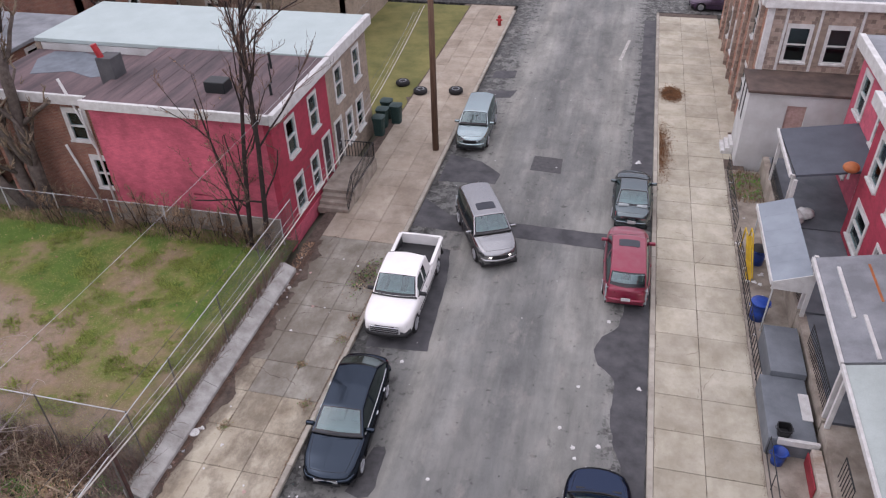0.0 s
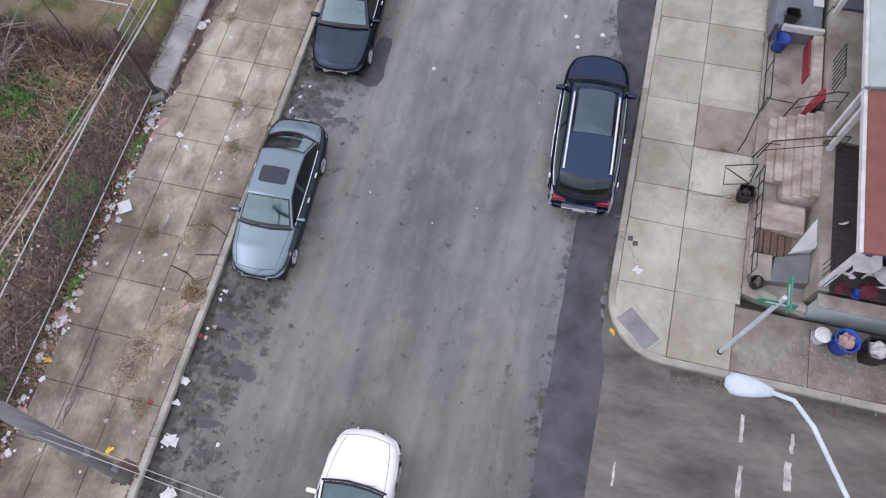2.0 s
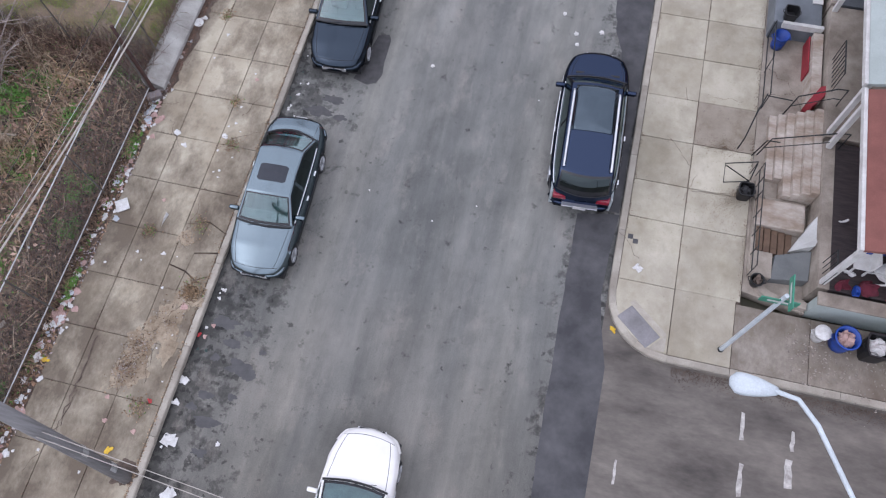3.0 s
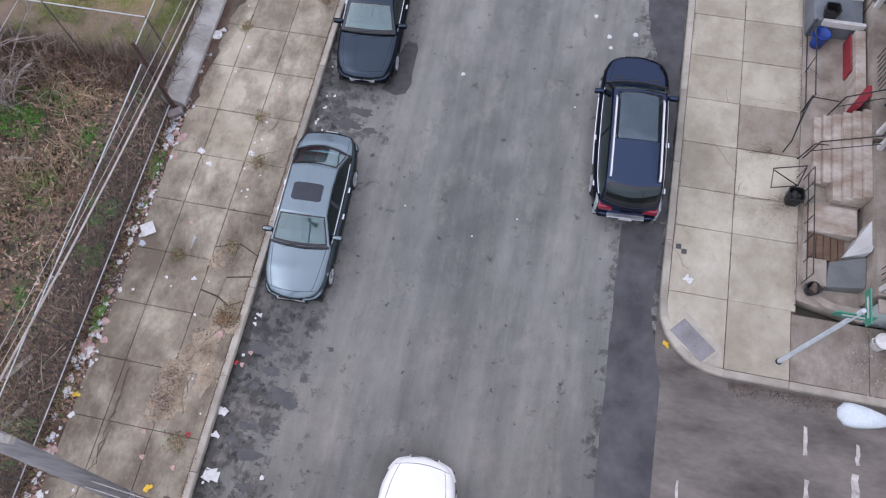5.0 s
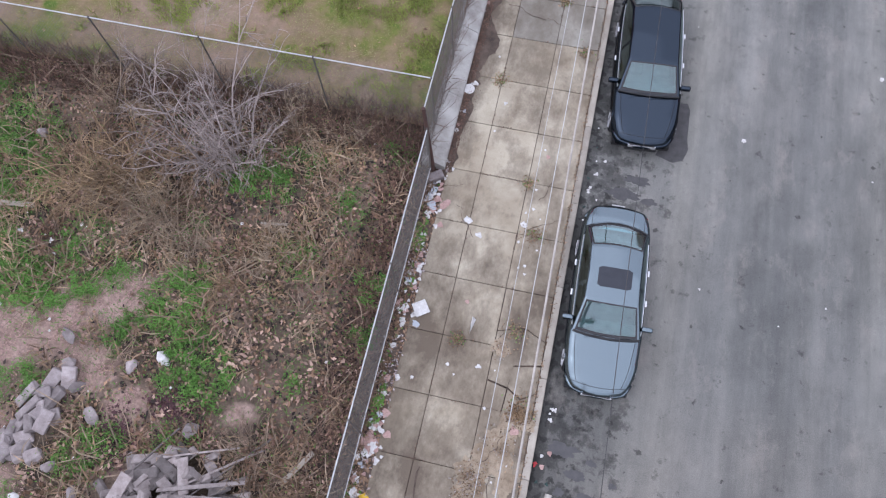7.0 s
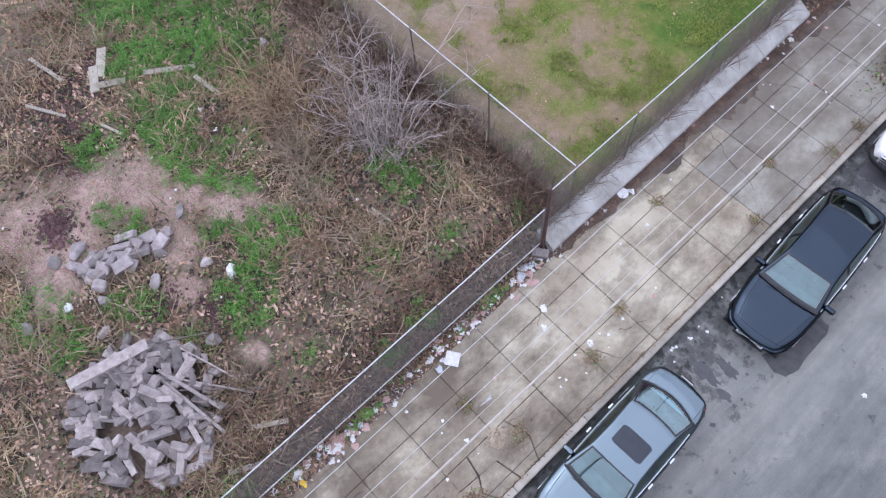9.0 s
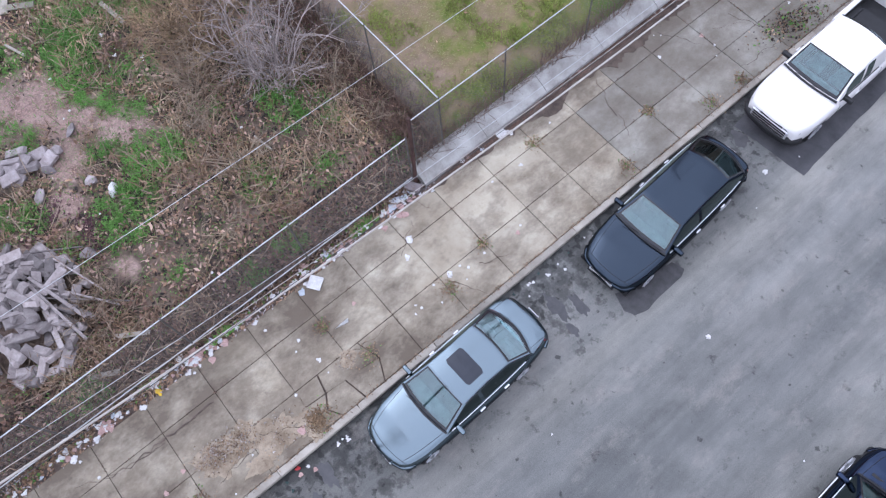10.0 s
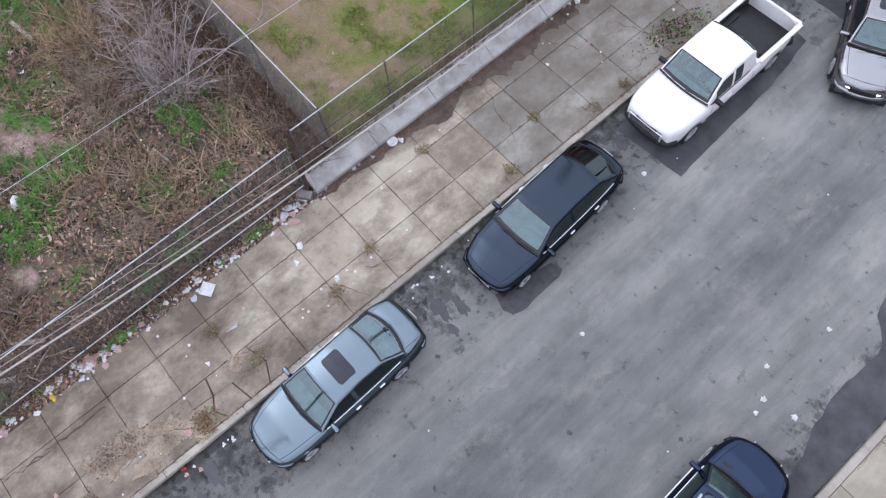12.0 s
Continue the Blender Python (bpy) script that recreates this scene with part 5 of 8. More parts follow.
ch = boxes("chimney", M["tar"], red, (-21.8, -21.05, 25.6, 26.4, 5.8, ZT + 1.05), bevel=0.03, label="dark tarred chimney")
slab_poly("roof_tarp", [(-26.3, 26.5), (-27.2, 28.2), (-27.0, 29.2), (-25.4, 29.3), (-23.6, 28.6), (-21.9, 27.2), (-23.2, 26.6), (-24.6, 27.1)], 5.861, 5.875, M["tarp"], red, label="blue-grey tarpaulin patch")
bm = bmesh.new()
rod(bm, (-21.62, 25.8, ZT + 1.0), (-21.78, 25.75, ZT + 1.6), 0.14, 0.13, 10)
part("chimney_pot", bm, M["red_plastic"], ch, "red clay chimney pot")
for pts in ([(-21.5, Y0 - 0.1, 5.9), (-21.5, Y0 - 0.1, 4.6), (-21.3, Y0 - 0.12, 4.1), (-21.3, Y0 - 0.12, 0.4)], [(-23.2, Y0 + 1.1, 6.6), (-22.4, Y0 + 1.1, 3.7), (-22.4, Y0 + 1.1, 3.3)], [(-24.0, Y0 + 1.1, 3.4), (-23.2, Y0 + 1.1, 0.4)]):
    bm = bmesh.new()
    tube(bm, pts, 0.06, 8)
    part("downpipe", bm, M["trim"], red, "white downpipe", smooth=True)

tan = thing("tan_house", "two-storey tan brick row house with a white roof", "house")
tw = [(1.0, 1.85, 3.75, 5.35), (3.5, 4.35, 3.75, 5.35), (3.4, 4.3, 1.05, 2.65), (1.9, 2.7, 1.05, 2.65)]
td = (0.35, 1.2, 0.75, 2.85)
wall_part(tan, "front_wall", (FX, Y1), (FX, Y2), -0.2, ZT, "tan_brick", tw + [td])
for w_ in tw:
    window(tan, (FX, Y1), (FX, Y2), w_, 0.3)
door(tan, (FX, Y1), (FX, Y2), td, "room")
wall_part(tan, "side_wall", (FX - 0.3, Y2), (-28.0, Y2), -0.2, ZT, "tan_brick")
boxes("roof", M["white_roof"], tan, (-28.2, FX + 0.1, Y1 + 0.02, Y2 + 0.1, ZT + 0.02, ZT + 0.22), bevel=0.03)
boxes("cornice", M["trim"], tan, (FX + 0.1, FX + 0.36, Y1, Y2 + 0.15, ZT - 0.25, ZT + 0.27), bevel=0.03)
boxes("rear_wall", M["tan_brick"], tan, (-28.2, -27.9, Y1, Y2, -0.2, ZT))
boxes("party_wall", M["stucco"], tan, (-27.9, FX - 0.3, Y1 + 0.05, Y1 + 0.25, -0.2, ZT))

# shared stoop with iron railings
stoop = thing("front_stoop", "worn concrete front stoop with black iron railings", "steps")
boxes("landing", M["concrete"], stoop, (FX + 0.06, -11.45, 27.3, 30.6, 0.0, 0.8), bevel=0.02)
for k in range(3):
    boxes("step", M["concrete"], stoop, (FX + 0.1, -11.5, 27.0 - k * 0.28, 27.295 - k * 0.28, 0.0, 0.64 - 0.16 * k), bevel=0.015)
for y0, y1, z0, z1, x in ((27.35, 30.55, 0.8, 0.8, -11.52), (26.5, 27.3, 0.2, 0.8, -11.52)):
    bm = bmesh.new()
    nn = int((y1 - y0) / 0.16)
    for i in range(nn + 1):
        f = i / nn
        rod(bm, (x, y0 + (y1 - y0) * f, z0 + (z1 - z0) * f), (x, y0 + (y1 - y0) * f, z0 + (z1 - z0) * f + 0.88), 0.014, None, 5)
    for hh in (0.12, 0.88):
        rod(bm, (x, y0, z0 + hh), (x, y1, z1 + hh), 0.02, None, 6)
    part("railing", bm, M["iron"], stoop, "black iron railing")
boxes("divider_railing", M["iron"], stoop, *[(FX + 0.1 + 0.16 * i, FX + 0.125 + 0.16 * i, 30.53, 30.555, 0.8, 1.65) for i in range(10)], (FX + 0.1, -11.5, 30.52, 30.56, 1.63, 1.67))

# far buildings
for (x0, x1, y0, y1, z1, m, lab) in ((-34, -18.9, 47.0, 56.5, 6.3, "tan_brick", "plain tan brick end-of-row house"), (-30, -14, 67, 78, 6.5, "tan_brick", "tan brick corner row house"), (-55, -31, 36.5, 46, 6.0, "brown_brick", "brown brick house behind bare trees"), (-60, -30, 26, 34.5, 5.5, "brown_brick", "brown brick house behind bare trees")):
    far_house = thing("far_house", lab, "house")
    hs = [(1.5 + 3.2 * i, 2.5 + 3.2 * i, z, z + 1.5) for i in range(int((x1 - x0 - 3) / 3.2)) for z in (1.1, 3.8)]
    wall_part(far_house, "front_wall", (x0, y0), (x1, y0), -0.2, z1, m, hs)
    for h_ in hs:
        window(far_house, (x0, y0), (x1, y0), h_, 0.4)
    hs2 = [(1.5 + 3.0 * i, 2.4 + 3.0 * i, 3.8, 5.2) for i in range(int((y1 - y0 - 2) / 3.0))]
    wall_part(far_house, "side_wall", (x1, y0), (x1, y1), -0.2, z1, m, hs2)
    for h_ in hs2:
        window(far_house, (x1, y0), (x1, y1), h_, 0.4)
    boxes("rear_walls", M[m], far_house, (x0, x0 + 0.3, y0 + 0.3, y1, -0.2, z1), (x0 + 0.3, x1 - 0.3, y1 - 0.3, y1, -0.2, z1))
    boxes("roof", M["grey_roof"], far_house, (x0 - 0.15, x1 + 0.15, y0 - 0.15, y1 + 0.15, z1, z1 + 0.2), bevel=0.03)

# corner house with stucco base and stone upper storey
corner_house = thing("corner_house", "stone and stucco corner house with two upper windows", "house")
CX, CY = 5.85, 34.3
sd = (1.75, 2.6, 2.0, 3.45)
wall_part(corner_house, "stucco_wall", (CX, CY), (12.5, CY), -0.2, 4.0, "stucco", [sd])
boxes("blocked_doorway", M["pink_litter"], corner_house, (CX + 1.75, CX + 2.6, CY + 0.1, CY + 0.2, 2.0, 3.45), label="boarded opening")
boxes("stucco_front", M["stucco"], corner_house, (CX, CX + 0.3, CY + 0.3, 36.8, -0.2, 4.0))
# slits are near-black plates, the shade inside put into their colour
for z in (2.2,):
    for y in (35.2, 36.1):
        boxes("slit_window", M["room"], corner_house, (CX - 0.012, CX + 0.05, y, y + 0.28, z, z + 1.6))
boxes("ledge_roof", M["brown_roof"], corner_house, (CX - 0.1, 12.5, CY - 0.15, 36.8, 4.02, 4.16), bevel=0.03)
uw = [(1.0, 1.95, 4.62, 6.3), (2.75, 3.7, 4.62, 6.3)]
wall_part(corner_house, "upper_wall", (CX + 0.5, 36.8), (12.5, 36.8), 4.16, 7.4, "stone", uw)
for w_ in uw:
    window(corner_house, (CX + 0.5, 36.8), (12.5, 36.8), w_, 0.62)
for k, u in enumerate((0.72, 2.2, 3.98)):
    boxes("pale_column", M["trim"], corner_house, (CX + 0.5 + u, CX + 0.62 + u, 36.68, 36.8, 4.2, 7.15), bevel=0.02)
boxes("quoin", M["trim"], corner_house, (CX + 0.42, CX + 0.7, 36.74, 37.1, 4.16, 7.2))
boxes("pale_panel", M["tan_brick"], corner_house, (CX + 2.62, CX + 3.1, 36.76, 36.8, 4.4, 6.9))
fh = [(1.3 + 3.1 * i, 2.3 + 3.1 * i, z, z + 1.7) for i in range(5) for z in (1.3, 4.6)]
wall_part(corner_house, "street_wall", (CX + 0.5, 54.5), (CX + 0.5, 37.1), -0.2, 7.4, "orange_brick", fh)
for w_ in fh:
    window(corner_house, (CX + 0.5, 54.5), (CX + 0.5, 37.1), w_, 0.4)
for i in range(7):
    boxes("pilaster", M["stone"], corner_house, (CX + 0.3, CX + 0.52, 38.2 + i * 2.3, 38.5 + i * 2.3, 0.0, 7.3), bevel=0.02)
boxes("cornice", M["trim"], corner_house, (CX + 0.2, 12.6, 36.5, 36.8, 7.2, 7.6), (CX + 0.1, CX + 0.5, 36.8, 54.6, 7.2, 7.6), bevel=0.04)
boxes("roof", M["grey_roof"], corner_house, (CX + 0.5, 16, 36.8, 54.5, 7.42, 7.6))
boxes("rear_wall", M["brown_brick"], corner_house, (12.5, 12.8, CY, 54.5, -0.2, 7.4))
cs = thing("side_steps", "short white concrete doorstep at the corner house", "steps")
for k in range(3):
    boxes("step", M["trim"], cs, (5.3 + 0.18 * k, 5.478 + 0.18 * k, 35.4, 36.6, 0.0, 0.32 + 0.17 * k), bevel=0.02)

# ---- the row of porch houses ----
ROW = [(8.0, 12.3, "red_roof", "pink_brick", "red-brown porch roof"), (12.45, 17.0, "green_roof", "brown_brick", "pale green porch roof"), (17.1, 22.1, "grey_roof", "red_brick", "grey felt porch roof"), (22.2, 27.6, None, "red_brick", "no porch roof"), (27.7, 33.6, "dark_awning", "pink_brick", "dark grey porch roof")]
PX, WX = 6.93, 9.3
for i, (y0, y1, rm, wm, lab) in enumerate(ROW):
    WX = 9.3 if i < 4 else 9.95
    hs_ = thing("porch_house", "row house with a raised front porch and " + lab, "house", "row of porch houses")
    wn_ = [(0.9, 1.9, 4.2, 5.9), (y1 - y0 - 1.9, y1 - y0 - 0.9, 4.2, 5.9), (0.8, 2.3, 1.6, 3.0)]
    dr = (y1 - y0 - 1.6, y1 - y0 - 0.6, 1.15, 3.1)
    wall_part(hs_, "front_wall", (WX, y1), (WX, y0), -0.2, 7.0, wm, wn_ + [dr])
    for w_ in wn_:
        window(hs_, (WX, y1), (WX, y0), w_, 0.4, wide=0.14)
    door(hs_, (WX, y1), (WX, y0), dr, "room")
    boxes("side_walls", M[wm], hs_, (WX + 0.3, 19, y0, y0 + 0.25, -0.2, 7.0), (WX + 0.3, 19, y1 - 0.25, y1, -0.2, 7.0), (18.7, 19, y0 + 0.25, y1 - 0.25, -0.2, 7.0))
    boxes("main_roof", M["grey_roof"], hs_, (WX - 0.25, 19.1, y0 - 0.02, y1 + 0.02, 7.02, 7.2), bevel=0.03)
    boxes("main_cornice", M["trim"], hs_, (WX - 0.5, WX - 0.25, y0, y1, 6.75, 7.25), bevel=0.03)
    if rm:
        ra, rb = (y0, y1) if i < 4 else (y0 - 0.05, 31.7)
        bm = bmesh.new()
        vs = [bm.verts.new(v) for v in ((PX + 0.15 * (i > 3), ra, 3.42), (PX, rb, 3.42), (WX, rb, 3.95), (WX, ra, 3.95), (PX + 0.15 * (i > 3), ra, 3.52), (PX, rb, 3.52), (WX, rb, 4.05), (WX, ra, 4.05))]
        for f in ((3, 2, 1, 0), (4, 5, 6, 7), (0, 1, 5, 4), (1, 2, 6, 5), (2, 3, 7, 6), (3, 0, 4, 7)):
            bm.faces.new([vs[k] for k in f])
        part("porch_roof", bm, M[rm], hs_, lab)
        boxes("gutter", M["trim"], hs_, (PX - 0.1, PX - 0.005, ra - 0.02, rb + 0.02, 3.38, 3.55), bevel=0.02, label="white gutter")
    # the first floor is coloured near-black for the shade below its roof
    boxes("porch_floor", M[("porch_shade", "concrete", "deck", "deck", "deck")[i]], hs_, (PX + 0.3, WX, y0, y1, 0.95, 1.1))
    boxes("porch_base", M["concrete"], hs_, (PX + 0.02, PX + 0.297, y0, y1, -0.2, 1.11), (PX + 0.3, WX, y0, y0 + 0.22, -0.2, 0.95))
    for yy in (y0 + 0.1, (y1 if i < 4 else 31.6) - 0.22):
        boxes("porch_post", M["trim"], hs_, (PX + 0.05, PX + 0.19, yy, yy + 0.12, 1.1, 3.42), bevel=0.015, label="white porch post")
    bm = bmesh.new()
    ya, yb_ = (y0 + 0.25, y1 - 1.6) if i > 1 else ((y0 + 1.5, y0 + 2.6) if i else (y0 + 0.1, y0 + 0.7))
    nn, pickets = int((yb_ - ya) / 0.14), []
    for k in range(nn + 1):
        pk = bmesh.new()
        rod(pk, (PX + 0.12, ya + (yb_ - ya) * k / nn, 1.1), (PX + 0.12, ya + (yb_ - ya) * k / nn, 1.95), 0.013, None, 4)
        pickets.append(pk)
    rod(bm, (PX + 0.12, ya, 1.95), (PX + 0.12, yb_, 1.95), 0.022, None, 6)
    rail_ = part("porch_railing", bm, M["iron"], hs_, "black iron porch railing")
    for pk in pickets:
        part("picket", pk, M["iron"], rail_)
# battens left on the grey roof
for x, y0, y1, m in ((7.45, 19.0, 21.5, "trim"), (7.75, 17.2, 19.1, "trim"), (8.35, 19.7, 21.6, "orange"), (8.55, 17.6, 19.2, "orange")):
    z = 3.52 + (x - PX) * 0.53 / (WX - PX)
    tagged(boxes("roof_batten", M[m], None, (x, x + 0.11, y0, y1, z + 0.02, z + 0.085), bevel=0.008), "thin painted batten lying on a porch roof", "board", "roof battens")
tagged(boxes("roof_vent", M["iron"], None, (7.7, 7.9, 15.7, 15.95, 3.66, 3.84), bevel=0.03), "small black vent on the pale porch roof", "vent")

# low street-side walls and iron fences of the front yards
side_wall = thing("porch_side_wall", "low grey-green wall closing the corner porch", "wall")
boxes("panel", M["green_roof"], side_wall, (PX + 0.1, 14, 7.62, 7.86, -0.1, 1.02), bevel=0.02)
boxes("coping", M["concrete"], side_wall, (PX + 0.05, 14, 7.56, 7.92, 1.02, 1.1), bevel=0.02)
tagged(slab_poly("front_yards", [(HR, 7.9), (PX + 0.1, 7.6), (PX + 0.1, 33.8), (HR, 33.8)], -0.2, 0.14, M["concrete"], label="rough concrete front yards", kind="structure"))
bm = bmesh.new()
pts = [(HR + 0.06, 11.2), (HR + 0.06, 8.6)] + [(HR + 0.06 + 0.9 - 0.9 * math.cos(a), 8.6 - 0.9 * math.sin(a)) for a in (0.3, 0.6, 0.9, 1.2, 1.45)] + [(7.0, 7.66)]
inner_edge = []
for k, p_ in enumerate(pts):
    q0, q1 = Vector(pts[max(0, k - 1)]), Vector(pts[min(len(pts) - 1, k + 1)])
    d_ = (q1 - q0).normalized()
    inner_edge.append((p_[0] - d_.y * 0.2, p_[1] + d_.x * 0.2))
bm.free()
yard_kerb = slab_poly("yard_kerb", pts + inner_edge[::-1], -0.1, 0.34, M["concrete"], label="low rounded concrete wall round a front yard")
tagged(yard_kerb, category="wall")
stair = thing("porch_steps", "wide worn pale concrete steps up to a porch", "steps")
for k in range(6):
    boxes("step", M["pale_step"], stair, (5.72 + 0.205 * k, 5.923 + 0.205 * k, 10.72 if k > 1 else 11.3, 13.42, 0.0, 0.3 + 0.135 * k), bevel=0.02)
for yy, x0, x1 in ((12.12, 5.5, 7.3), (13.5, 6.05, 7.2)):
    z0, z1 = 0.3 if x0 < 6 else 0.5, 1.1
    bm = bmesh.new()
    tube(bm, [(x0, yy, 0.15), (x0 + 0.1, yy, z0 + 0.75), (x1 - 0.25, yy, z1 + 0.72), (x1, yy, z1 + 0.74), (x1, yy, z1)], 0.02, 6)
    tube(bm, [(x0 + 0.04, yy, z0 + 0.25), (x1 - 0.2, yy, z1 + 0.3), (x1, yy, z1 + 0.3)], 0.014, 5)
    part("handrail", bm, M["iron"], stair, "black iron handrail")
landing = thing("cellar_landing", "low pale concrete block above a cellar stair", "landing")
boxes("block", M["pale_step"], landing, (5.52, 6.8, 9.78, 10.6, 0.0, 0.46), bevel=0.05)
boxes("back_step", M["concrete"], landing, (5.75, 6.85, 10.6, 10.715, 0.0, 0.36), bevel=0.02)
cellar = thing("cellar_stair", "brown wooden cellar stair beside a grey hatch", "stair")
for k in range(5):
    boxes("tread", M["stair_wood"], cellar, (5.6 + 0.2 * k, 5.77 + 0.2 * k, 9.06, 9.76, 0.14, 0.4 - 0.045 * k), bevel=0.012)
boxes("well_wall", M["concrete"], cellar, (5.52, 6.05, 8.3, 9.03, 0.1, 0.42), bevel=0.03)
bm = bmesh.new()
for x0, x1, y0, y1, z0, z1 in ((6.48, 7.0, 9.22, 10.2, 0.3, 0.95),):
    vs = [bm.verts.new(v) for v in ((x0, y0, z0), (x1 - 0.1, y0 - 0.02, z1), (x1, y0 + 0.25, z1), (x1, y1, z1), (x0, y0, z0 - 0.1), (x1 - 0.1, y0 - 0.02, z0 - 0.1), (x1, y0 + 0.25, z0 - 0.1), (x1, y1, z0 - 0.1))]
for f in ((0, 1, 2, 3), (7, 6, 5, 4), (0, 4, 5, 1), (1, 5, 6, 2), (2, 6, 7, 3), (3, 7, 4, 0)):
    bm.faces.new([vs[k] for k in f])
part("side_slab", bm, M["stucco"], cellar, "white painted sloping slab")
bm = bmesh.new()
q = ((6.1, 8.98, 0.44), (6.95, 9.2, 0.62), (6.93, 8.36, 0.56), (6.02, 8.28, 0.4))
hi = [bm.verts.new(v) for v in q]
lo = [bm.verts.new((x, y, 0.14)) for x, y, z in q]
bm.faces.new(hi), bm.faces.new(lo[::-1])
for k in range(4):
    bm.faces.new((lo[k], lo[(k + 1) % 4], hi[(k + 1) % 4], hi[k]))
bmesh.ops.bevel(bm, geom=bm.edges[:], offset=0.012, segments=1, affect="EDGES")
part("hatch", bm, M["hatch"], cellar, "dark grey steel cellar hatch")
wall_rail = thing("yard_railing", "thin black iron railing on a low yard wall", "railing")
for y0, y1, n_ in ((8.35, 10.55, 4), (10.55, 11.4, 2)):
    bm = bmesh.new()
    for k in range(n_ + 1):
        yy = y0 + (y1 - y0) * k / n_
        rod(bm, (5.5, yy, 0.2), (5.5, yy, 0.95), 0.013, None, 5)
    for z in (0.55, 0.95):
        rod(bm, (5.5, y0, z), (5.5, y1, z), 0.016, None, 5)
    part("rail_panel", bm, M["iron"], wall_rail)
# raised grey deck beside the second porch
deck = thing("grey_deck", "grey painted raised deck with a lower landing", "deck")
boxes("deck_floor", M["deck"], deck, (HR + 0.03, 6.8, 16.35, 19.0, 0.0, 0.85), bevel=0.02)
boxes("upper_floor", M["deck"], deck, (5.75, 6.85, 19.02, 21.3, 0.0, 1.05), bevel=0.02)
boxes("front_skirt", M["trim"], deck, (5.7, 6.85, 16.24, 16.35, 0.72, 0.93))
boxes("white_panel", M["trim"], deck, (6.5, 6.8, 17.2, 18.3, 0.87, 0.9))
redstep = thing("red_steps", "red-painted steps with a pale tread up to a porch", "steps")
boxes("tread", M["pale_step"], redstep, (6.62, 6.9, 13.75, 16.2, 0.0, 0.8), bevel=0.02)
boxes("cheek", M["red_painted"], redstep, (6.56, 6.6, 14.9, 16.2, 0.0, 0.62), bevel=0.01, label="red painted cheek wall")
slab_poly("corner_block", [(6.45, 13.52), (6.62, 13.45), (7.0, 13.95), (6.95, 14.2), (6.82, 14.15)], 0.0, 1.0, M["red_painted"], redstep, label="red painted corner block")


# awnings
def awning(label, m, x0, x1, y0, y1, z0, z1, apron):
    aw = thing("porch_awning", label, "awning")
    bm = bmesh.new()
    n = 5
    for k in range(n):
        ya, yb2 = y0 + (y1 - y0) * k / n, y0 + (y1 - y0) * (k + 1) / n - 0.004
        vs = [bm.verts.new(v) for v in ((x0, ya, z0), (x0, yb2, z0), (x1, yb2, z1), (x1, ya, z1), (x0, ya, z0 - 0.05), (x0, yb2, z0 - 0.05), (x1, yb2, z1 - 0.05), (x1, ya, z1 - 0.05))]
        for f in ((0, 1, 2, 3), (7, 6, 5, 4), (0, 4, 5, 1), (1, 5, 6, 2), (2, 6, 7, 3), (3, 7, 4, 0)):
            bm.faces.new([vs[j] for j in f])
    part("canopy", bm, M[m], aw)
    bm = bmesh.new()
    vs = [bm.verts.new(v) for v in ((x0, y0 - 0.03, z0), (x1, y0 - 0.03, z1), (x1, y0 - 0.03, z0 - 0.35), (x0, y0 - 0.03, z0 - 0.3), (x0, y0, z0), (x1, y0, z1), (x1, y0, z0 - 0.35), (x0, y0, z0 - 0.3))]
    for f in ((0, 1, 2, 3), (7, 6, 5, 4), (0, 4, 5, 1), (1, 5, 6, 2), (2, 6, 7, 3), (3, 7, 4, 0)):
        bm.faces.new([vs[j] for j in f])
    part("end_panel", bm, M[apron], aw, "pale end panel")
    boxes("edge_strip", M["trim"], aw, (x0 - 0.05, x0 - 0.002, y0, y1, z0 - 0.16, z0 + 0.02))
    for yy in (y0 + 0.1, y1 - 0.2):
        bm = bmesh.new()
        rod(bm, (x0 + 0.1, yy, 0.14), (x0 + 0.1, yy, z0 - 0.04), 0.03, None, 8)
        part("post", bm, M["steel"], aw, "thin steel post")


awning("sloping grey metal awning over a front yard", "awning", 5.8, 7.0, 21.9, 26.9, 2.5, 2.95, "trim")
# iron fence along the pavement
fence_iron = thing("iron_fence", "low black iron fence along the front yards", "fence")
for y0, y1 in ((13.7, 16.3), (19.1, 27.5), (28.3, 33.6)):
    nn = int((y1 - y0) / (1.2 if y0 < 14 else 0.3))
    for k in range(nn + 1):
        bm = bmesh.new()
        y = y0 + (y1 - y0) * k / nn
        rod(bm, (HR + 0.08, y, 0.12), (HR + 0.08, y, 0.95), 0.014, None, 5)
        part("picket", bm, M["iron"], fence_iron)
    for z in (0.25, 0.9):
        bm = bmesh.new()
        rod(bm, (HR + 0.08, y0, z), (HR + 0.08, y1, z), 0.018, None, 5)
        part("fence_rail", bm, M["iron"], fence_iron)
gate = thing("iron_gate_rail", "bent black iron rails standing open beside the pavement", "railing")
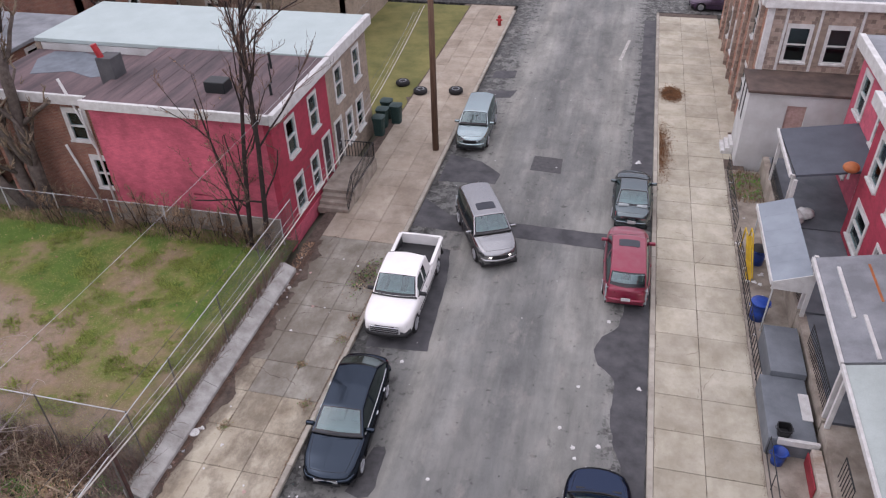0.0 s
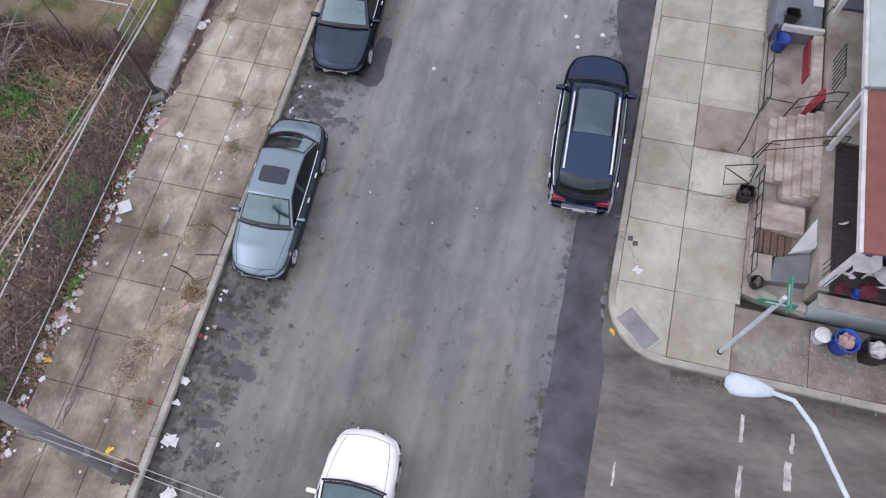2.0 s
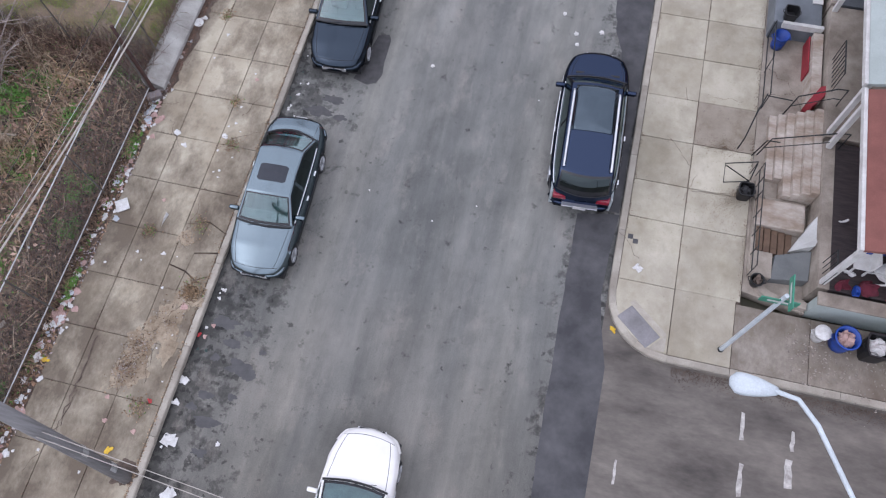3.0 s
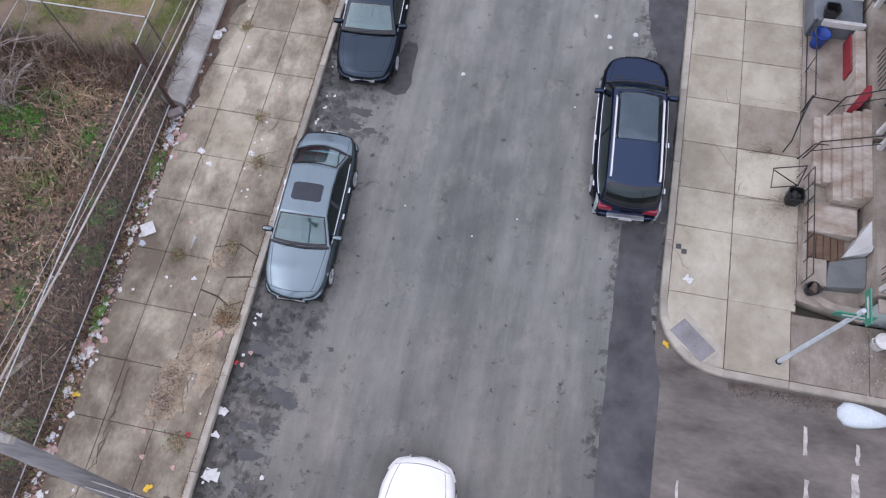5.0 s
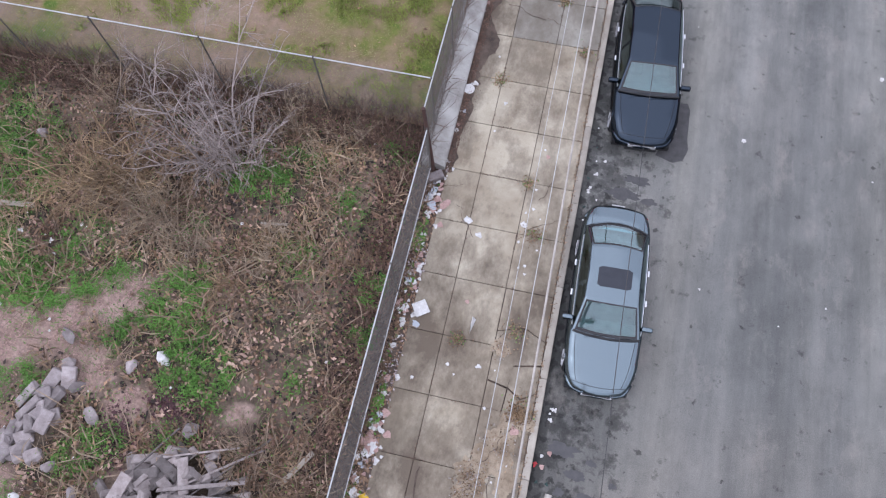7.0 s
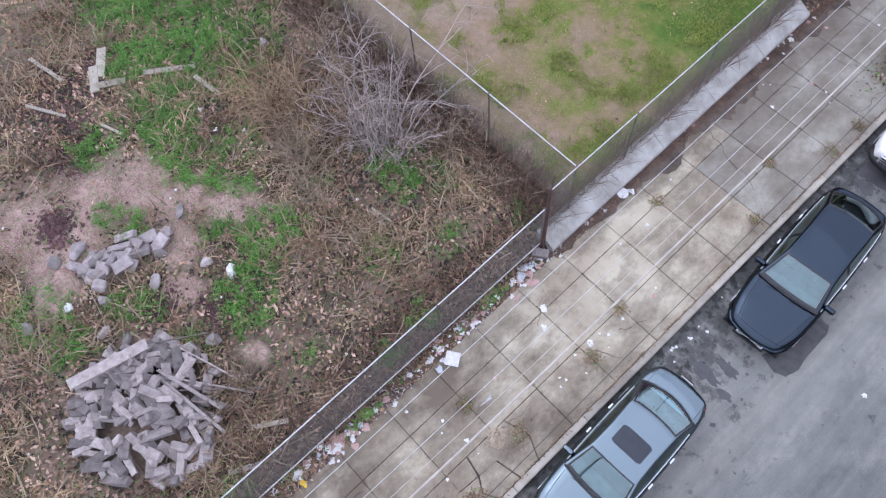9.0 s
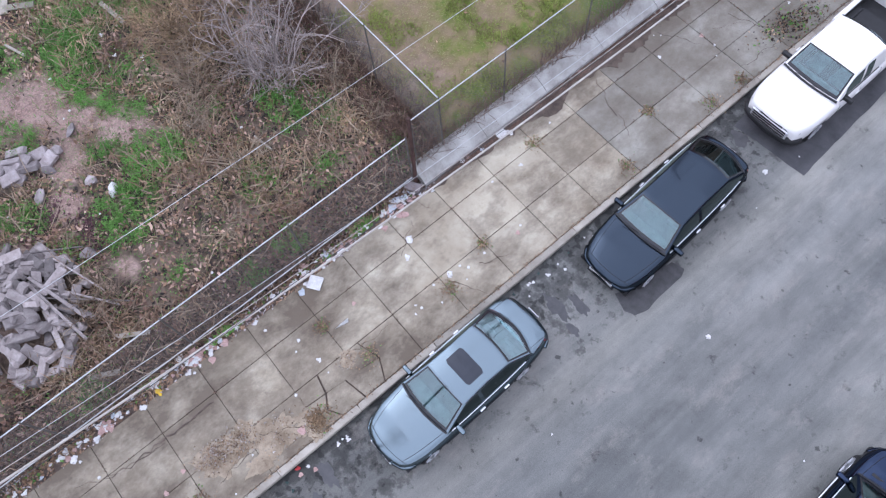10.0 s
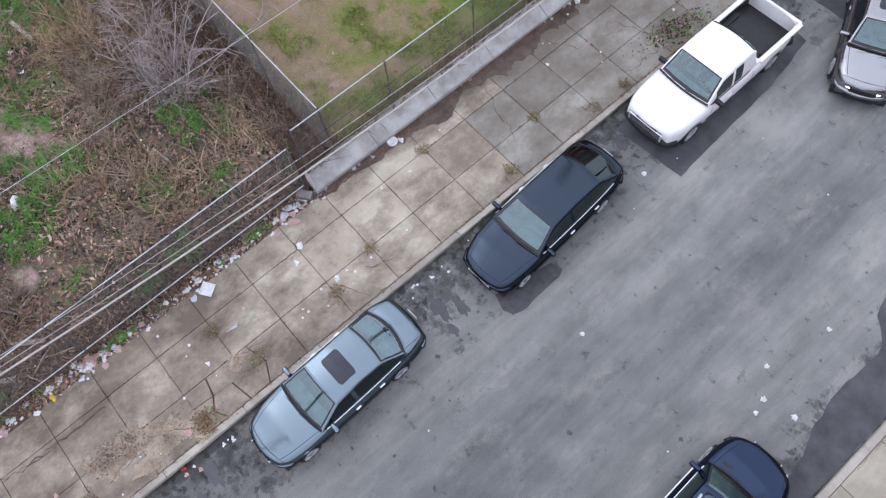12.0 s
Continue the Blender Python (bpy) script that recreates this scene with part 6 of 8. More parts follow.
for pts in ([(5.35, 11.45, 0.16), (5.35, 11.45, 0.85), (4.5, 11.25, 0.8), (4.62, 10.95, 0.3), (5.3, 11.1, 0.35), (5.35, 11.42, 0.8)], [(4.55, 11.22, 0.75), (5.28, 11.1, 0.36)], [(4.95, 12.2, 0.16), (4.98, 12.25, 0.7), (5.15, 12.9, 1.0), (5.4, 13.6, 1.0), (5.42, 13.6, 0.15)], [(5.05, 12.5, 0.75), (5.28, 13.3, 0.75)], [(5.4, 13.58, 0.95), (6.1, 13.55, 0.95)], [(5.35, 12.05, 0.16), (5.5, 12.1, 0.95), (5.85, 12.12, 0.95)]):
    bm = bmesh.new()
    tube(bm, pts, 0.018, 6)
    part("rail", bm, M["iron"], gate)

# ---- the retaining wall and the wire fences ----
FXW = -12.56
rw_ = thing("retaining_wall", "low pale concrete retaining wall with a broad sloping top", "wall")
for k in range(5):
    y0 = 10.65 + k * 2.25
    bm = bmesh.new()
    prof = ((-12.78, -0.1), (-12.78, 0.54), (-12.62, 0.55), (-12.2, 0.34), (-12.15, 0.29), (-12.15, -0.1))
    ends = [[bm.verts.new((x, yy, z - 0.008 * (k % 2))) for x, z in prof] for yy in (y0, y0 + 2.235)]
    bm.faces.new(ends[0]), bm.faces.new(ends[1][::-1])
    for a_ in range(6):
        b_ = (a_ + 1) % 6
        bm.faces.new((ends[0][a_], ends[1][a_], ends[1][b_], ends[0][b_]))
    part("wall_section", bm, M["wall"], rw_)


def wire_fence(name, label, a, b, z0, z1, post_step, rails, post_r=0.03, post_mat="steel", cell=0.08, lean=0.0):
    """A chain-link fence: posts, rails and two sets of slanting wires."""
    f = thing(name, label, "fence")
    a, b = Vector(a), Vector(b)
    L = (b - a).length
    d = (b - a) / L
    n = max(1, round(L / post_step))
    for k in range(n + 1):
        p = a + d * (L * k / n)
        bm = bmesh.new()
        rod(bm, (p.x, p.y, z0 - 0.3), (p.x, p.y, z1 + 0.05), post_r, None, 8)
        part("post", bm, M[post_mat], f)
    for z in rails:
        bm = bmesh.new()
        rod(bm, (*a.xy, z), (*b.xy, z), 0.017, None, 6)
        part("rail", bm, M["steel"], f)
    vs, fs = [], []
    hgt = z1 - z0
    r = 0.0023
    u = -hgt
    while u < L:
        for sgn in (1, -1):
            u0, u1 = (u, u + hgt)
            c0, c1 = max(0.0, u0), min(L, u1)
            if c1 <= c0:
                continue
            f0, f1 = (c0 - u0) / hgt, (c1 - u0) / hgt
            za, zb2 = (z0 + hgt * f0, z0 + hgt * f1) if sgn > 0 else (z1 - hgt * f0, z1 - hgt * f1)
            p, q = a + d * c0, a + d * c1
            nrm = Vector((-d.y, d.x, 0)) * r
            i0 = len(vs)
            for pt, z in ((p, za), (q, zb2)):
                vs += [(pt.x + nrm.x, pt.y + nrm.y, z), (pt.x - nrm.x, pt.y - nrm.y, z - r), (pt.x - nrm.x, pt.y - nrm.y, z + r)]
            fs += [(i0, i0 + 1, i0 + 4, i0 + 3), (i0 + 1, i0 + 2, i0 + 5, i0 + 4), (i0 + 2, i0, i0 + 3, i0 + 5)]
        u += cell
    flat("wire_mesh", vs, fs, M["wire"], f, "galvanised chain-link mesh")
    return f


wire_fence("wall_fence", "tall chain-link fence standing on the retaining wall", (FXW - 0.08, 10.8, 0), (FXW - 0.08, 23.3, 0), 0.5, 2.72, 3.1, (2.72,), 0.022, "wire")
wire_fence("cross_fence", "chain-link fence between the lawn and the wild lot", (FXW - 0.1, 11.72, 0), (-40, 11.72, 0), 0.45, 2.75, 3.0, (2.75,), 0.022, "wire")
wire_fence("lot_fence", "sagging chain-link fence along the wild lot", (-12.5, 10.5, 0), (-12.5, -14.5, 0), 0.3, 2.38, 3.75, (2.38, 0.42), 0.026, "wire")
wire_fence("back_fence", "low chain-link fence before the red house", (-13.2, 23.2, 0), (-27, 23.2, 0), 0.45, 1.7, 3.0, (1.7,))
bm = bmesh.new()
rod(bm, (-12.42, 10.52, 0.1), (-12.62, 10.75, 2.9), 0.06, 0.05, 8)
make("rusty_post", bm, M["rust"], label="rusty leaning steel post at the end of the wall", category="post")

# ---- poles, wires, lamps, signs ----
def pole(name, label, base, top, r, m, arms):
    p = thing(name, label, "utility pole")
    bm = bmesh.new()
    rod(bm, base, top, r, r * 0.75, 14)
    part("shaft", bm, M[m], p, smooth=True)
    ax = (Vector(top) - Vector(base)).normalized()
    for z, y_off in arms:
        k = (z - base[2]) / (top[2] - base[2])
        c = Vector(base).lerp(Vector(top), k)
        bm = bmesh.new()
        box(bm, c.x - 1.2, c.x + 1.2, c.y + y_off - 0.05, c.y + y_off + 0.05, z - 0.06, z + 0.06, bevel=0.01)
        arm = part("crossarm", bm, M["cable"], p, "pale weathered crossarm")
        for dx in (-1.1, -0.6, 0.6, 1.1):
            bm = bmesh.new()
            rod(bm, (c.x + dx, c.y + y_off, z + 0.06), (c.x + dx, c.y + y_off, z + 0.14), 0.025, None, 8)
            rod(bm, (c.x + dx, c.y + y_off, z + 0.14), (c.x + dx, c.y + y_off, z + 0.26), 0.06, 0.04, 10)
            part("insulator", bm, M["trim"], arm, "white insulator")
    return p


near_pole = pole("utility_pole", "leaning weathered grey utility pole with pale crossarms", (-8.82, -0.3, 0.0), (-8.75, 0.95, 11.0), 0.165, "grey_pole", ((10.2, 0.14), (9.0, -0.14)))
for k, (z, w_) in enumerate(((2.6, 0.28), (1.05, 0.34))):
    bm = bmesh.new()
    c = Vector((-8.82, -0.3, 0.0)).lerp(Vector((-8.75, 0.95, 11.0)), z / 11)
    arc = [radians(a) for a in range(-20, 81, 20)]
    rows_ = [[bm.verts.new((c.x + 0.168 * math.cos(a), c.y + 0.113 * f * w_ + 0.168 * math.sin(a), z + f * w_)) for a in arc] for f in (0, 1)]
    for i in range(len(arc) - 1):
        bm.faces.new((rows_[0][i], rows_[0][i + 1], rows_[1][i + 1], rows_[1][i]))
    bmesh.ops.solidify(bm, geom=bm.faces[:], thickness=-0.004)
    part("wrapped_notice", bm, M["paper"], near_pole, "white paper notice stapled to the shaft")
bm = bmesh.new()
for a, b_, r0, r1 in ((1.02, 1.16, 0.07, 0.075), (1.16, 1.2, 0.135, 0.135), (1.2, 1.34, 0.125, 0.1), (1.34, 1.4, 0.085, 0.085), (1.4, 1.62, 0.05, 0.045)):
    rod(bm, (-8.96 + 0.03 * (a - 1.3), a, 10.3), (-8.96 + 0.03 * (b_ - 1.3), b_, 10.3), r0, r1, 14)
strain = part("strain_insulator", bm, M["block"], near_pole, "grey bell insulator with a pale grip rod")
bm = bmesh.new()
rod(bm, (-8.95, 1.6, 10.3), (-8.95, 1.72, 10.3), 0.055, 0.05, 10)
rod(bm, (-8.95, 1.72, 10.3), (-8.93, 2.24, 10.3), 0.028, 0.034, 8)
part("grip_rod", bm, M["cable"], strain, "pale grip rod")
bm = bmesh.new()
box(bm, -7.62, -7.46, 1.08, 1.26, 10.12, 10.34, bevel=0.03)
part("end_clamp", bm, M["trim"], near_pole, "white end clamp")
pole("utility_pole", "tall brown wooden utility pole at the kerb", (-9.05, 33.15, 0.0), (-9.05, 33.3, 11.2), 0.17, "wood_pole", ((10.4, 0.14),))


def cable(a, b, sag, r, m, label):
    a, b = Vector(a), Vector(b)
    bm = bmesh.new()
    tube(bm, [a.lerp(b, i / 20) - Vector((0, 0, sag * 4 * (i / 20) * (1 - i / 20))) for i in range(21)], r, 5)
    make("overhead_cable", bm, M[m], label=label, category="cable", group="overhead cables")


for dx, z, sag, r, m in ((-0.28, 7.65, 1.55, 0.019, "cable"), (-0.5, 7.5, 1.55, 0.006, "cable"), (-0.8, 7.3, 1.5, 0.005, "steel"), (-0.6, 10.45, 0.7, 0.004, "steel"), (0.6, 9.25, 0.9, 0.005, "dark_cable")):
    cable((-8.82 + dx, 0.5, z), (-9.05 + dx, 33.2, z), sag, r, m, "overhead cable sagging between utility poles")
for dx, z, sag, r, m in ((-0.28, 7.65, 1.2, 0.022, "cable"), (0.6, 9.25, 0.9, 0.007, "dark_cable"), (-0.6, 10.45, 0.7, 0.007, "cable"), (-1.1, 10.45, 0.7, 0.007, "cable")):
    cable((-8.82 + dx, 0.5, z), (-8.9 + dx, -34, z), sag, r, m, "overhead cable sagging between utility poles")
for dy in (0.0, 0.12):
    cable((-8.75, 0.1 + dy, 4.6), (14, -1.9 + dy, 5.2), 0.5, 0.009, "cable", "thin service cable across the road")

lamp = thing("street_lamp", "street lamp with a white cobra head on a curved arm", "street lamp")
bm = bmesh.new()
rod(bm, (7.0, -1.7, -0.05), (7.0, -1.7, 6.9), 0.1, 0.07, 12)
part("pole", bm, M["steel"], lamp, smooth=True)
bm = bmesh.new()
tube(bm, [(7.0, -1.7, 6.4), (6.3, -0.3, 6.9), (5.1, 2.05, 7.3), (4.55, 2.95, 7.38), (4.25, 3.28, 7.38), (3.9, 3.34, 7.36)], 0.04, 8)
tube(bm, [(7.0, -1.7, 5.7), (6.2, -0.25, 6.6), (5.5, 1.2, 7.12)], 0.02, 6)
part("arm", bm, M["lamp_shell"], lamp, smooth=True)
bm = bmesh.new()
rings = []
for k in range(9):
    f = k / 8
    x = 3.95 - 0.72 * f
    w_ = 0.045 + 0.135 * math.sin(math.pi * (0.05 + 0.6 * f)) * (1.0 if f < 0.8 else math.sqrt(max(0.04, 1 - ((f - 0.8) / 0.2) ** 2)))
    rings.append([bm.verts.new((x, 3.345 + w_ * math.cos(a), 7.35 + 0.6 * w_ * math.sin(a) * (1 if math.sin(a) > 0 else 0.6))) for a in [j * math.tau / 12 for j in range(12)]])
for r0, r1 in zip(rings, rings[1:]):
    for j in range(12):
        bm.faces.new((r0[j], r0[(j + 1) % 12], r1[(j + 1) % 12], r1[j]))
bm.faces.new(rings[0]), bm.faces.new(rings[-1])
part("lamp_head", bm, M["lamp_shell"], lamp, "white cobra lamp head", smooth=True)

sign = thing("street_sign", "green street name signs on a grey steel post", "street sign")
bm = bmesh.new()
rod(bm, (5.03, 6.19, 0.1), (5.09, 6.24, 4.3), 0.058, 0.05, 10)
part("post", bm, M["lamp_shell"], sign)
for nm, b in (("name_sign", (4.66, 5.44, 6.2, 6.225, 3.86, 4.1)), ("name_sign", (5.17, 5.195, 5.95, 6.7, 4.16, 4.4))):
    s_ = boxes(nm, M["sign_green"], sign, b, bevel=0.004, label="green name sign with white bars")
    if b[1] - b[0] > 0.5:
        boxes("bar", M["trim"], s_, (b[0] + 0.15, b[1] - 0.15, b[2] - 0.004, b[3] + 0.004, 3.95, 4.02))
    else:
        boxes("bar", M["trim"], s_, (b[0] - 0.004, b[1] + 0.004, b[2] + 0.15, b[3] - 0.15, 4.25, 4.32))
bm = bmesh.new()
rod(bm, (5.03, 6.19, 0.1), (5.03, 6.19, 0.2), 0.09, 0.07, 10)
part("base", bm, M["iron"], sign)

hyd = thing("fire_hydrant", "red fire hydrant on the far pavement", "hydrant")
bm = bmesh.new()
rod(bm, (-9.1, 52.4, 0.1), (-9.1, 52.4, 0.75), 0.13, 0.12, 12)
rod(bm, (-9.1, 52.4, 0.75), (-9.1, 52.4, 0.9), 0.15, 0.05, 12)
part("barrel", bm, M["red_plastic"], hyd, smooth=True)
bm = bmesh.new()
rod(bm, (-9.32, 52.4, 0.55), (-8.88, 52.4, 0.55), 0.06, None, 10)
part("nozzle", bm, M["red_plastic"], hyd)


# ---- bins, clutter and heaps ----
def lathe(bm, x, y, prof, n=18, sq=False):
    """A turned or (sq) squarish vessel from (radius, height) pairs."""
    rings = []
    for r, z in prof:
        ring = []
        for k in range(n):
            a = (k + 0.5) * math.tau / n
            c, s = math.cos(a), math.sin(a)
            if sq:
                g = 1 / max(abs(c), abs(s)) ** 0.8
                c, s = c * g, s * g
            ring.append(bm.verts.new((x + r * c, y + r * s, z)))
        rings.append(ring)
    for r0, r1 in zip(rings, rings[1:]):
        for k in range(n):
            bm.faces.new((r0[k], r0[(k + 1) % n], r1[(k + 1) % n], r1[k]))
    bm.faces.new(rings[0][::-1])
    bm.faces.new(rings[-1])


def bin_(name, label, x, y, z, r, h, m, lid=None, sq=False, fill=None):
    b = thing(name, label, "bin")
    bm = bmesh.new()
    lathe(bm, x, y, [(r * 0.82, z), (r * 0.9, z + h * 0.5), (r, z + h), (r * 1.07, z + h), (r * 1.07, z + h - 0.03), (r * 1.07, z + h + 0.012), (r * 0.93, z + h + 0.012), (r * 0.84, z + 0.06)], sq=sq)
    part("body", bm, M[m], b, smooth=not sq)
    if lid:
        bm = bmesh.new()
        lathe(bm, x, y, [(r * 1.08, z + h + 0.014), (r * 1.08, z + h + 0.05), (r * 0.7, z + h + 0.09), (r * 0.2, z + h + 0.11)], sq=sq)
        part("lid", bm, M[lid], b)
    if fill:
        bm = bmesh.new()
        bmesh.ops.create_icosphere(bm, subdivisions=2, radius=r * 0.75, matrix=Matrix.Translation((x, y, z + h * 0.75)) @ Matrix.Diagonal((1, 1, 0.5, 1)))
        bmesh.ops.subdivide_edges(bm, edges=bm.edges[:], cuts=1, use_grid_fill=True)
        for v in bm.verts:
            v.co += 0.1 * noise.noise_vector(v.co * 11)
        part("rubbish", bm, M[fill], b, "crumpled rubbish")
    for sx in (-1, 1):
        bm = bmesh.new()
        tube(bm, [(x + sx * r * 0.98, y - 0.07, z + h * 0.8), (x + sx * (r + 0.05), y - 0.05, z + h * 0.83), (x + sx * (r + 0.05), y + 0.05, z + h * 0.83), (x + sx * r * 0.98, y + 0.07, z + h * 0.8)], 0.012, 5)
        part("handle", bm, M[m], b)
    return b


bin_("black_bin", "small black plastic bin with white rubbish at the pavement edge", 5.2, 10.72, 0.148, 0.2, 0.42, "black", sq=True, fill="black")
bin_("black_pot", "round black plastic pot at the yard corner", 5.66, 8.12, 0.34, 0.17, 0.26, "black", fill="dirt")
bin_("blue_bin", "blue plastic recycling bin standing before the deck", 5.78, 16.05, 0.148, 0.22, 0.5, "blue")
bin_("black_bin", "black plastic bin standing behind a blue bin", 5.86, 16.55, 0.856, 0.2, 0.3, "black", sq=True)
bin_("blue_bin", "blue plastic barrel in a front yard", 5.85, 22.7, 0.14, 0.32, 0.75, "blue", "blue")
bin_("blue_bin", "blue plastic bin beside a yellow slide", 6.15, 26.2, 0.14, 0.3, 0.7, "blue", "black")
bin_("white_bucket", "white plastic bucket with its lid on", 7.35, 7.05, 0.15, 0.19, 0.4, "paper", "paper")
bin_("blue_bin", "round blue bin half full of rubbish", 7.88, 6.98, 0.15, 0.3, 0.6, "blue", fill="pink_litter")
bin_("black_bin", "square black bin at the side wall", 8.6, 6.9, 0.15, 0.3, 0.7, "black", sq=True, fill="paper")
bin_("green_bin", "green plastic bin at the side wall", 9.3, 6.95, 0.15, 0.28, 0.7, "sign_green", sq=True)
for x, y in ((-12.5, 34.3), (-12.6, 35.3), (-12.0, 35.9), (-12.7, 36.4)):
    bin_("green_bin", "dark green wheeled bin beside the tan house", x, y, 0.15, 0.32, 1.0, "bin_green", "bin_green", sq=True)
slide = thing("yellow_slide", "bright yellow plastic toy slide in a front yard", "toy slide")
bm = bmesh.new()
vs = [bm.verts.new(v) for v in ((5.66, 24.9, 0.2), (5.83, 24.9, 0.2), (5.83, 26.6, 1.15), (5.66, 26.6, 1.15), (5.66, 24.9, 0.14), (5.83, 24.9, 0.14), (5.83, 26.6, 1.05), (5.66, 26.6, 1.05))]
for f in ((0, 1, 2, 3), (7, 6, 5, 4), (0, 4, 5, 1), (1, 5, 6, 2), (2, 6, 7, 3), (3, 7, 4, 0)):
    bm.faces.new([vs[k] for k in f])
part("chute", bm, M["yellow"], slide)
for x in (5.63, 5.86):
    bm = bmesh.new()
    tube(bm, [(x, 24.9, 0.3), (x, 26.6, 1.25), (x, 27.1, 1.2), (x, 27.2, 0.14)], 0.03, 6)
    part("side_rail", bm, M["yellow"], slide)
chair = thing("plastic_chair", "white plastic chair on the corner porch", "chair")
boxes("seat", M["trim"], chair, (7.6, 8.05, 8.5, 8.95, 1.5, 1.55), bevel=0.015)
boxes("backrest", M["trim"], chair, (8.0, 8.06, 8.5, 8.95, 1.55, 2.0), bevel=0.02)
for x in (7.63, 7.98):
    for y in (8.53, 8.88):
        boxes("leg", M["trim"], chair, (x, x + 0.04, y, y + 0.04, 1.1, 1.5))
for x, y, s, m, lab in ((7.5, 8.15, 0.16, "maroon", "maroon cloth bundle"), (8.1, 8.2, 0.2, "maroon", "maroon cloth bundle"), (8.75, 8.15, 0.18, "red_plastic", "red cloth bundle"), (7.85, 8.05, 0.12, "blue", "blue plastic bag"), (7.7, 8.5, 0.13, "paper", "white plastic bag"), (9.0, 8.5, 0.17, "maroon", "maroon cloth bundle"), (7.5, 9.9, 0.1, "paper", "white plastic bag"), (8.2, 9.3, 0.3, "blue", "blue plastic crate"), (8.6, 8.6, 0.3, "paper", "white cardboard box")):
    bm = bmesh.new()
    bmesh.ops.create_icosphere(bm, subdivisions=3, radius=s, matrix=Matrix.Translation((x, y, 1.1 + s * 0.6)) @ Matrix.Diagonal((1, 0.9, 0.7, 1)))
    for v in bm.verts:
        v.co += 0.2 * noise.noise_vector(v.co * 5)
        v.co.z = max(v.co.z, 1.1)
    make("porch_sack", bm, M[m], label=lab + " lying on the corner porch", category="bundle", smooth=True)
for x, y, s in ((7.0, 25.3, 0.45), (7.4, 27.9, 0.5), (8.0, 28.4, 0.4)):
    bm = bmesh.new()
    bmesh.ops.create_icosphere(bm, subdivisions=3, radius=s, matrix=Matrix.Translation((x, y, 1.1 + s * 0.6 if x > 6.95 else 0.4)) @ Matrix.Diagonal((1, 0.8, 0.7, 1)))
    for v in bm.verts:
        v.co += 0.13 * noise.noise_vector(v.co * 5)
    make("porch_sack", bm, M["paper"], label="pale plastic sheet heaped on a porch", category="bundle", smooth=True)
dish = thing("porch_globe", "round orange cover beside a dark porch awning", "ornament")
bm = bmesh.new()
bmesh.ops.create_uvsphere(bm, u_segments=18, v_segments=10, radius=0.3, matrix=Matrix.Translation((8.8, 27.3, 4.25)) @ Matrix.Diagonal((1, 1, 0.7, 1)))
part("cover", bm, M["orange"], dish, smooth=True)
bm = bmesh.new()
rod(bm, (8.8, 27.3, 3.75), (8.8, 27.3, 4.1), 0.05, None, 8)
part("stem", bm, M["steel"], dish)

# old tyres on the far pavement
for x, y in ((-11.7, 39.9), (-9.6, 40.3), (-13.1, 40.9)):
    t_ = thing("old_tyre", "worn black car tyre lying on the far pavement", "tyre", "dumped tyres")
    bm = bmesh.new()
    lathe(bm, x, y, [(0.24, 0.16), (0.36, 0.15), (0.42, 0.2), (0.43, 0.28), (0.42, 0.38), (0.36, 0.44), (0.24, 0.43)], 24)
    part("tread", bm, M["tyre"], t_, smooth=True)
    bm = bmesh.new()
    lathe(bm, x, y, [(0.235, 0.17), (0.23, 0.435), (0.2, 0.436), (0.2, 0.3)], 20)
    part("rim", bm, M["rim"], t_, "rusty steel rim")

# wood heap: weathered billets, boards and sticks
def piece_mesh(name, sx, sy, sz, seed, m, rough=0.12):
    bm = bmesh.new()
    box(bm, -sx / 2, sx / 2, -sy / 2, sy / 2, -sz / 2, sz / 2)
    r = random.Random(seed)
    for v in bm.verts:
        v.co += Vector((r.uniform(-1, 1) * sx, r.uniform(-1, 1) * sy, r.uniform(-1, 1) * sz)) * rough
    bmesh.ops.bevel(bm, geom=bm.edges[:], offset=min(sx, sy, sz) * 0.1, segments=1, affect="EDGES")
    me = bpy.data.meshes.new(name)
    bmesh.ops.recalc_face_normals(bm, faces=bm.faces)
    bm.to_mesh(me)
    bm.free()
    me.materials.append(m)
    return me


rp = random.Random(5)
heap = thing("wood_heap", "heap of weathered grey firewood billets and boards", "wood heap")
logs = [piece_mesh("billet", rp.uniform(0.4, 0.78), rp.uniform(0.13, 0.24), rp.uniform(0.1, 0.17), k, M["grey_wood"], 0.1) for k in range(9)]
for k in range(165):
    a, q = rp.uniform(0, math.tau), math.sqrt(rp.random())
    x, y = -16.1 + 1.95 * q * math.cos(a), 0.3 + 1.8 * q * math.sin(a)
    z = lot_h(x, y) + 0.06 + 0.62 * (1 - q * q) * rp.uniform(0.55, 1.0)
    ob = new("billet", logs[k % 9])
    ob.parent = heap
    ob.matrix_basis = pose(x, y, z, rp.uniform(-30, 30), rp.uniform(-30, 30), rp.gauss(35, 45))
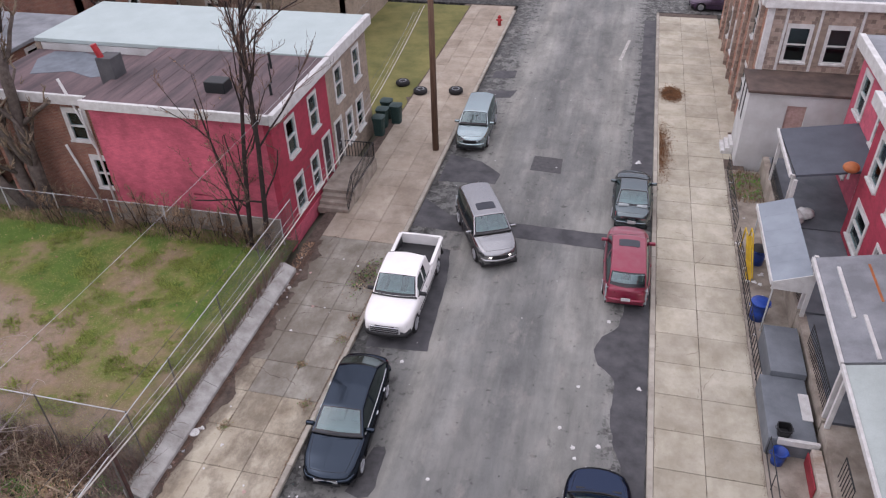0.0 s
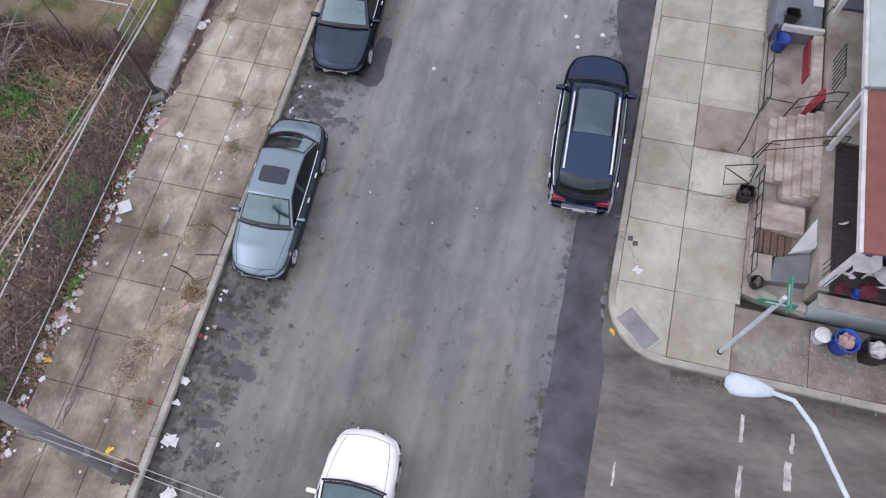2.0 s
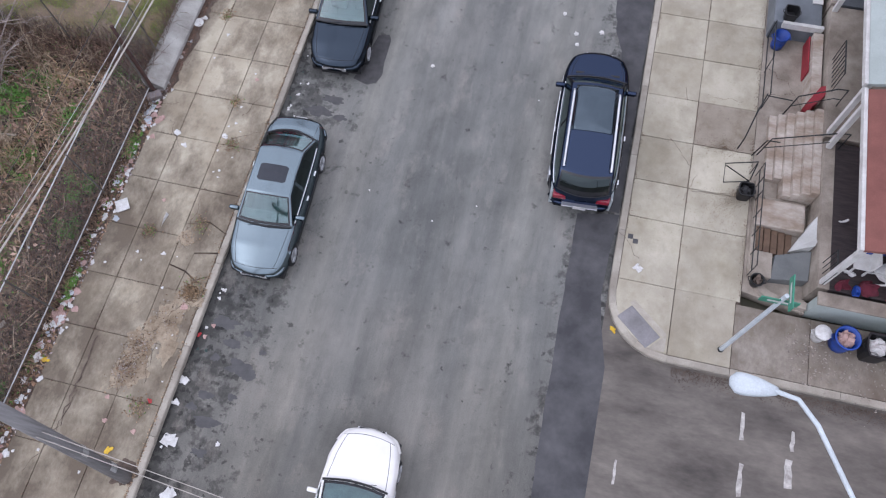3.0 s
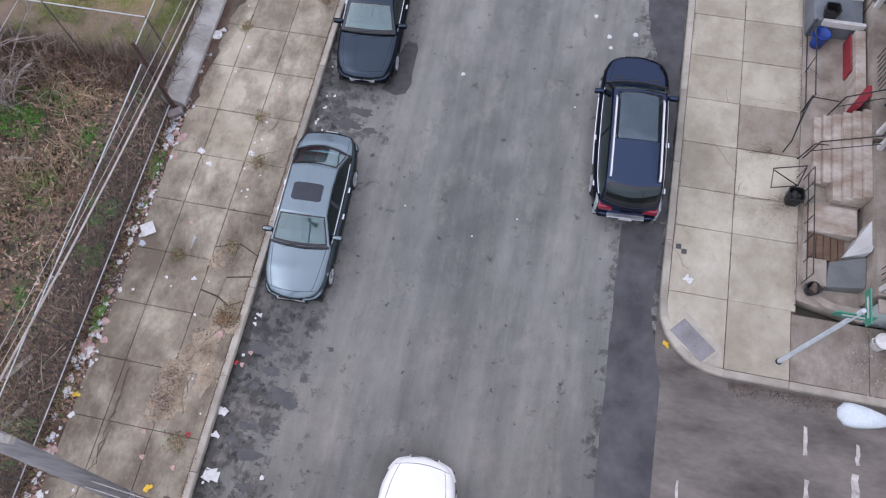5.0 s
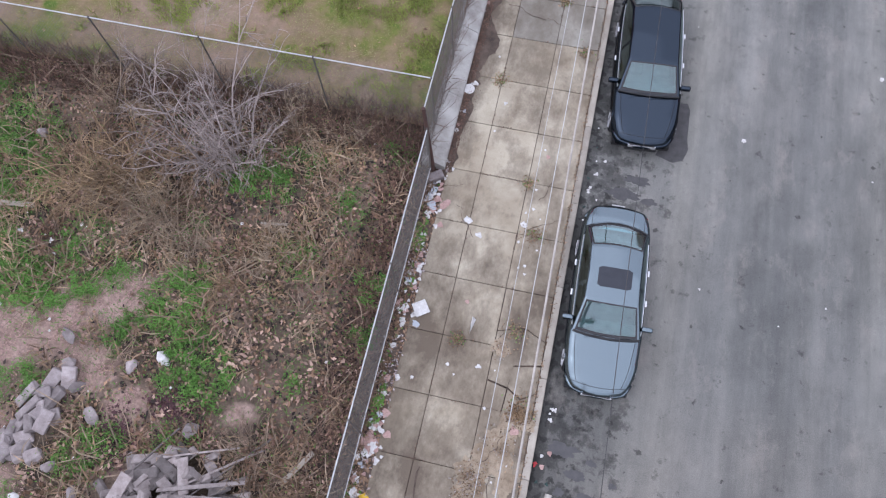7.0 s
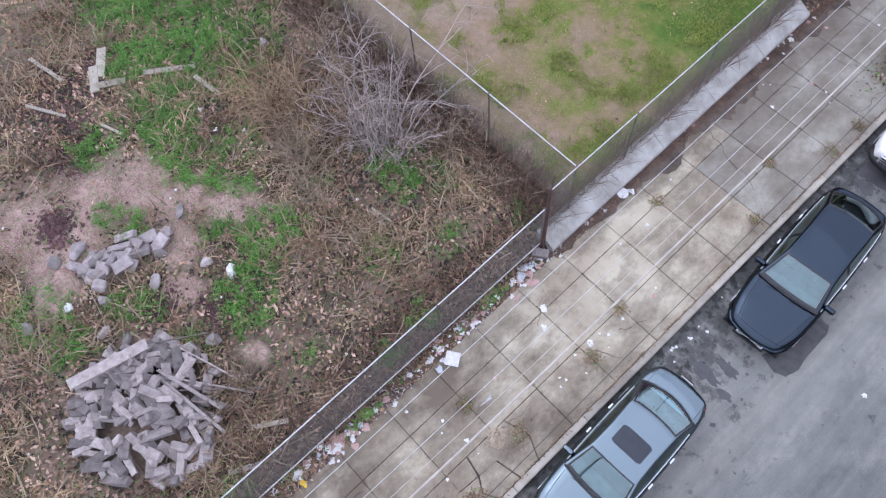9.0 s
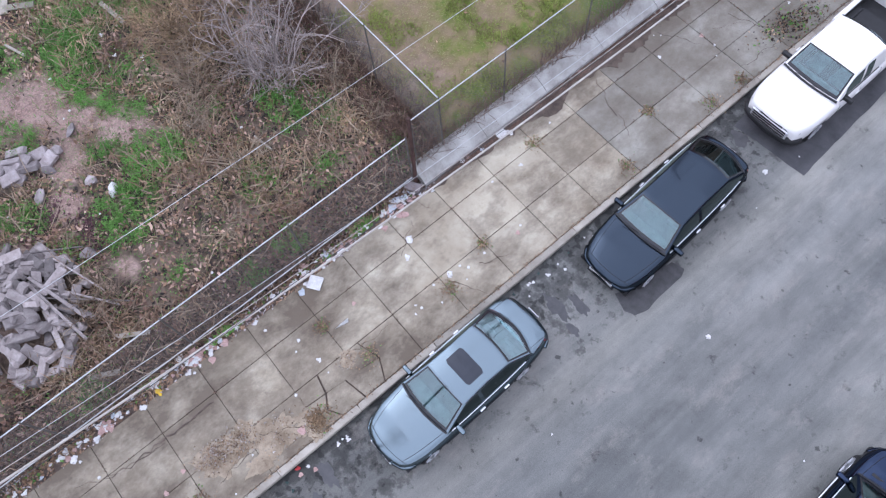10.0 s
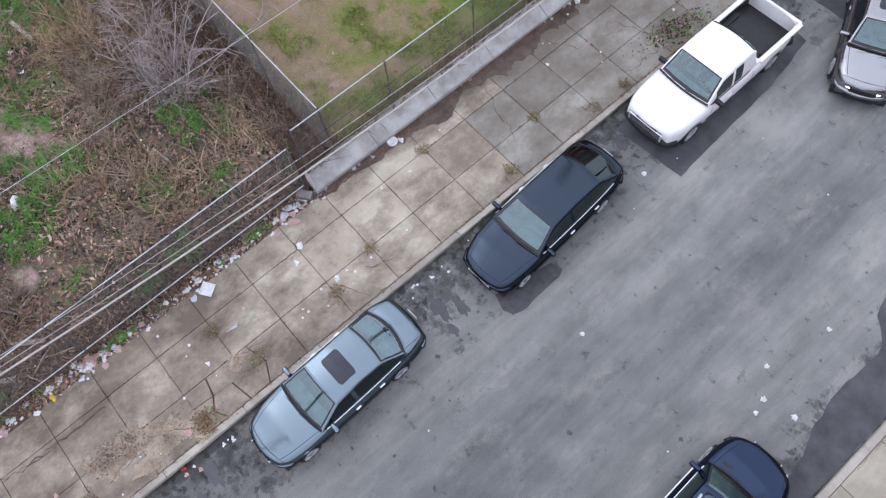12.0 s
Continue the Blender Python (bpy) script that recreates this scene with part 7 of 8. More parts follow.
for (x, y, z, l, w_, t_, rz, ry) in ((-17.5, 0.25, 1.0, 2.0, 0.3, 0.07, 80, 6), (-15.6, 1.4, 0.85, 1.9, 0.09, 0.06, 18, 6), (-15.3, 1.2, 0.8, 2.1, 0.08, 0.06, 10, 10), (-15.5, 1.75, 0.7, 2.3, 0.05, 0.05, 38, 9), (-15.0, 0.9, 0.75, 1.2, 0.14, 0.05, -8, 4), (-15.2, 1.9, 0.62, 2.4, 0.035, 0.035, 50, 8), (-15.9, 2.1, 0.7, 1.7, 0.04, 0.04, 20, 4), (-17.0, 1.95, 0.6, 1.3, 0.04, 0.04, 60, 7)):
    ob = new("board", piece_mesh("board", l, w_, t_, int(x * 7), M["grey_wood"], 0.03))
    ob.parent = heap
    ob.matrix_basis = pose(x, y, z, 0, ry, rz)
rubble = thing("block_heap", "scattered grey masonry blocks dumped among weeds", "rubble heap")
blocks_ = [piece_mesh("block", rp.uniform(0.34, 0.72), rp.uniform(0.2, 0.34), rp.uniform(0.14, 0.24), 30 + k, M["block"], 0.12) for k in range(8)]
for k in range(22):
    f = rp.uniform(-1, 1)
    x, y = -20.2 + 0.1 * f + rp.gauss(0, 0.3), 2.0 + 0.95 * f + rp.gauss(0, 0.15)
    ob = new("block", blocks_[k % 8])
    ob.parent = rubble
    ob.matrix_basis = pose(x, y, lot_h(x, y) + 0.03 + rp.uniform(0, 0.12), rp.uniform(-25, 25), rp.uniform(-25, 25), rp.gauss(60, 45))
for x, y, s, m in ((-20.1, 4.0, 0.25, "block"), (-20.0, 3.35, 0.22, "block"), (-19.55, 2.86, 0.2, "block"), (-18.94, 2.32, 0.24, "block"), (-17.66, 4.0, 0.2, "paper"), (-18.37, 3.67, 0.2, "block"), (-21.2, 1.25, 0.25, "block"), (-20.9, 0.95, 0.22, "block"), (-19.4, 1.0, 0.18, "block"), (-19.9, 0.2, 0.16, "paper"), (-18.6, 0.55, 0.2, "block"), (-16.4, 2.55, 0.22, "block"), (-23.4, 9.3, 0.2, "block"), (-20.1, -0.9, 0.2, "block"), (-21.4, 0.6, 0.24, "block")):
    bm = bmesh.new()
    bmesh.ops.create_icosphere(bm, subdivisions=1, radius=s * 1.08, matrix=pose(x, y, lot_h(x, y) + s * 0.4, rp.uniform(-25, 25), rp.uniform(-25, 25), rp.uniform(0, 180)) @ Matrix.Diagonal((1.1, rp.uniform(0.65, 0.9), 0.6, 1)))
    for v in bm.verts:
        v.co += 0.75 * s * noise.noise_vector(v.co * 2.2)
    bmesh.ops.bevel(bm, geom=bm.edges[:], offset=s * 0.06, segments=1, affect="EDGES")
    make("loose_stone", bm, M[m], label="pale rough stone lying among weeds", category="stone", group="loose stones")
for x, y, l, w_, rz in ((-26.3, 5.2, 1.1, 0.3, -35), (-25.9, 4.7, 1.0, 0.28, -28), (-25.4, 5.0, 0.9, 0.22, 60), (-26.0, 3.0, 1.4, 0.1, 30), (-24.6, 6.6, 1.6, 0.18, 55), (-23.2, 7.1, 1.2, 0.14, 8), (-24.0, 4.1, 0.8, 0.08, 20), (-27.4, 3.8, 1.5, 0.12, 12), (-13.7, 2.3, 0.9, 0.12, 58), (-13.3, 1.2, 0.8, 0.14, 62), (-16.1, 8.0, 0.7, 0.06, 10)):
    bm = bmesh.new()
    z = lot_h(x, y) + 0.1
    box(bm, -l / 2, l / 2, -w_ / 2, w_ / 2, -0.025, 0.025, bevel=0.006)
    ob = make("loose_board", bm, M["pale_wood"], label="pale weathered board lying in the lot", category="board", group="loose boards")
    ob.matrix_world = pose(x, y, z, 3, 2, rz)

# ---- litter ----
def crumple(m, s, flatness, seed):
    bm = bmesh.new()
    bmesh.ops.create_icosphere(bm, subdivisions=2, radius=s, matrix=Matrix.Diagonal((1, 0.7, flatness * 0.5, 1)))
    for v in bm.verts:
        v.co += 0.8 * s * noise.noise_vector(v.co * (1.6 / s) + Vector((seed * 3.1, 0, 0))) * Vector((1, 1, flatness * 0.6 + 0.1))
        v.co.z = max(v.co.z, -s * flatness * 0.7)
    me = bpy.data.meshes.new("litter")
    bm.to_mesh(me)
    bm.free()
    me.materials.append(M[m])
    return me


SCRAPS = [("paper", 0.075, 0.35, "crumpled white paper scrap"), ("paper", 0.11, 0.2, "flattened white plastic scrap"), ("pink_litter", 0.1, 0.35, "faded pink packaging scrap"), ("pale_blue", 0.09, 0.35, "pale blue packaging scrap"), ("red_plastic", 0.06, 0.4, "small red plastic scrap"), ("paper", 0.05, 0.5, "small white scrap"), ("yellow", 0.07, 0.3, "small yellow wrapper"), ("bin_green", 0.07, 0.4, "small dark green bottle scrap")]
scrap_mesh = [crumple(m, s, f, k) for k, (m, s, f, lab) in enumerate(SCRAPS)]
rl = random.Random(21)


def scrap(kind, x, y, z, k=1.0):
    ob = tagged(new("litter", scrap_mesh[kind]), SCRAPS[kind][3] + " lying on the ground", "litter", "street litter")
    ob.matrix_world = pose(x, y, z, rl.uniform(-8, 8), rl.uniform(-8, 8), rl.uniform(0, 360)) @ Matrix.Scale(k, 4)


for k in range(190):
    y = rl.uniform(-3, 23) if k % 4 else rl.uniform(-3, 11)
    if rl.random() < 0.5:
        y = rl.choice((0.6, 2.9, 3.3, 6.8, 9.3, 10.1)) + rl.gauss(0, 0.35)
    scrap(rl.choice((0, 0, 1, 2, 2, 2, 5, 5, 5, 5, 0, 2, 1, 3)), -12.22 + rl.gauss(0, 0.15), y, 0.16, rl.uniform(0.45, 1.25))
for k in range(26):
    scrap(rl.choice((0, 5, 5, 5, 2, 7)), -8.3 + abs(rl.gauss(0, 0.16)), rl.choice((rl.uniform(-1, 5), rl.uniform(10, 13), rl.uniform(10.4, 12.4))), 0.022, rl.uniform(0.4, 0.9))
for k in range(40):
    scrap(rl.choice((0, 5, 5, 5, 2)), rl.uniform(-11.7, -8.8), rl.uniform(-1, 24), 0.16, rl.uniform(0.4, 0.9))
for k in range(30):
    scrap(rl.choice((5, 5, 0)), rl.uniform(-8, 2), rl.uniform(6, 50), 0.018, rl.uniform(0.3, 0.55))
for k in range(24):
    scrap(rl.choice((0, 5)), rl.uniform(5.5, 6.6), rl.uniform(19.5, 33), 0.17, rl.uniform(0.8, 1.8))
for kind, x, y, k in ((5, -0.68, 16.1, 1.3), (5, -0.2, 15.4, 1.6), (5, 0.57, 15.6, 1.6), (5, -0.26, 18.0, 1.3), (5, -4.31, 13.3, 1.3), (5, -6.45, 17.9, 1.5), (5, -0.1, 15.0, 1.3), (1, -8.16, 0.83, 2.2), (1, -8.32, 2.33, 1.4), (1, -7.7, -0.45, 2.2), (0, -8.34, 1.75, 1.3), (5, -6.9, 1.0, 1.2), (4, -8.38, 3.6, 1.2), (0, 1.3, 33.9, 2.2), (1, 0.55, 21.5, 1.0), (0, 1.75, 18.3, 1.2), (6, 2.3, 6.15, 1.2)):
    scrap(kind, x, y, 0.022, k)
for kind, x, y, k in ((3, -12.24, 9.55, 1.6), (2, -11.85, 9.7, 1.1), (1, -11.2, 9.3, 1.2), (0, -10.85, 8.95, 1.1), (1, -9.75, 9.5, 1.0), (2, -8.99, 4.2, 1.2), (4, -8.95, 1.62, 1.3), (6, -9.5, 0.22, 1.5), (6, -12.1, 2.0, 1.3), (2, -12.3, 3.2, 2.2), (1, -12.25, 3.05, 1.8), (0, 2.64, 7.98, 1.2), (1, 2.72, 7.92, 1.0)):
    scrap(kind, x, y, 0.165, k)
tray = thing("foam_box", "white foam food box lying open on the pavement", "litter box")
boxes("tray", M["paper"], tray, (-0.17, 0.17, -0.15, 0.15, 0.0, 0.05), bevel=0.012)
boxes("rim", M["paper"], tray, (-0.18, 0.18, 0.14, 0.18, 0.04, 0.07), (-0.18, 0.18, -0.18, -0.14, 0.04, 0.07), (-0.18, -0.15, -0.14, 0.14, 0.04, 0.07), (0.15, 0.18, -0.14, 0.14, 0.04, 0.07))
tray.matrix_world = pose(-11.86, 6.68, 0.155, 3, 2, 35)
bm = bmesh.new()
vs = [bm.verts.new(v) for v in ((-0.08, -0.2, 0), (0.1, 0.14, 0.01), (0.02, 0.22, 0.02), (-0.04, 0.05, 0.0))]
bm.faces.new(vs)
bmesh.ops.solidify(bm, geom=bm.faces[:], thickness=0.012)
ob = make("paper_shard", bm, M["paper"], label="white pointed paper shard on the pavement", category="litter")
ob.matrix_world = pose(-10.5, 6.54, 0.16, 0, 0, 15)
bm = bmesh.new()
lathe(bm, 0, 0, [(0.13, 0.0), (0.16, 0.012), (0.16, 0.022), (0.1, 0.02)], 20)
ob = make("paper_plate", bm, M["paper"], label="round white paper plate on the pavement", category="litter")
ob.matrix_world = pose(-12.04, 13.31, 0.155, 2, 3, 0)
bm = bmesh.new()
box(bm, -0.22, 0.22, -0.12, 0.12, 0, 0.2, bevel=0.03)
ob = make("concrete_lump", bm, M["block"], label="grey concrete lump fallen from the wall end", category="rubble")
ob.matrix_world = pose(-12.35, 10.35, 0.14, 5, 4, 35)


# ---- bare trees and bushes ----
def limb_tree(name, label, category, base, spec, seed, bark="bark", twig="twig", thin=0.006, forks=6, wob=0.05, leaves=0):
    """spec: limbs (lean x, lean y, height, radius, start offset x, y); each forks into finer branches."""
    r = random.Random(seed)
    root = thing(name, label, category)
    trunk, fine = bmesh.new(), bmesh.new()
    bx, by, bz = base

    def grow(p, d, length, rad, depth):
        n = 4
        pts = [p]
        for _ in range(n):
            j = wob if depth == 0 else 0.15
            d = (d + Vector((r.gauss(0, j), r.gauss(0, j), r.gauss(0.05, 0.06)))).normalized()
            pts.append(pts[-1] + d * length / n)
        tube(trunk if depth < 2 else fine, pts, rad, 7 if depth < 2 else 4, 0.55)
        if depth >= 4:
            return
        for _ in range({0: 2 * forks, 1: forks, 2: 5, 3: 3}[depth]):
            k = r.randint(1, n)
            nd = (d + Vector((r.gauss(0, 0.5), r.gauss(0, 0.5), r.gauss(0.2, 0.3)))).normalized()
            grow(pts[k], nd, length * r.uniform(0.2, 0.42), max(thin, rad * (0.42 if depth else 0.36)), depth + 1)

    for lx, ly, hgt, rad, ox, oy in spec:
        grow(Vector((bx + ox, by + oy, bz)), Vector((lx, ly, 1)).normalized(), hgt, rad, 0)
    part("trunk", trunk, M[bark], root, smooth=True)
    if leaves:
        fine.verts.ensure_lookup_table()
        tips = [v.co.copy() for v in r.sample(list(fine.verts), min(leaves, len(fine.verts))) if v.co.x < bx + 0.6]
    part("crown", fine, M[twig], root, "bare twigs")
    if leaves:
        lb = bmesh.new()
        for c in tips:
            u, w = Vector((r.gauss(0, 1), r.gauss(0, 1), r.gauss(0, 1))).normalized() * 0.06, Vector((r.gauss(0, 1), r.gauss(0, 1), r.gauss(0, 1))).normalized() * 0.035
            lb.faces.new([lb.verts.new(c + q) for q in (-u, -w, u, w)])
        part("dead_foliage", lb, M["leaf_litter"], root, "a few dead tan leaves")
    return root


limb_tree("bare_tree", "slender bare tree with twin dark trunks beside the red house", "tree", (-14.5, 22.7, 0.3), ((0.1, 0.0, 8.6, 0.11, 0, 0), (0.1, 0.0, 10.0, 0.12, 0.7, 0.1), (-0.1, 0.0, 7.0, 0.06, -0.2, 0.1)), 3, "dark_bark", "red_twig", 0.006, 6, 0.02, 700)
limb_tree("bare_tree", "large bare tree with several thick grey limbs", "tree", (-25.7, 23.8, 0.2), ((-0.3, 0.0, 7.5, 0.3, -0.3, 0), (-0.05, 0.05, 8.5, 0.36, 0.2, 0.2), (-0.55, -0.1, 7.0, 0.26, -0.5, -0.2)), 8)
limb_tree("bare_tree", "large bare tree behind the red house", "tree", (-30.5, 25.5, 0.2), ((0.1, 0.05, 8.0, 0.28, 0, 0), (-0.2, 0.1, 7.5, 0.22, 0.3, 0)), 14)
limb_tree("bare_tree", "bare tree far behind the row houses", "tree", (-22.5, 40.5, 0.2), ((0.0, 0.0, 7.0, 0.2, 0, 0), (0.15, 0.1, 6.5, 0.15, 0.2, 0)), 17)
for x, y, sd_ in ((-33.5, 31.5, 51), (-30.0, 37.5, 52), (-37.0, 27.5, 53), (-26.5, 44.5, 54), (-35.0, 42.0, 55)):
    limb_tree("bare_tree", "bare brown tree behind the row houses", "tree", (x, y, -0.2), ((0.05, 0.05, 8.5, 0.22, 0, 0), (-0.2, 0.1, 7.5, 0.18, 0.3, 0), (0.25, -0.1, 7.0, 0.15, -0.2, 0.2)), sd_, "dark_bark", "red_twig", 0.012, 6)
for x, y, s_, sd_ in ((-17.4, 23.0, 1.4, 41), (-19.9, 22.9, 1.6, 42), (-16.2, 23.1, 1.0, 31), (-18.6, 23.0, 1.3, 32), (-21.5, 22.9, 1.5, 33), (-24.0, 22.8, 1.2, 34), (-15.2, 22.9, 0.8, 35), (-13.6, 22.4, 0.9, 36)):
    rs = random.Random(sd_)
    limb_tree("bare_shrub", "thin bare shrub along the foot of the house wall", "shrub", (x, y, 0.4), [(rs.gauss(0, 0.35), rs.gauss(0, 0.3), s_ * rs.uniform(0.8, 1.5), 0.018, rs.gauss(0, 0.2), rs.gauss(0, 0.15)) for _ in range(5)], sd_, "dark_bark", "weed")


def bush(label, x, y, z, n, length, seed, spread=0.75, m="twig", thick=1.0, deep=2, rise=(0.4, 1.0), lean_to=(0.0, 0.0)):
    """A bare bush: arching stems that fork into finer and finer twigs, with an uneven outline."""
    r = random.Random(seed)
    root = thing("bare_bush", label, "bush")
    stems, fine = bmesh.new(), bmesh.new()

    def arch(p, d, L, rad, depth):
        pts = [p]
        for i in range(5):
            d = (d + Vector((r.gauss(0, 0.16), r.gauss(0, 0.16), r.gauss(-0.06, 0.1)))).normalized()
            pts.append(pts[-1] + d * L / 5)
        tube(stems if depth == 0 else fine, pts, rad, 4 if depth == 0 else 3, 0.45)
        if depth < deep:
            for _ in range((6, 4, 2)[depth]):
                e = (d + Vector((r.gauss(0, 0.65), r.gauss(0, 0.65), r.gauss(0.05, 0.4)))).normalized()
                arch(pts[r.randint(1, 5)], e, L * r.uniform(0.25, 0.6), rad * 0.55, depth + 1)

    for k in range(n):
        a = r.uniform(0, math.tau)
        lean = r.uniform(0.1, spread)
        d = Vector((math.cos(a) * lean + lean_to[0], math.sin(a) * lean + lean_to[1], r.uniform(*rise))).normalized()
        arch(Vector((x + r.gauss(0, 0.3), y + r.gauss(0, 0.3), z)), d, length * r.choice((0.5, 0.7, 0.9, 1.1)) * r.uniform(0.8, 1.1), r.uniform(0.009, 0.02) * thick, 0)
    part("branchwork", stems, M[m], root)
    part("crown", fine, M[m], root, "fine bare twigs")


bush("large bare grey-brown bush spreading over the lot", -17.75, 9.45, 0.35, 34, 2.9, 4, 0.72, "pale_twig", 1.6, 3, (0.6, 1.0), (-0.36, 0.22))
bush("mass of arching tan canes beside the large bush", -20.2, 8.7, 0.35, 60, 1.8, 24, 2.2, "straw", 1.2)
bush("mass of arching tan canes beside the large bush", -21.6, 8.3, 0.35, 46, 1.6, 25, 2.2, "straw", 1.2)
bush("tangle of bleached dead canes", -19.2, 7.7, 0.3, 40, 1.3, 26, 2.4, "twig", 1.0)
bush("low bare thorny bush among weeds", -18.2, 7.2, 0.3, 26, 1.1, 6, 1.6)
bush("low bare bush beside the cross fence", -15.0, 10.9, 0.35, 18, 1.0, 9, 1.3)
bush("bare thicket in the lot corner", -21.5, 10.6, 0.3, 30, 1.6, 10, 1.1)
bush("low bare bramble beside the wood heap", -14.9, 2.2, 0.3, 24, 1.1, 12, 1.7)
bush("low bare thicket in the weedy lot", -15.9, 7.4, 0.3, 22, 1.0, 15, 1.8)
bush("low bare thicket in the weedy lot", -14.6, 5.6, 0.3, 20, 0.9, 16, 1.8)
bush("low bare thicket in the weedy lot", -19.6, 8.6, 0.3, 22, 1.1, 18, 1.6)
bush("low bare thicket in the weedy lot", -16.4, 10.9, 0.35, 20, 1.3, 19, 1.2)


# ---- weeds, leaves and grass ----
rv = np.random.default_rng(7)


def ribbons(name, pos, length, width, tilt, material, label):
    """Many thin blades: each a bent strip of two quads, leaning at random."""
    n = len(pos)
    az, be = rv.uniform(0, math.tau, n), rv.normal(tilt[0], tilt[1], n)
    d = np.stack([np.sin(be) * np.cos(az), np.sin(be) * np.sin(az), np.cos(be)], 1)
    sa = az + rv.uniform(-1, 1, n) + math.pi / 2
    s = np.stack([np.cos(sa), np.sin(sa), rv.normal(0, 0.3, n)], 1) * (width * rv.uniform(0.6, 1.5, n))[:, None] / 2
    L = (length * rv.uniform(0.45, 1.4, n))[:, None]
    mid = pos + d * L * 0.55
    tip = pos + d * L + np.stack([rv.normal(0, 0.12, n), rv.normal(0, 0.12, n), rv.normal(-0.08, 0.06, n)], 1) * L
    vs = np.concatenate([pos - s, pos + s, mid - s * 0.8, mid + s * 0.8, tip], 0)
    i = np.arange(n)
    quads = np.stack([i, i + n, i + 3 * n, i + 2 * n], 1).tolist()
    tris = np.stack([i + 2 * n, i + 3 * n, i + 4 * n], 1).tolist()
    return flat(name, vs.tolist(), quads + tris, material, label=label, kind="stuff", category="vegetation")


def flakes(name, pos, size, flatness, material, label):
    """Many small leaves: bent diamonds at random tilts."""
    n = len(pos)
    az = rv.uniform(0, math.tau, n)
    u = np.stack([np.cos(az), np.sin(az), rv.normal(0, flatness, n)], 1)
    v = np.stack([-np.sin(az), np.cos(az), rv.normal(0, flatness, n)], 1)
    k = (size * rv.uniform(0.5, 1.5, n))[:, None]
    vs = np.concatenate([pos - u * k, pos - v * k * 0.55 + np.array([0, 0, 0.012]), pos + u * k, pos + v * k * 0.55 + np.array([0, 0, 0.012])], 0)
    i = np.arange(n)
    fs = np.stack([i, i + n, i + 2 * n, i + 3 * n], 1).tolist()
    return flat(name, vs.tolist(), fs, material, label=label, kind="stuff", category="vegetation")


def scatter(n, x0, x1, y0, y1, keep, lift=0.0, zf=None):
    out = []
    while len(out) < n:
        x, y = float(rv.uniform(x0, x1)), float(rv.uniform(y0, y1))
        if rv.random() < keep(x, y):
            out.append((x, y, (zf or lot_h)(x, y) + lift))
    return np.array(out)


GREENS = [(-24.6, 7.4, 1.6, 1.0), (-23.5, 5.6, 1.1, 1.0), (-25.4, 6.3, 1.3, 1.0), (-24.1, 8.3, 1.5, 1.0), (-26.6, 9.6, 2.0, 1.0), (-28.3, 7.6, 1.6, 1.0), (-22.5, 5.3, 0.9, 1.0), (-21.3, 5.0, 0.7, 0.9), (-20.4, 5.5, 0.5, 0.8), (-19.6, 5.9, 0.5, 0.7), (-17.8, 5.7, 0.7, 1.0), (-17.4, 4.8, 0.85, 1.0), (-16.8, 3.9, 0.75, 1.0), (-16.9, 9.2, 0.8, 1.0), (-15.9, 9.9, 0.5, 0.6), (-23.9, 3.3, 0.65, 0.9), (-18.8, -0.3, 0.6, 0.8), (-16.7, 2.0, 0.6, 0.9), (-18.7, 1.6, 0.7, 0.9), (-18.9, 4.4, 0.5, 0.8), (-20.9, 2.8, 0.5, 0.8), (-21.5, 2.5, 0.45, 0.7), (-13.4, 10.8, 0.4, 0.8), (-13.2, 6.9, 0.45, 0.7), (-12.9, 5.5, 0.4, 0.8), (-13.0, 0.6, 0.5, 0.9), (-15.3, 7.2, 0.5, 0.4), (-14.3, 8.8, 0.5, 0.45), (-18.3, 7.4, 0.4, 0.5), (-21.0, 6.6, 0.7, 0.5), (-20.3, -0.6, 0.8, 0.6), (-14.6, 4.2, 0.4, 0.4)]
def bare_k(x, y):
    """1 on the weedy ground, falling to 0 on the bare soil."""
    q = 1 + 0.8 * noise.fractal(Vector((x * 0.8, y * 0.8, 15.0)), 0.8, 2.0, 3)
    return min(1.0, min(max(0.03, ((x - bx) ** 2 + (y - by) ** 2) / (b * b) * q - 0.35) for bx, by, b in BARE))


def green_k(x, y):
    """Chance of green weeds: ragged clumps with gaps between them."""
    near = [(k, ((x - gx) ** 2 + (y - gy) ** 2) / (g * g)) for gx, gy, g, k in GREENS]
    near = [(k, d) for k, d in near if d < 4]
    if not near:
        return 0.022
    q = noise.fractal(Vector((x * 1.1, y * 1.1, 5.0)), 0.7, 2.0, 4)
    gaps = min(1.0, max(0.04, 0.55 + 1.6 * noise.fractal(Vector((x * 2.6, y * 2.6, 8.0)), 0.7, 2.0, 3)))
    return 0.022 + gaps * max(k * max(0.0, 1 - d / 1.7 + 0.75 * q) for k, d in near)


def heap_k(x, y):
    return 0.0 if (x + 16.45) ** 2 + (y - 0.2) ** 2 < 3.2 or (x + 20.1) ** 2 + ((y - 1.9) * 0.5) ** 2 < 0.2 else 1.0


def brush_k(x, y):
    k = noise.fractal(Vector((x * 0.45, y * 0.45, 9.0)), 0.8, 2.0, 4)
    return heap_k(x, y) * bare_k(x, y) * min(1.0, max(0.02, 0.42 + k * 2.6)) * (1 - 0.8 * green_k(x, y))


LX0, LX1, LY0, LY1 = -31, -12.75, -9, 11.6
ribbons("dead_weed_stems", scatter(14000, LX0, LX1, LY0, LY1, brush_k), 0.42, 0.034, (0.85, 0.35), M["weed"], "tangled brown dead weed stems")
ribbons("bramble_canes", scatter(3800, LX0, LX1, LY0, LY1, brush_k), 1.0, 0.027, (1.15, 0.25), M["twig"], "long arching dead bramble canes")
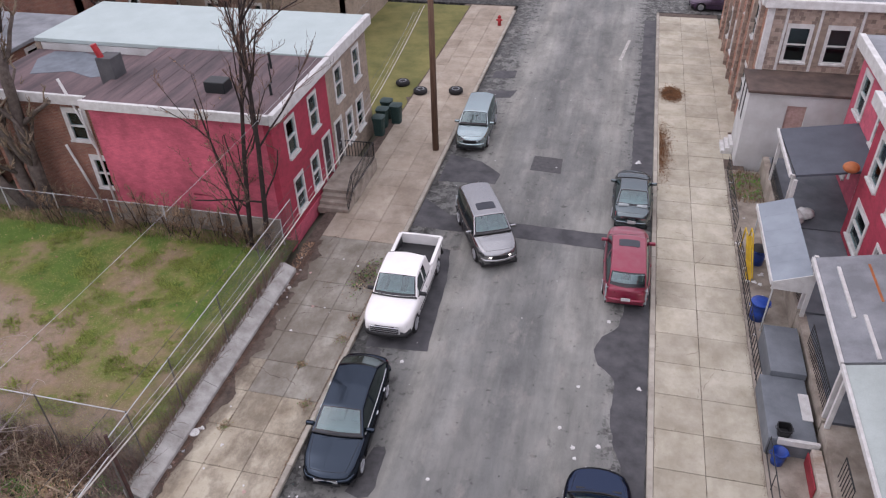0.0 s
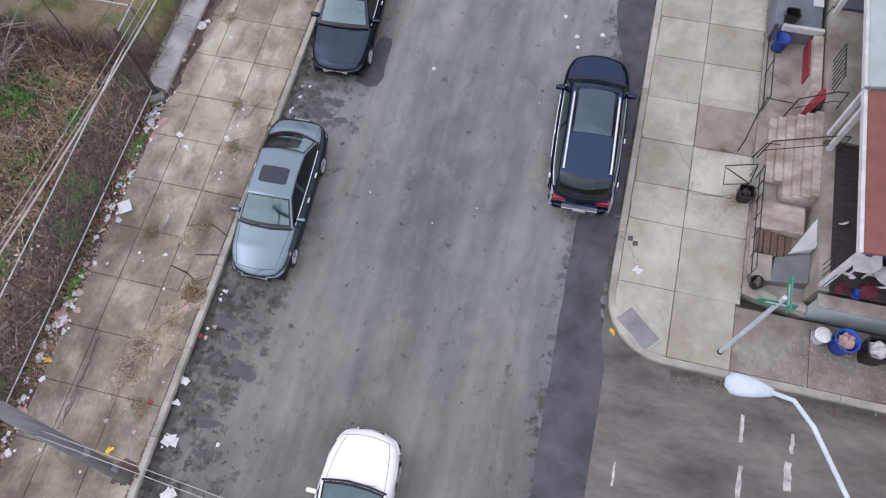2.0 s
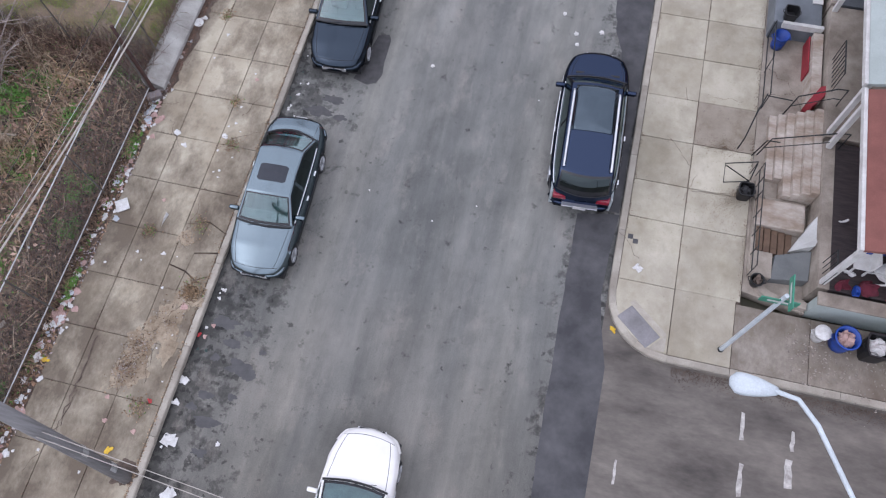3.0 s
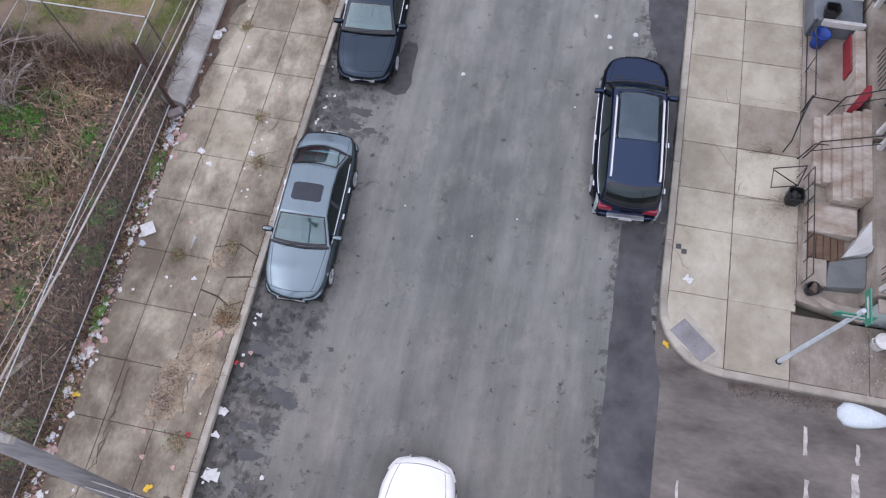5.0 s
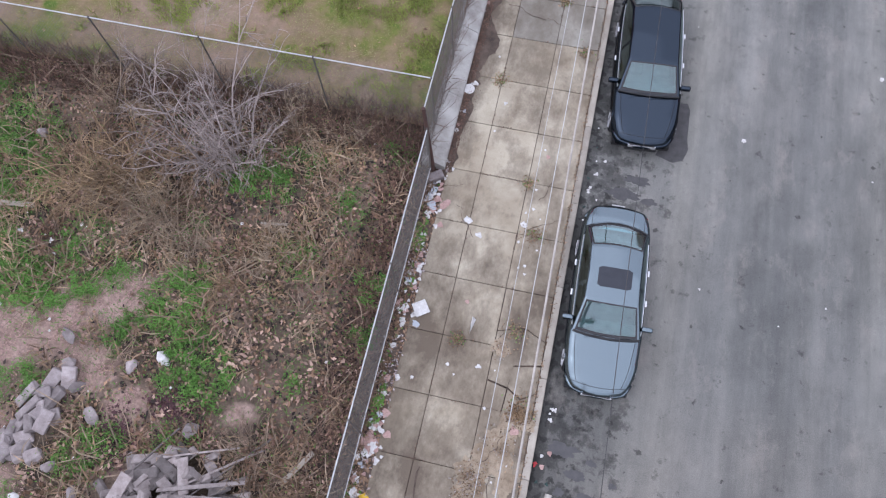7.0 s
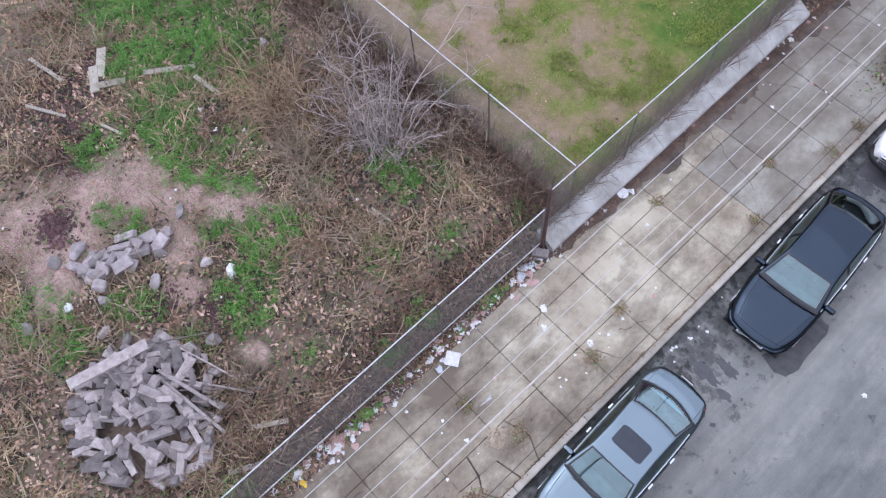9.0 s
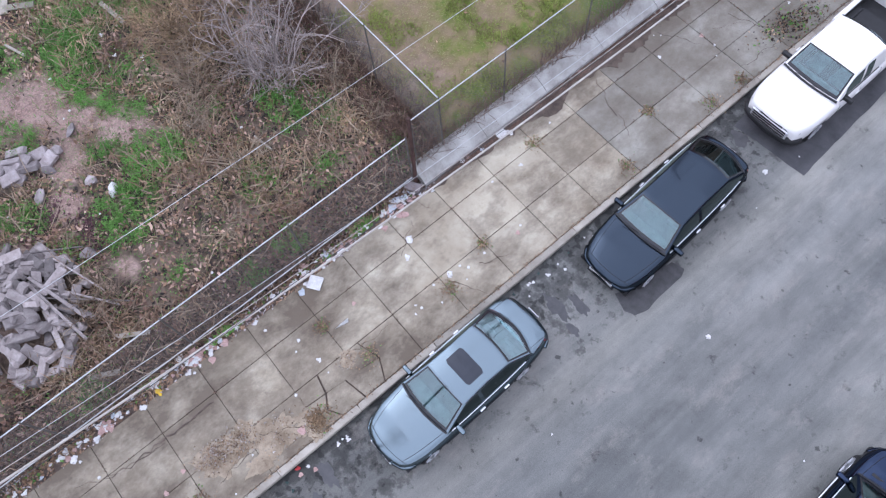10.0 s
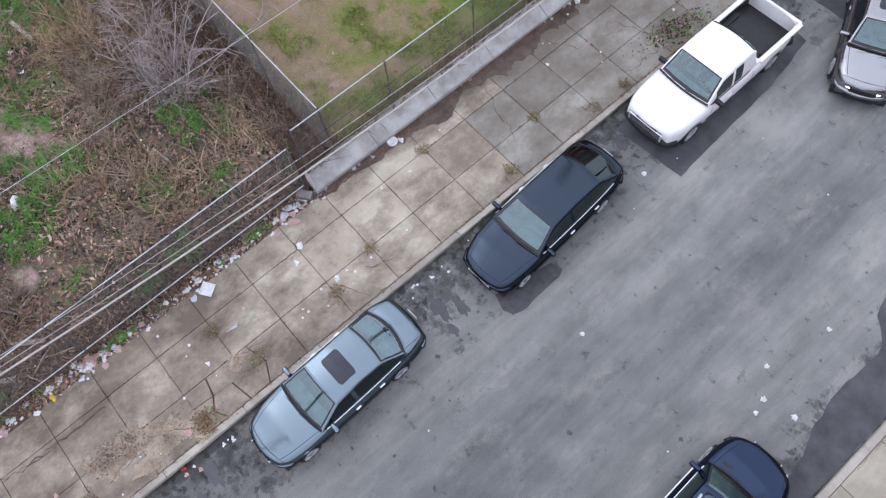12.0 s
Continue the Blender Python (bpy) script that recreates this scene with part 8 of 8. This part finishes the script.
ribbons("dry_grass", scatter(16000, LX0, LX1, LY0, LY1, lambda x, y: brush_k(x, y) * max(0.05, min(1.0, 0.5 + 1.6 * noise.noise(Vector((x * 0.35, y * 0.35, 2)))))), 0.36, 0.016, (0.95, 0.3), M["straw"], "bent straw-coloured dry grass")
flakes("dead_leaves", scatter(18000, LX0, LX1, LY0, LY1, lambda x, y: heap_k(x, y) * bare_k(x, y) * max(0.05, 1 - 1.1 * green_k(x, y)), 0.04), 0.058, 0.8, M["leaf_litter"], "carpet of brown and pinkish dead leaves")
g = scatter(44000, LX0, LX1, LY0, LY1, lambda x, y: heap_k(x, y) * green_k(x, y))
g[:, 2] += rv.uniform(0.02, 0.26, len(g))
flakes("green_weeds", g, 0.023, 0.5, M["green"], "bright green leafy weeds in clumps")
ribbons("green_blades", scatter(75000, LX0, LX1, LY0, LY1, lambda x, y: heap_k(x, y) * green_k(x, y)), 0.17, 0.013, (0.8, 0.35), M["green"], "green grass blades among weeds")
for x, y, n_ in ((-16.95, 6.15, 60), (-18.6, 8.4, 40), (-20.7, 8.0, 50), (-15.6, 7.3, 40)):
    c = np.array([(x, y, lot_h(x, y))]) + np.stack([rv.normal(0, 0.09, n_), rv.normal(0, 0.09, n_), np.zeros(n_)], 1)
    ribbons("straw_tuft", c, 0.6, 0.02, (1.1, 0.25), M["straw"], "tuft of pale straw grass")
strip = scatter(3800, -12.62, -12.02, -6, 24, lambda x, y: 0.4 + 0.6 * abs(noise.noise(Vector((x, y * 0.7, 4)))), zf=lambda x, y: 0.128)
bits = scatter(650, -12.6, -12.02, -4, 11, lambda x, y: max(0.05, 0.3 + 1.5 * noise.noise(Vector((2.0, y * 0.7, 5.0)))), zf=lambda x, y: 0.165)
flakes("litter_bits", bits, 0.03, 0.4, M["litter_bits"], "small faded paper and packaging bits among leaves")
flakes("strip_leaves", strip, 0.05, 0.4, M["leaf_litter"], "dead leaves drifted along the fence foot")
for i, (y0, y1, w0) in enumerate(((10.7, 14.6, 0.3), (14.2, 17.8, 0.5), (17.4, 20.6, 0.62), (20.2, 24.2, 0.5))):
    edge = [(-12.13 + w0 * (0.65 + 0.9 * noise.fractal(Vector((y * 0.9, i, 31.0)), 0.7, 2.0, 4)) + 0.06, y) for y in [y0 + (y1 - y0) * k / 30 for k in range(31)]]
    slab_poly("wall_foot_dirt", [(-12.149, y0), (-12.149, y1)] + [(max(x, -12.1), y) for x, y in edge[::-1]], 0.1, 0.1576 + 0.0006 * i, M["wet_dirt"], pav_w, label="dark damp dirt washed against a wall")
flakes("gutter_dirt", scatter(6500, -12.15, -11.2, 11.6, 24, lambda x, y: max(0.0, 1 - (x + 12.15) / (0.5 + 0.45 * noise.noise(Vector((1.0, y * 0.8, 3.0))))) ** 1.8 if x < -11.3 else 0.0, zf=lambda x, y: 0.161), 0.011, 0.2, M["red_twig"], "dark leaf dirt washed over the pavement edge")
ribbons("strip_weeds", scatter(1800, -12.7, -12.25, -6, 10.4, lambda x, y: 1.0, zf=lambda x, y: 0.12), 0.4, 0.014, (0.6, 0.4), M["weed"], "dead weeds grown through the fence foot")
flakes("strip_greens", scatter(900, -12.7, -12.2, -6, 10.4, lambda x, y: max(0.02, noise.noise(Vector((x, y * 0.6, 7))) * 1.6), zf=lambda x, y: 0.15), 0.05, 0.5, M["green"], "green weeds along the fence foot")
yard_z = lambda x, y: 0.46 + 0.07 * noise.fractal(Vector((x * 0.5, y * 0.5, 3.0)), 0.9, 2.1, 4)
yard = scatter(26000, -27, -12.85, 11.8, 23.4, lambda x, y: min(1.0, max(0.1, 0.55 + 1.3 * noise.fractal(Vector((x * 0.3, y * 0.3, 1)), 0.8, 2.0, 3))), zf=yard_z)
ribbons("lawn_grass", yard, 0.07, 0.012, (1.1, 0.3), M["grass"], "short patchy olive lawn grass")
lawn_k = lambda x, y: max(0.0, min(1.0, -0.35 + 2.2 * noise.fractal(Vector((x * 0.75, y * 0.75, 21.0)), 0.7, 2.0, 3) + 0.05 * (x + 20) + 0.06 * max(0, y - 18)))
ribbons("lawn_tufts", scatter(22000, -26, -12.85, 11.9, 23.4, lawn_k, zf=yard_z), 0.17, 0.016, (0.75, 0.35), M["lawn_green"], "longer green tufts standing in the lawn")
flakes("lawn_leaves", scatter(300, -27, -12.85, 11.8, 23.4, lambda x, y: 0.5, 0.02, yard_z), 0.045, 0.3, M["leaf_litter"], "dead leaves scattered on the lawn")
# dense weeds in a dark brown that includes the shade under fence and bush
ribbons("fence_weeds", scatter(8000, -30, -12.9, 10.7, 12.1, lambda x, y: 1.0, zf=lambda x, y: 0.42), 0.6, 0.014, (0.5, 0.3), M["red_twig"], "dead weeds along the cross fence, coloured dark for its shade")
ribbons("wall_weeds", scatter(4000, -28, -13.2, 22.5, 23.5, lambda x, y: 1.0, zf=yard_z), 0.32, 0.014, (0.4, 0.35), M["weed"], "dead weeds along the house wall")
ribbons("yard_weeds", scatter(1500, 5.6, 7.8, 30.8, 33.6, lambda x, y: 1.0, zf=lambda x, y: 0.14), 0.3, 0.02, (0.6, 0.4), M["weed"], "dry weeds in a small front garden")
flakes("yard_greens", scatter(260, 5.6, 7.6, 31.0, 33.4, lambda x, y: 1.0, 0.1, zf=lambda x, y: 0.14), 0.07, 0.5, M["green"], "green weeds in a small front garden")
slab_poly("pole_hole", rough_outline(-8.93, -0.22, 0.36, 0.3, 16, 0.3, 77), 0.1, 0.1572, M["dirt"], pav_w, label="dark dirt round the foot of a pole", fan=True)
for i, (x, y, rx, ry) in enumerate(((-9.82, 2.3, 0.42, 0.62), (-9.72, 3.0, 0.42, 0.5), (-9.3, 3.75, 0.5, 0.55), (-8.95, 4.45, 0.36, 0.34), (-9.68, 6.12, 0.22, 0.24), (-9.0, 3.0, 0.2, 0.4))):
    slab_poly("eroded_patch", rough_outline(x, y, rx, ry, 16, 0.34, 90 + i), 0.1, 0.1575 + 0.0006 * i, M["gravel"], pav_w, label="eroded gritty hole in the concrete", fan=True)
WXY = (-9.20, 22.24)
mound = []
for x, y, rx, ry, n_ in ((-9.9, 2.3, 0.18, 0.28, 330), (-9.75, 2.95, 0.2, 0.22, 220), (-9.3, 3.8, 0.24, 0.25, 120), (-8.95, 4.5, 0.14, 0.12, 140), (-9.68, 6.12, 0.1, 0.1, 50)):
    mound += [(x + rv.normal(0, rx), y + rv.normal(0, ry), 0.165) for _ in range(n_)]
flakes("pavement_leaves", np.array(mound), 0.02, 0.45, M["weed"], "drift of dry leaves and grit on broken pavement")
flakes("pavement_crumbs", np.array([(x + rv.normal(0, 0.06), y + rv.normal(0, 0.08), 0.166) for x, y, _ in mound[::3]]), 0.026, 0.3, M["crumbs"], "loose pale concrete crumbs on broken pavement")
flakes("pavement_straw", np.array([(-8.93 + rv.normal(0, 0.14), 4.62 + rv.normal(0, 0.12), 0.19) for _ in range(300)]), 0.03, 0.6, M["straw"], "tuft of straw grass in a broken slab")
for nm, m_, n_, sz, lab in (("kerb_weeds", "green", 90, 0.04, "low green weeds in broken pavement"), ("kerb_weed_litter", "weed", 380, 0.03, "brown dead leaves among pavement weeds"), ("kerb_soil", "shade_soil_leaf", 260, 0.035, "dark soil showing through broken pavement")):
    flakes(nm, np.array([(WXY[0] + 0.1 * q + rv.normal(0, 0.24), WXY[1] + q + rv.normal(0, 0.2), 0.168) for q in rv.normal(0, 0.55, n_)]), sz, 0.45, M[m_], lab)
flakes("far_debris", np.array([(2.95 + rv.normal(0, 0.24), 42.3 + rv.normal(0, 0.42), 0.165) for _ in range(6500)]), 0.035, 0.3, M["drift"], "brown leaf drift on the far pavement")
flakes("kerb_debris", np.array([(2.3 + abs(rv.normal(0, 0.28)), 35.3 + rv.normal(0, 1.4), 0.16) for _ in range(2600)]), 0.03, 0.3, M["drift"], "brown leaf drift at the kerb")

# dead vines, dirt and shade-dark growth on and along the fences
ribbons("fence_vines", scatter(380, -12.72, -12.6, 10.8, 23.3, lambda x, y: max(0.1, 0.5 + noise.noise(Vector((x, y * 0.5, 3)))), zf=lambda x, y: 0.5), 1.3, 0.012, (0.35, 0.25), M["red_twig"], "dead brown vines climbing the wire fence")
ribbons("wall_top_weeds", scatter(1300, -13.05, -12.7, 10.7, 23.4, lambda x, y: 1.0, zf=lambda x, y: 0.48), 0.5, 0.014, (0.7, 0.4), M["red_twig"], "dead brown weeds behind the retaining wall")
# the shade strip along the lot fence, put into dark weeds and leaves
ribbons("fence_shade_weeds", scatter(7000, -13.7, -12.5, -9, 11.4, lambda x, y: 1.0), 0.4, 0.02, (0.95, 0.35), M["red_twig"], "dead weeds coloured dark for the shade inside the lot fence")
flakes("fence_shade_leaves", scatter(5000, -13.9, -12.4, -9, 11.4, lambda x, y: 1.0, 0.02), 0.045, 0.4, M["shade_soil_leaf"], "dark leaves standing in for the shade inside the lot fence")
flakes("wall_foot_leaves", scatter(3500, -12.2, -11.95, 10.6, 23.4, lambda x, y: 1.0, zf=lambda x, y: 0.155), 0.03, 0.4, M["red_twig"], "dark leaf dirt at the foot of the retaining wall")
flakes("brick_crumbs", scatter(9000, -25, -18, -2, 7, lambda x, y: max(0.0, 1 - 1.4 * bare_k(x, y))), 0.022, 0.35, M["pink_litter"], "pinkish brick crumbs on bare soil")
for gx, gy, rx_, ry_ in ((-26.7, 4.0, 0.9, 1.0), (-24.7, 2.8, 0.8, 0.8), (-22.4, 1.2, 0.6, 0.5), (-18.2, 1.9, 0.5, 0.5), (-17.0, 3.0, 0.5, 0.3)):
    c = np.stack([rv.normal(gx, rx_ * 0.6, 700), rv.normal(gy, ry_ * 0.6, 700)], 1)
    flakes("maroon_leaves", np.array([(x, y, lot_h(x, y) + 0.03) for x, y in c.tolist()]), 0.05, 0.45, M["maroon_leaf"], "dark maroon wet leaves on the lot soil")
flakes("side_gutter_dirt", np.array([(3.9 + 9 * rv.random(), 5.5 - abs(rv.normal(0, 0.16)), 0.004) for _ in range(4500)]), 0.016, 0.2, M["dirt"], "dark leaf dirt in the side street gutter")
flakes("pavement_rubble", np.array([(6.6 + abs(rv.normal(0, 3.0)), 6.5 + rv.normal(0, 0.45), 0.157) for _ in range(420)]), 0.032, 0.25, M["crumbs"], "crumbled concrete bits on broken pavement")
frame_chair = thing("bent_chair_frame", "white bent tube chair frame lying on the corner porch", "chair frame")
for pts in ([(8.0, 8.3, 1.14), (8.4, 8.25, 1.45), (8.9, 8.45, 1.5), (9.0, 8.6, 1.14)], [(8.1, 8.65, 1.14), (8.45, 8.55, 1.4), (8.95, 8.75, 1.45), (9.1, 8.9, 1.14)], [(8.4, 8.25, 1.45), (8.45, 8.55, 1.4)], [(8.9, 8.45, 1.5), (8.95, 8.75, 1.45)]):
    bm = bmesh.new()
    tube(bm, pts, 0.025, 6)
    part("frame_tube", bm, M["trim"], frame_chair, smooth=True)
for k in range(46):
    x, y = rl.uniform(-24, -12.9), rl.uniform(-3, 11)
    scrap(rl.choice((0, 5, 5, 5, 2)), x, y, lot_h(x, y) + 0.07, rl.uniform(0.4, 0.95))
tuft = lambda x, y: heap_k(x, y) * bare_k(x, y) * max(0.0, min(1.0, 0.5 + 1.7 * noise.noise(Vector((x * 2.3, y * 2.3, 12.0))))) * (1 - 0.8 * green_k(x, y))
# near-black flakes put shade into the hollows that the tufts leave
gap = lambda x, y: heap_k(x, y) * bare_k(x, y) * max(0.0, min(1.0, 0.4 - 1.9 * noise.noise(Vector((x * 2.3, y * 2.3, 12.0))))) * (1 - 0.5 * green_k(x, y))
flakes("broad_dead_leaves", scatter(9000, -27, LX1, -6, LY1, tuft, 0.08), 0.055, 0.8, M["broad_leaf"], "broad pale dead leaves in tufts")
flakes("dark_wet_leaves", scatter(6000, -27, LX1, -6, LY1, gap, 0.05), 0.06, 0.3, M["shade_soil_leaf"], "dark flakes standing in for shade in hollows between weeds")


# ---- pavement slabs, laid one by one ----
SLABS = {}


def slab(parent, x0, x1, y0, y1, m, z=0.15):
    key = (round(x1 - x0, 2), round(y1 - y0, 2), m)
    if key not in SLABS:
        bm = bmesh.new()
        w_, l_ = (x1 - x0) / 2 - 0.0075, (y1 - y0) / 2 - 0.0075
        box(bm, -w_, w_, -l_, l_, -0.06, 0.0)
        bmesh.ops.bevel(bm, geom=[e for e in bm.edges if all(v.co.z > -0.01 for v in e.verts)], offset=0.005, segments=1, affect="EDGES")
        me = bpy.data.meshes.new("slab")
        bm.to_mesh(me)
        bm.free()
        me.materials.append(M[m])
        SLABS[key] = me
    ob = new("slab", SLABS[key])
    ob.parent = parent
    ob.matrix_basis = pose((x0 + x1) / 2, (y0 + y1) / 2, z + R.uniform(-0.006, 0.004), R.uniform(-0.25, 0.25), R.uniform(-0.25, 0.25), 0)


w_rows = [7.68 + 1.533 * i for i in range(-17, 33)]
for k, (y0, y1) in enumerate(zip(w_rows, w_rows[1:])):
    for x0, x1 in zip((HL, -11.17, -9.87), (-11.17, -9.87, KL - 0.19)):
        if k in (15, 16) and x0 == -9.87:
            continue
        slab(pav_w, x0, x1, y0, y1, "pav_l" if y0 + 0.6 * x0 < 8.4 else "pav_g" if y0 < 24.3 else "pav_tan")
# one slab broken into pieces
X0, X1 = -9.86, KL - 0.2
BROKEN = [[(X0, 7.67), (X0, 6.55), (-9.2, 6.75), (X1, 6.5), (X1, 7.67)], [(X0, 6.53), (X0, 5.3), (-9.35, 5.2), (-9.22, 6.72)], [(-9.2, 6.72), (-9.32, 5.75), (X1, 5.9), (X1, 6.47)], [(-9.33, 5.72), (-9.34, 5.2), (-9.0, 5.0), (X1, 5.2), (X1, 5.86)], [(X0, 5.26), (X0, 4.6), (-9.4, 4.6), (-9.36, 5.16)], [(-9.38, 4.6), (-9.34, 5.15), (-9.0, 4.96), (X1, 5.16), (X1, 4.6)]]
for k, pts in enumerate(BROKEN):
    cx, cy = sum(p[0] for p in pts) / len(pts), sum(p[1] for p in pts) / len(pts)
    slab_poly("slab", [(cx + (x - cx) * 0.992, cy + (y - cy) * 0.992) for x, y in pts], 0.09, 0.15 + 0.01 * (k % 3) - 0.008, M["pav_l"], pav_w)
e_rows = [7.57, 9.47, 10.65, 12.1, 13.57] + [15.09 + 1.52 * i for i in range(28)]
for y0, y1 in zip(e_rows, e_rows[1:]):
    for x0, x1 in ((KR + 0.19, 3.72), (3.72, HR - 0.01)) + (((HR - 0.01, 6.33 if y0 > 36.5 else 5.83),) if y0 > 33.8 else ()):
        slab(pav_e, x0, x1, y0, y1, "pav_dark" if abs(y0 - 12.1) < 0.1 and 3 < x0 < 5 else "pav_r")
arc = corner(1.49, KR + 1.68, 7.24, 180, 270, 8)
slab_poly("slab", [(x, y) for x, y in arc[:-1]] + [(3.705, 5.76), (3.705, 7.56), (KR + 0.2, 7.56)], 0.08, 0.15, M["pav_r"], pav_e)
slab(pav_e, 3.72, 5.3, 5.75, 7.58, "pav_r")
for x0, x1 in ((5.3, 7.2), (7.2, 9.6), (9.6, 12.5), (12.5, 16), (16, 21)):
    slab(pav_e, x0, x1, 5.75, 7.5, "pav_brown")
for x, y in ((2.37, 8.84), (2.52, 8.72)):
    boxes("valve_lid", M["tar"], pav_e, (x - 0.07, x + 0.07, y - 0.07, y + 0.07, 0.12, 0.158), bevel=0.004, label="small dark valve lid")
slab_poly("ramp_plate", [(2.34, 6.5), (2.68, 6.88), (3.5, 6.17), (3.16, 5.8)], 0.1, 0.156, M["ramp"], pav_e, label="dark grey ramp panel set in the corner")
for pts in ([(2.62, 6.95), (2.72, 7.05), (3.66, 6.28), (3.56, 6.18)], [(3.2, 5.79), (3.54, 6.15), (3.66, 6.26), (3.64, 5.8)]):
    slab_poly("ramp_edge", pts, 0.1, 0.154, M["kerb"], pav_e)


# ---- cracks across the slabs and dirt in their joints ----
rc = random.Random(77)


def crack_lines(name, runs, z, material, label):
    vs, fs = [], []
    for x, y, a, length, w_ in runs:
        n = max(4, int(length / 0.09))
        for k in range(n + 1):
            p = noise.noise_vector(Vector((x * 3 + k * 0.45, y * 3, 1.7)))
            cx, cy = x + math.cos(a) * length * k / n + 0.11 * p.x, y + math.sin(a) * length * k / n + 0.11 * p.y
            h = w_ * (0.35 + rc.random()) * min(1.0, (n - k + 0.6) / (0.3 * n))
            vs += [(cx - math.sin(a) * h, cy + math.cos(a) * h, z), (cx + math.sin(a) * h, cy - math.cos(a) * h, z)]
            if k:
                i = len(vs)
                fs.append((i - 4, i - 3, i - 1, i - 2))
    return flat(name, vs, fs, material, label=label, kind="stuff", category="crack")


west = [(rc.uniform(-11.9, -9.2), rc.uniform(-3, 25), rc.uniform(0, math.tau), rc.uniform(0.5, 1.5), 0.006) for _ in range(7)]
west += [(rc.uniform(-11.9, -9.0), rc.uniform(15.2, 23.5), rc.uniform(0, math.tau), rc.uniform(0.7, 1.7), 0.009) for _ in range(6)]
west += [(-9.6, 9.4, 0.5, 1.0, 0.008), (-9.5, 10.2, 1.2, 0.9, 0.008), (-11.0, 8.9, 2.2, 1.1, 0.007), (-9.6, 3.3, 1.1, 1.4, 0.009), (-9.3, 2.0, 1.7, 1.3, 0.008), (-11.0, 2.9, 4.71, 2.6, 0.02), (-10.95, 1.4, 4.6, 1.6, 0.012)]
crack_lines("pavement_cracks", west, 0.1595, M["dirt"], "thin dirt-filled cracks across the pavement slabs")
east = [(rc.uniform(2.6, 5.0), rc.uniform(7.8, 34), rc.uniform(0, math.tau), rc.uniform(0.4, 1.2), 0.005) for _ in range(16)] + [(3.8, 10.6, 0.1, 1.2, 0.008), (3.8, 12.1, 0.0, 1.4, 0.007)]
crack_lines("pavement_cracks", east, 0.1595, M["dirt"], "thin dirt-filled cracks across the pale slabs")
crack_lines("yard_cracks", [(5.6, 15.2, 5.6, 1.0, 0.008), (6.3, 14.5, 5.2, 0.7, 0.007), (5.7, 14.2, 0.3, 0.7, 0.006), (6.2, 9.4, 2.2, 0.5, 0.006)], 0.1445, M["dirt"], "thin cracks in a concrete front yard")
joint = []
for x in (-11.17, -9.87):
    for _ in range(450):
        y = rc.uniform(-4, 24)
        if noise.noise(Vector((x * 5, y * 1.3, 2))) > 0.05:
            joint.append((x + rc.gauss(0, 0.018), y, 0.157))
for y in w_rows[11:29]:
    for _ in range(95):
        x = rc.uniform(HL, KL - 0.2)
        if noise.noise(Vector((x * 1.7, y * 3, 6))) > 0.05:
            joint.append((x, y + rc.gauss(0, 0.018), 0.157))
flakes("joint_dirt", np.array(joint), 0.017, 0.3, M["red_twig"], "dirt and dead moss in the pavement joints")
kerb_dirt = [(KL - 0.19 + rc.gauss(0, 0.03), rc.uniform(-4, 25), 0.158) for _ in range(1500)]
# the pale side: dirt in its joints, and soil washed from a pot over three slabs
e_joint = []
for _ in range(1500):
    y = rc.uniform(7.6, 33)
    if noise.noise(Vector((3.0, y * 1.1, 12))) > 0.0:
        e_joint.append((3.72 + rc.gauss(0, 0.012), y, 0.157))
    if noise.noise(Vector((9.0, y * 0.8, 4))) > -0.1:
        e_joint.append((HR - 0.03 - abs(rc.gauss(0, 0.05)), y, 0.158))
    if noise.noise(Vector((5.0, y * 0.9, 8))) > 0.05:
        e_joint.append((KR + 0.2 + abs(rc.gauss(0, 0.025)), y, 0.158))
for y in e_rows[1:18]:
    for _ in range(70):
        x = rc.uniform(KR + 0.2, HR)
        if noise.noise(Vector((x * 1.3, y * 3, 16))) > 0.0:
            e_joint.append((x, y + rc.gauss(0, 0.012), 0.157))
flakes("joint_dirt", np.array(e_joint), 0.013, 0.3, M["red_twig"], "dark dirt in the joints of the pale pavement")
spill = []
for _ in range(1700):
    d, a = abs(rc.gauss(0, 0.75)), radians(rc.gauss(222, 24))
    spill.append((5.2 + d * math.cos(a) + rc.gauss(0, 0.05), 10.8 + d * math.sin(a) + rc.gauss(0, 0.05), 0.1575))
for _ in range(800):
    d, a = abs(rc.gauss(0, 0.45)), rc.uniform(0, math.tau)
    spill.append((4.55 + d * math.cos(a), 12.15 + 0.5 * d * math.sin(a), 0.1575))
flakes("spilled_soil", np.array(spill), 0.01, 0.1, M["spill"], "brown soil washed thinly over pale slabs")
flakes("kerb_dirt", np.array(kerb_dirt), 0.022, 0.3, M["weed"], "dry leaf crumbs along the kerb joint")
for nm, m_, n_, lab in (("joint_grit", "weed", 110, "brown grit and dead leaves in broken joints"), ("joint_weeds", "green", 25, "small green weeds in broken joints"), ("joint_straw", "straw", 60, "dry straw bits in broken joints")):
    pts = []
    for gx, gy, s_ in ((-9.45, 9.25, 0.16), (-9.4, 6.6, 0.15), (-8.95, 4.85, 0.18), (-9.85, 10.7, 0.1), (-10.8, 6.1, 0.1), (-9.2, 1.4, 0.15), (-9.0, 15.2, 0.12), (-8.9, 18.4, 0.14), (-9.85, 16.9, 0.1), (-11.2, 13.8, 0.12), (-8.85, 19.6, 0.12)):
        pts += [(gx + rc.gauss(0, s_), gy + rc.gauss(0, s_), 0.16 + 0.02 * rc.random()) for _ in range(n_)]
    flakes(nm, np.array(pts), 0.022, 0.4, M[m_], lab)
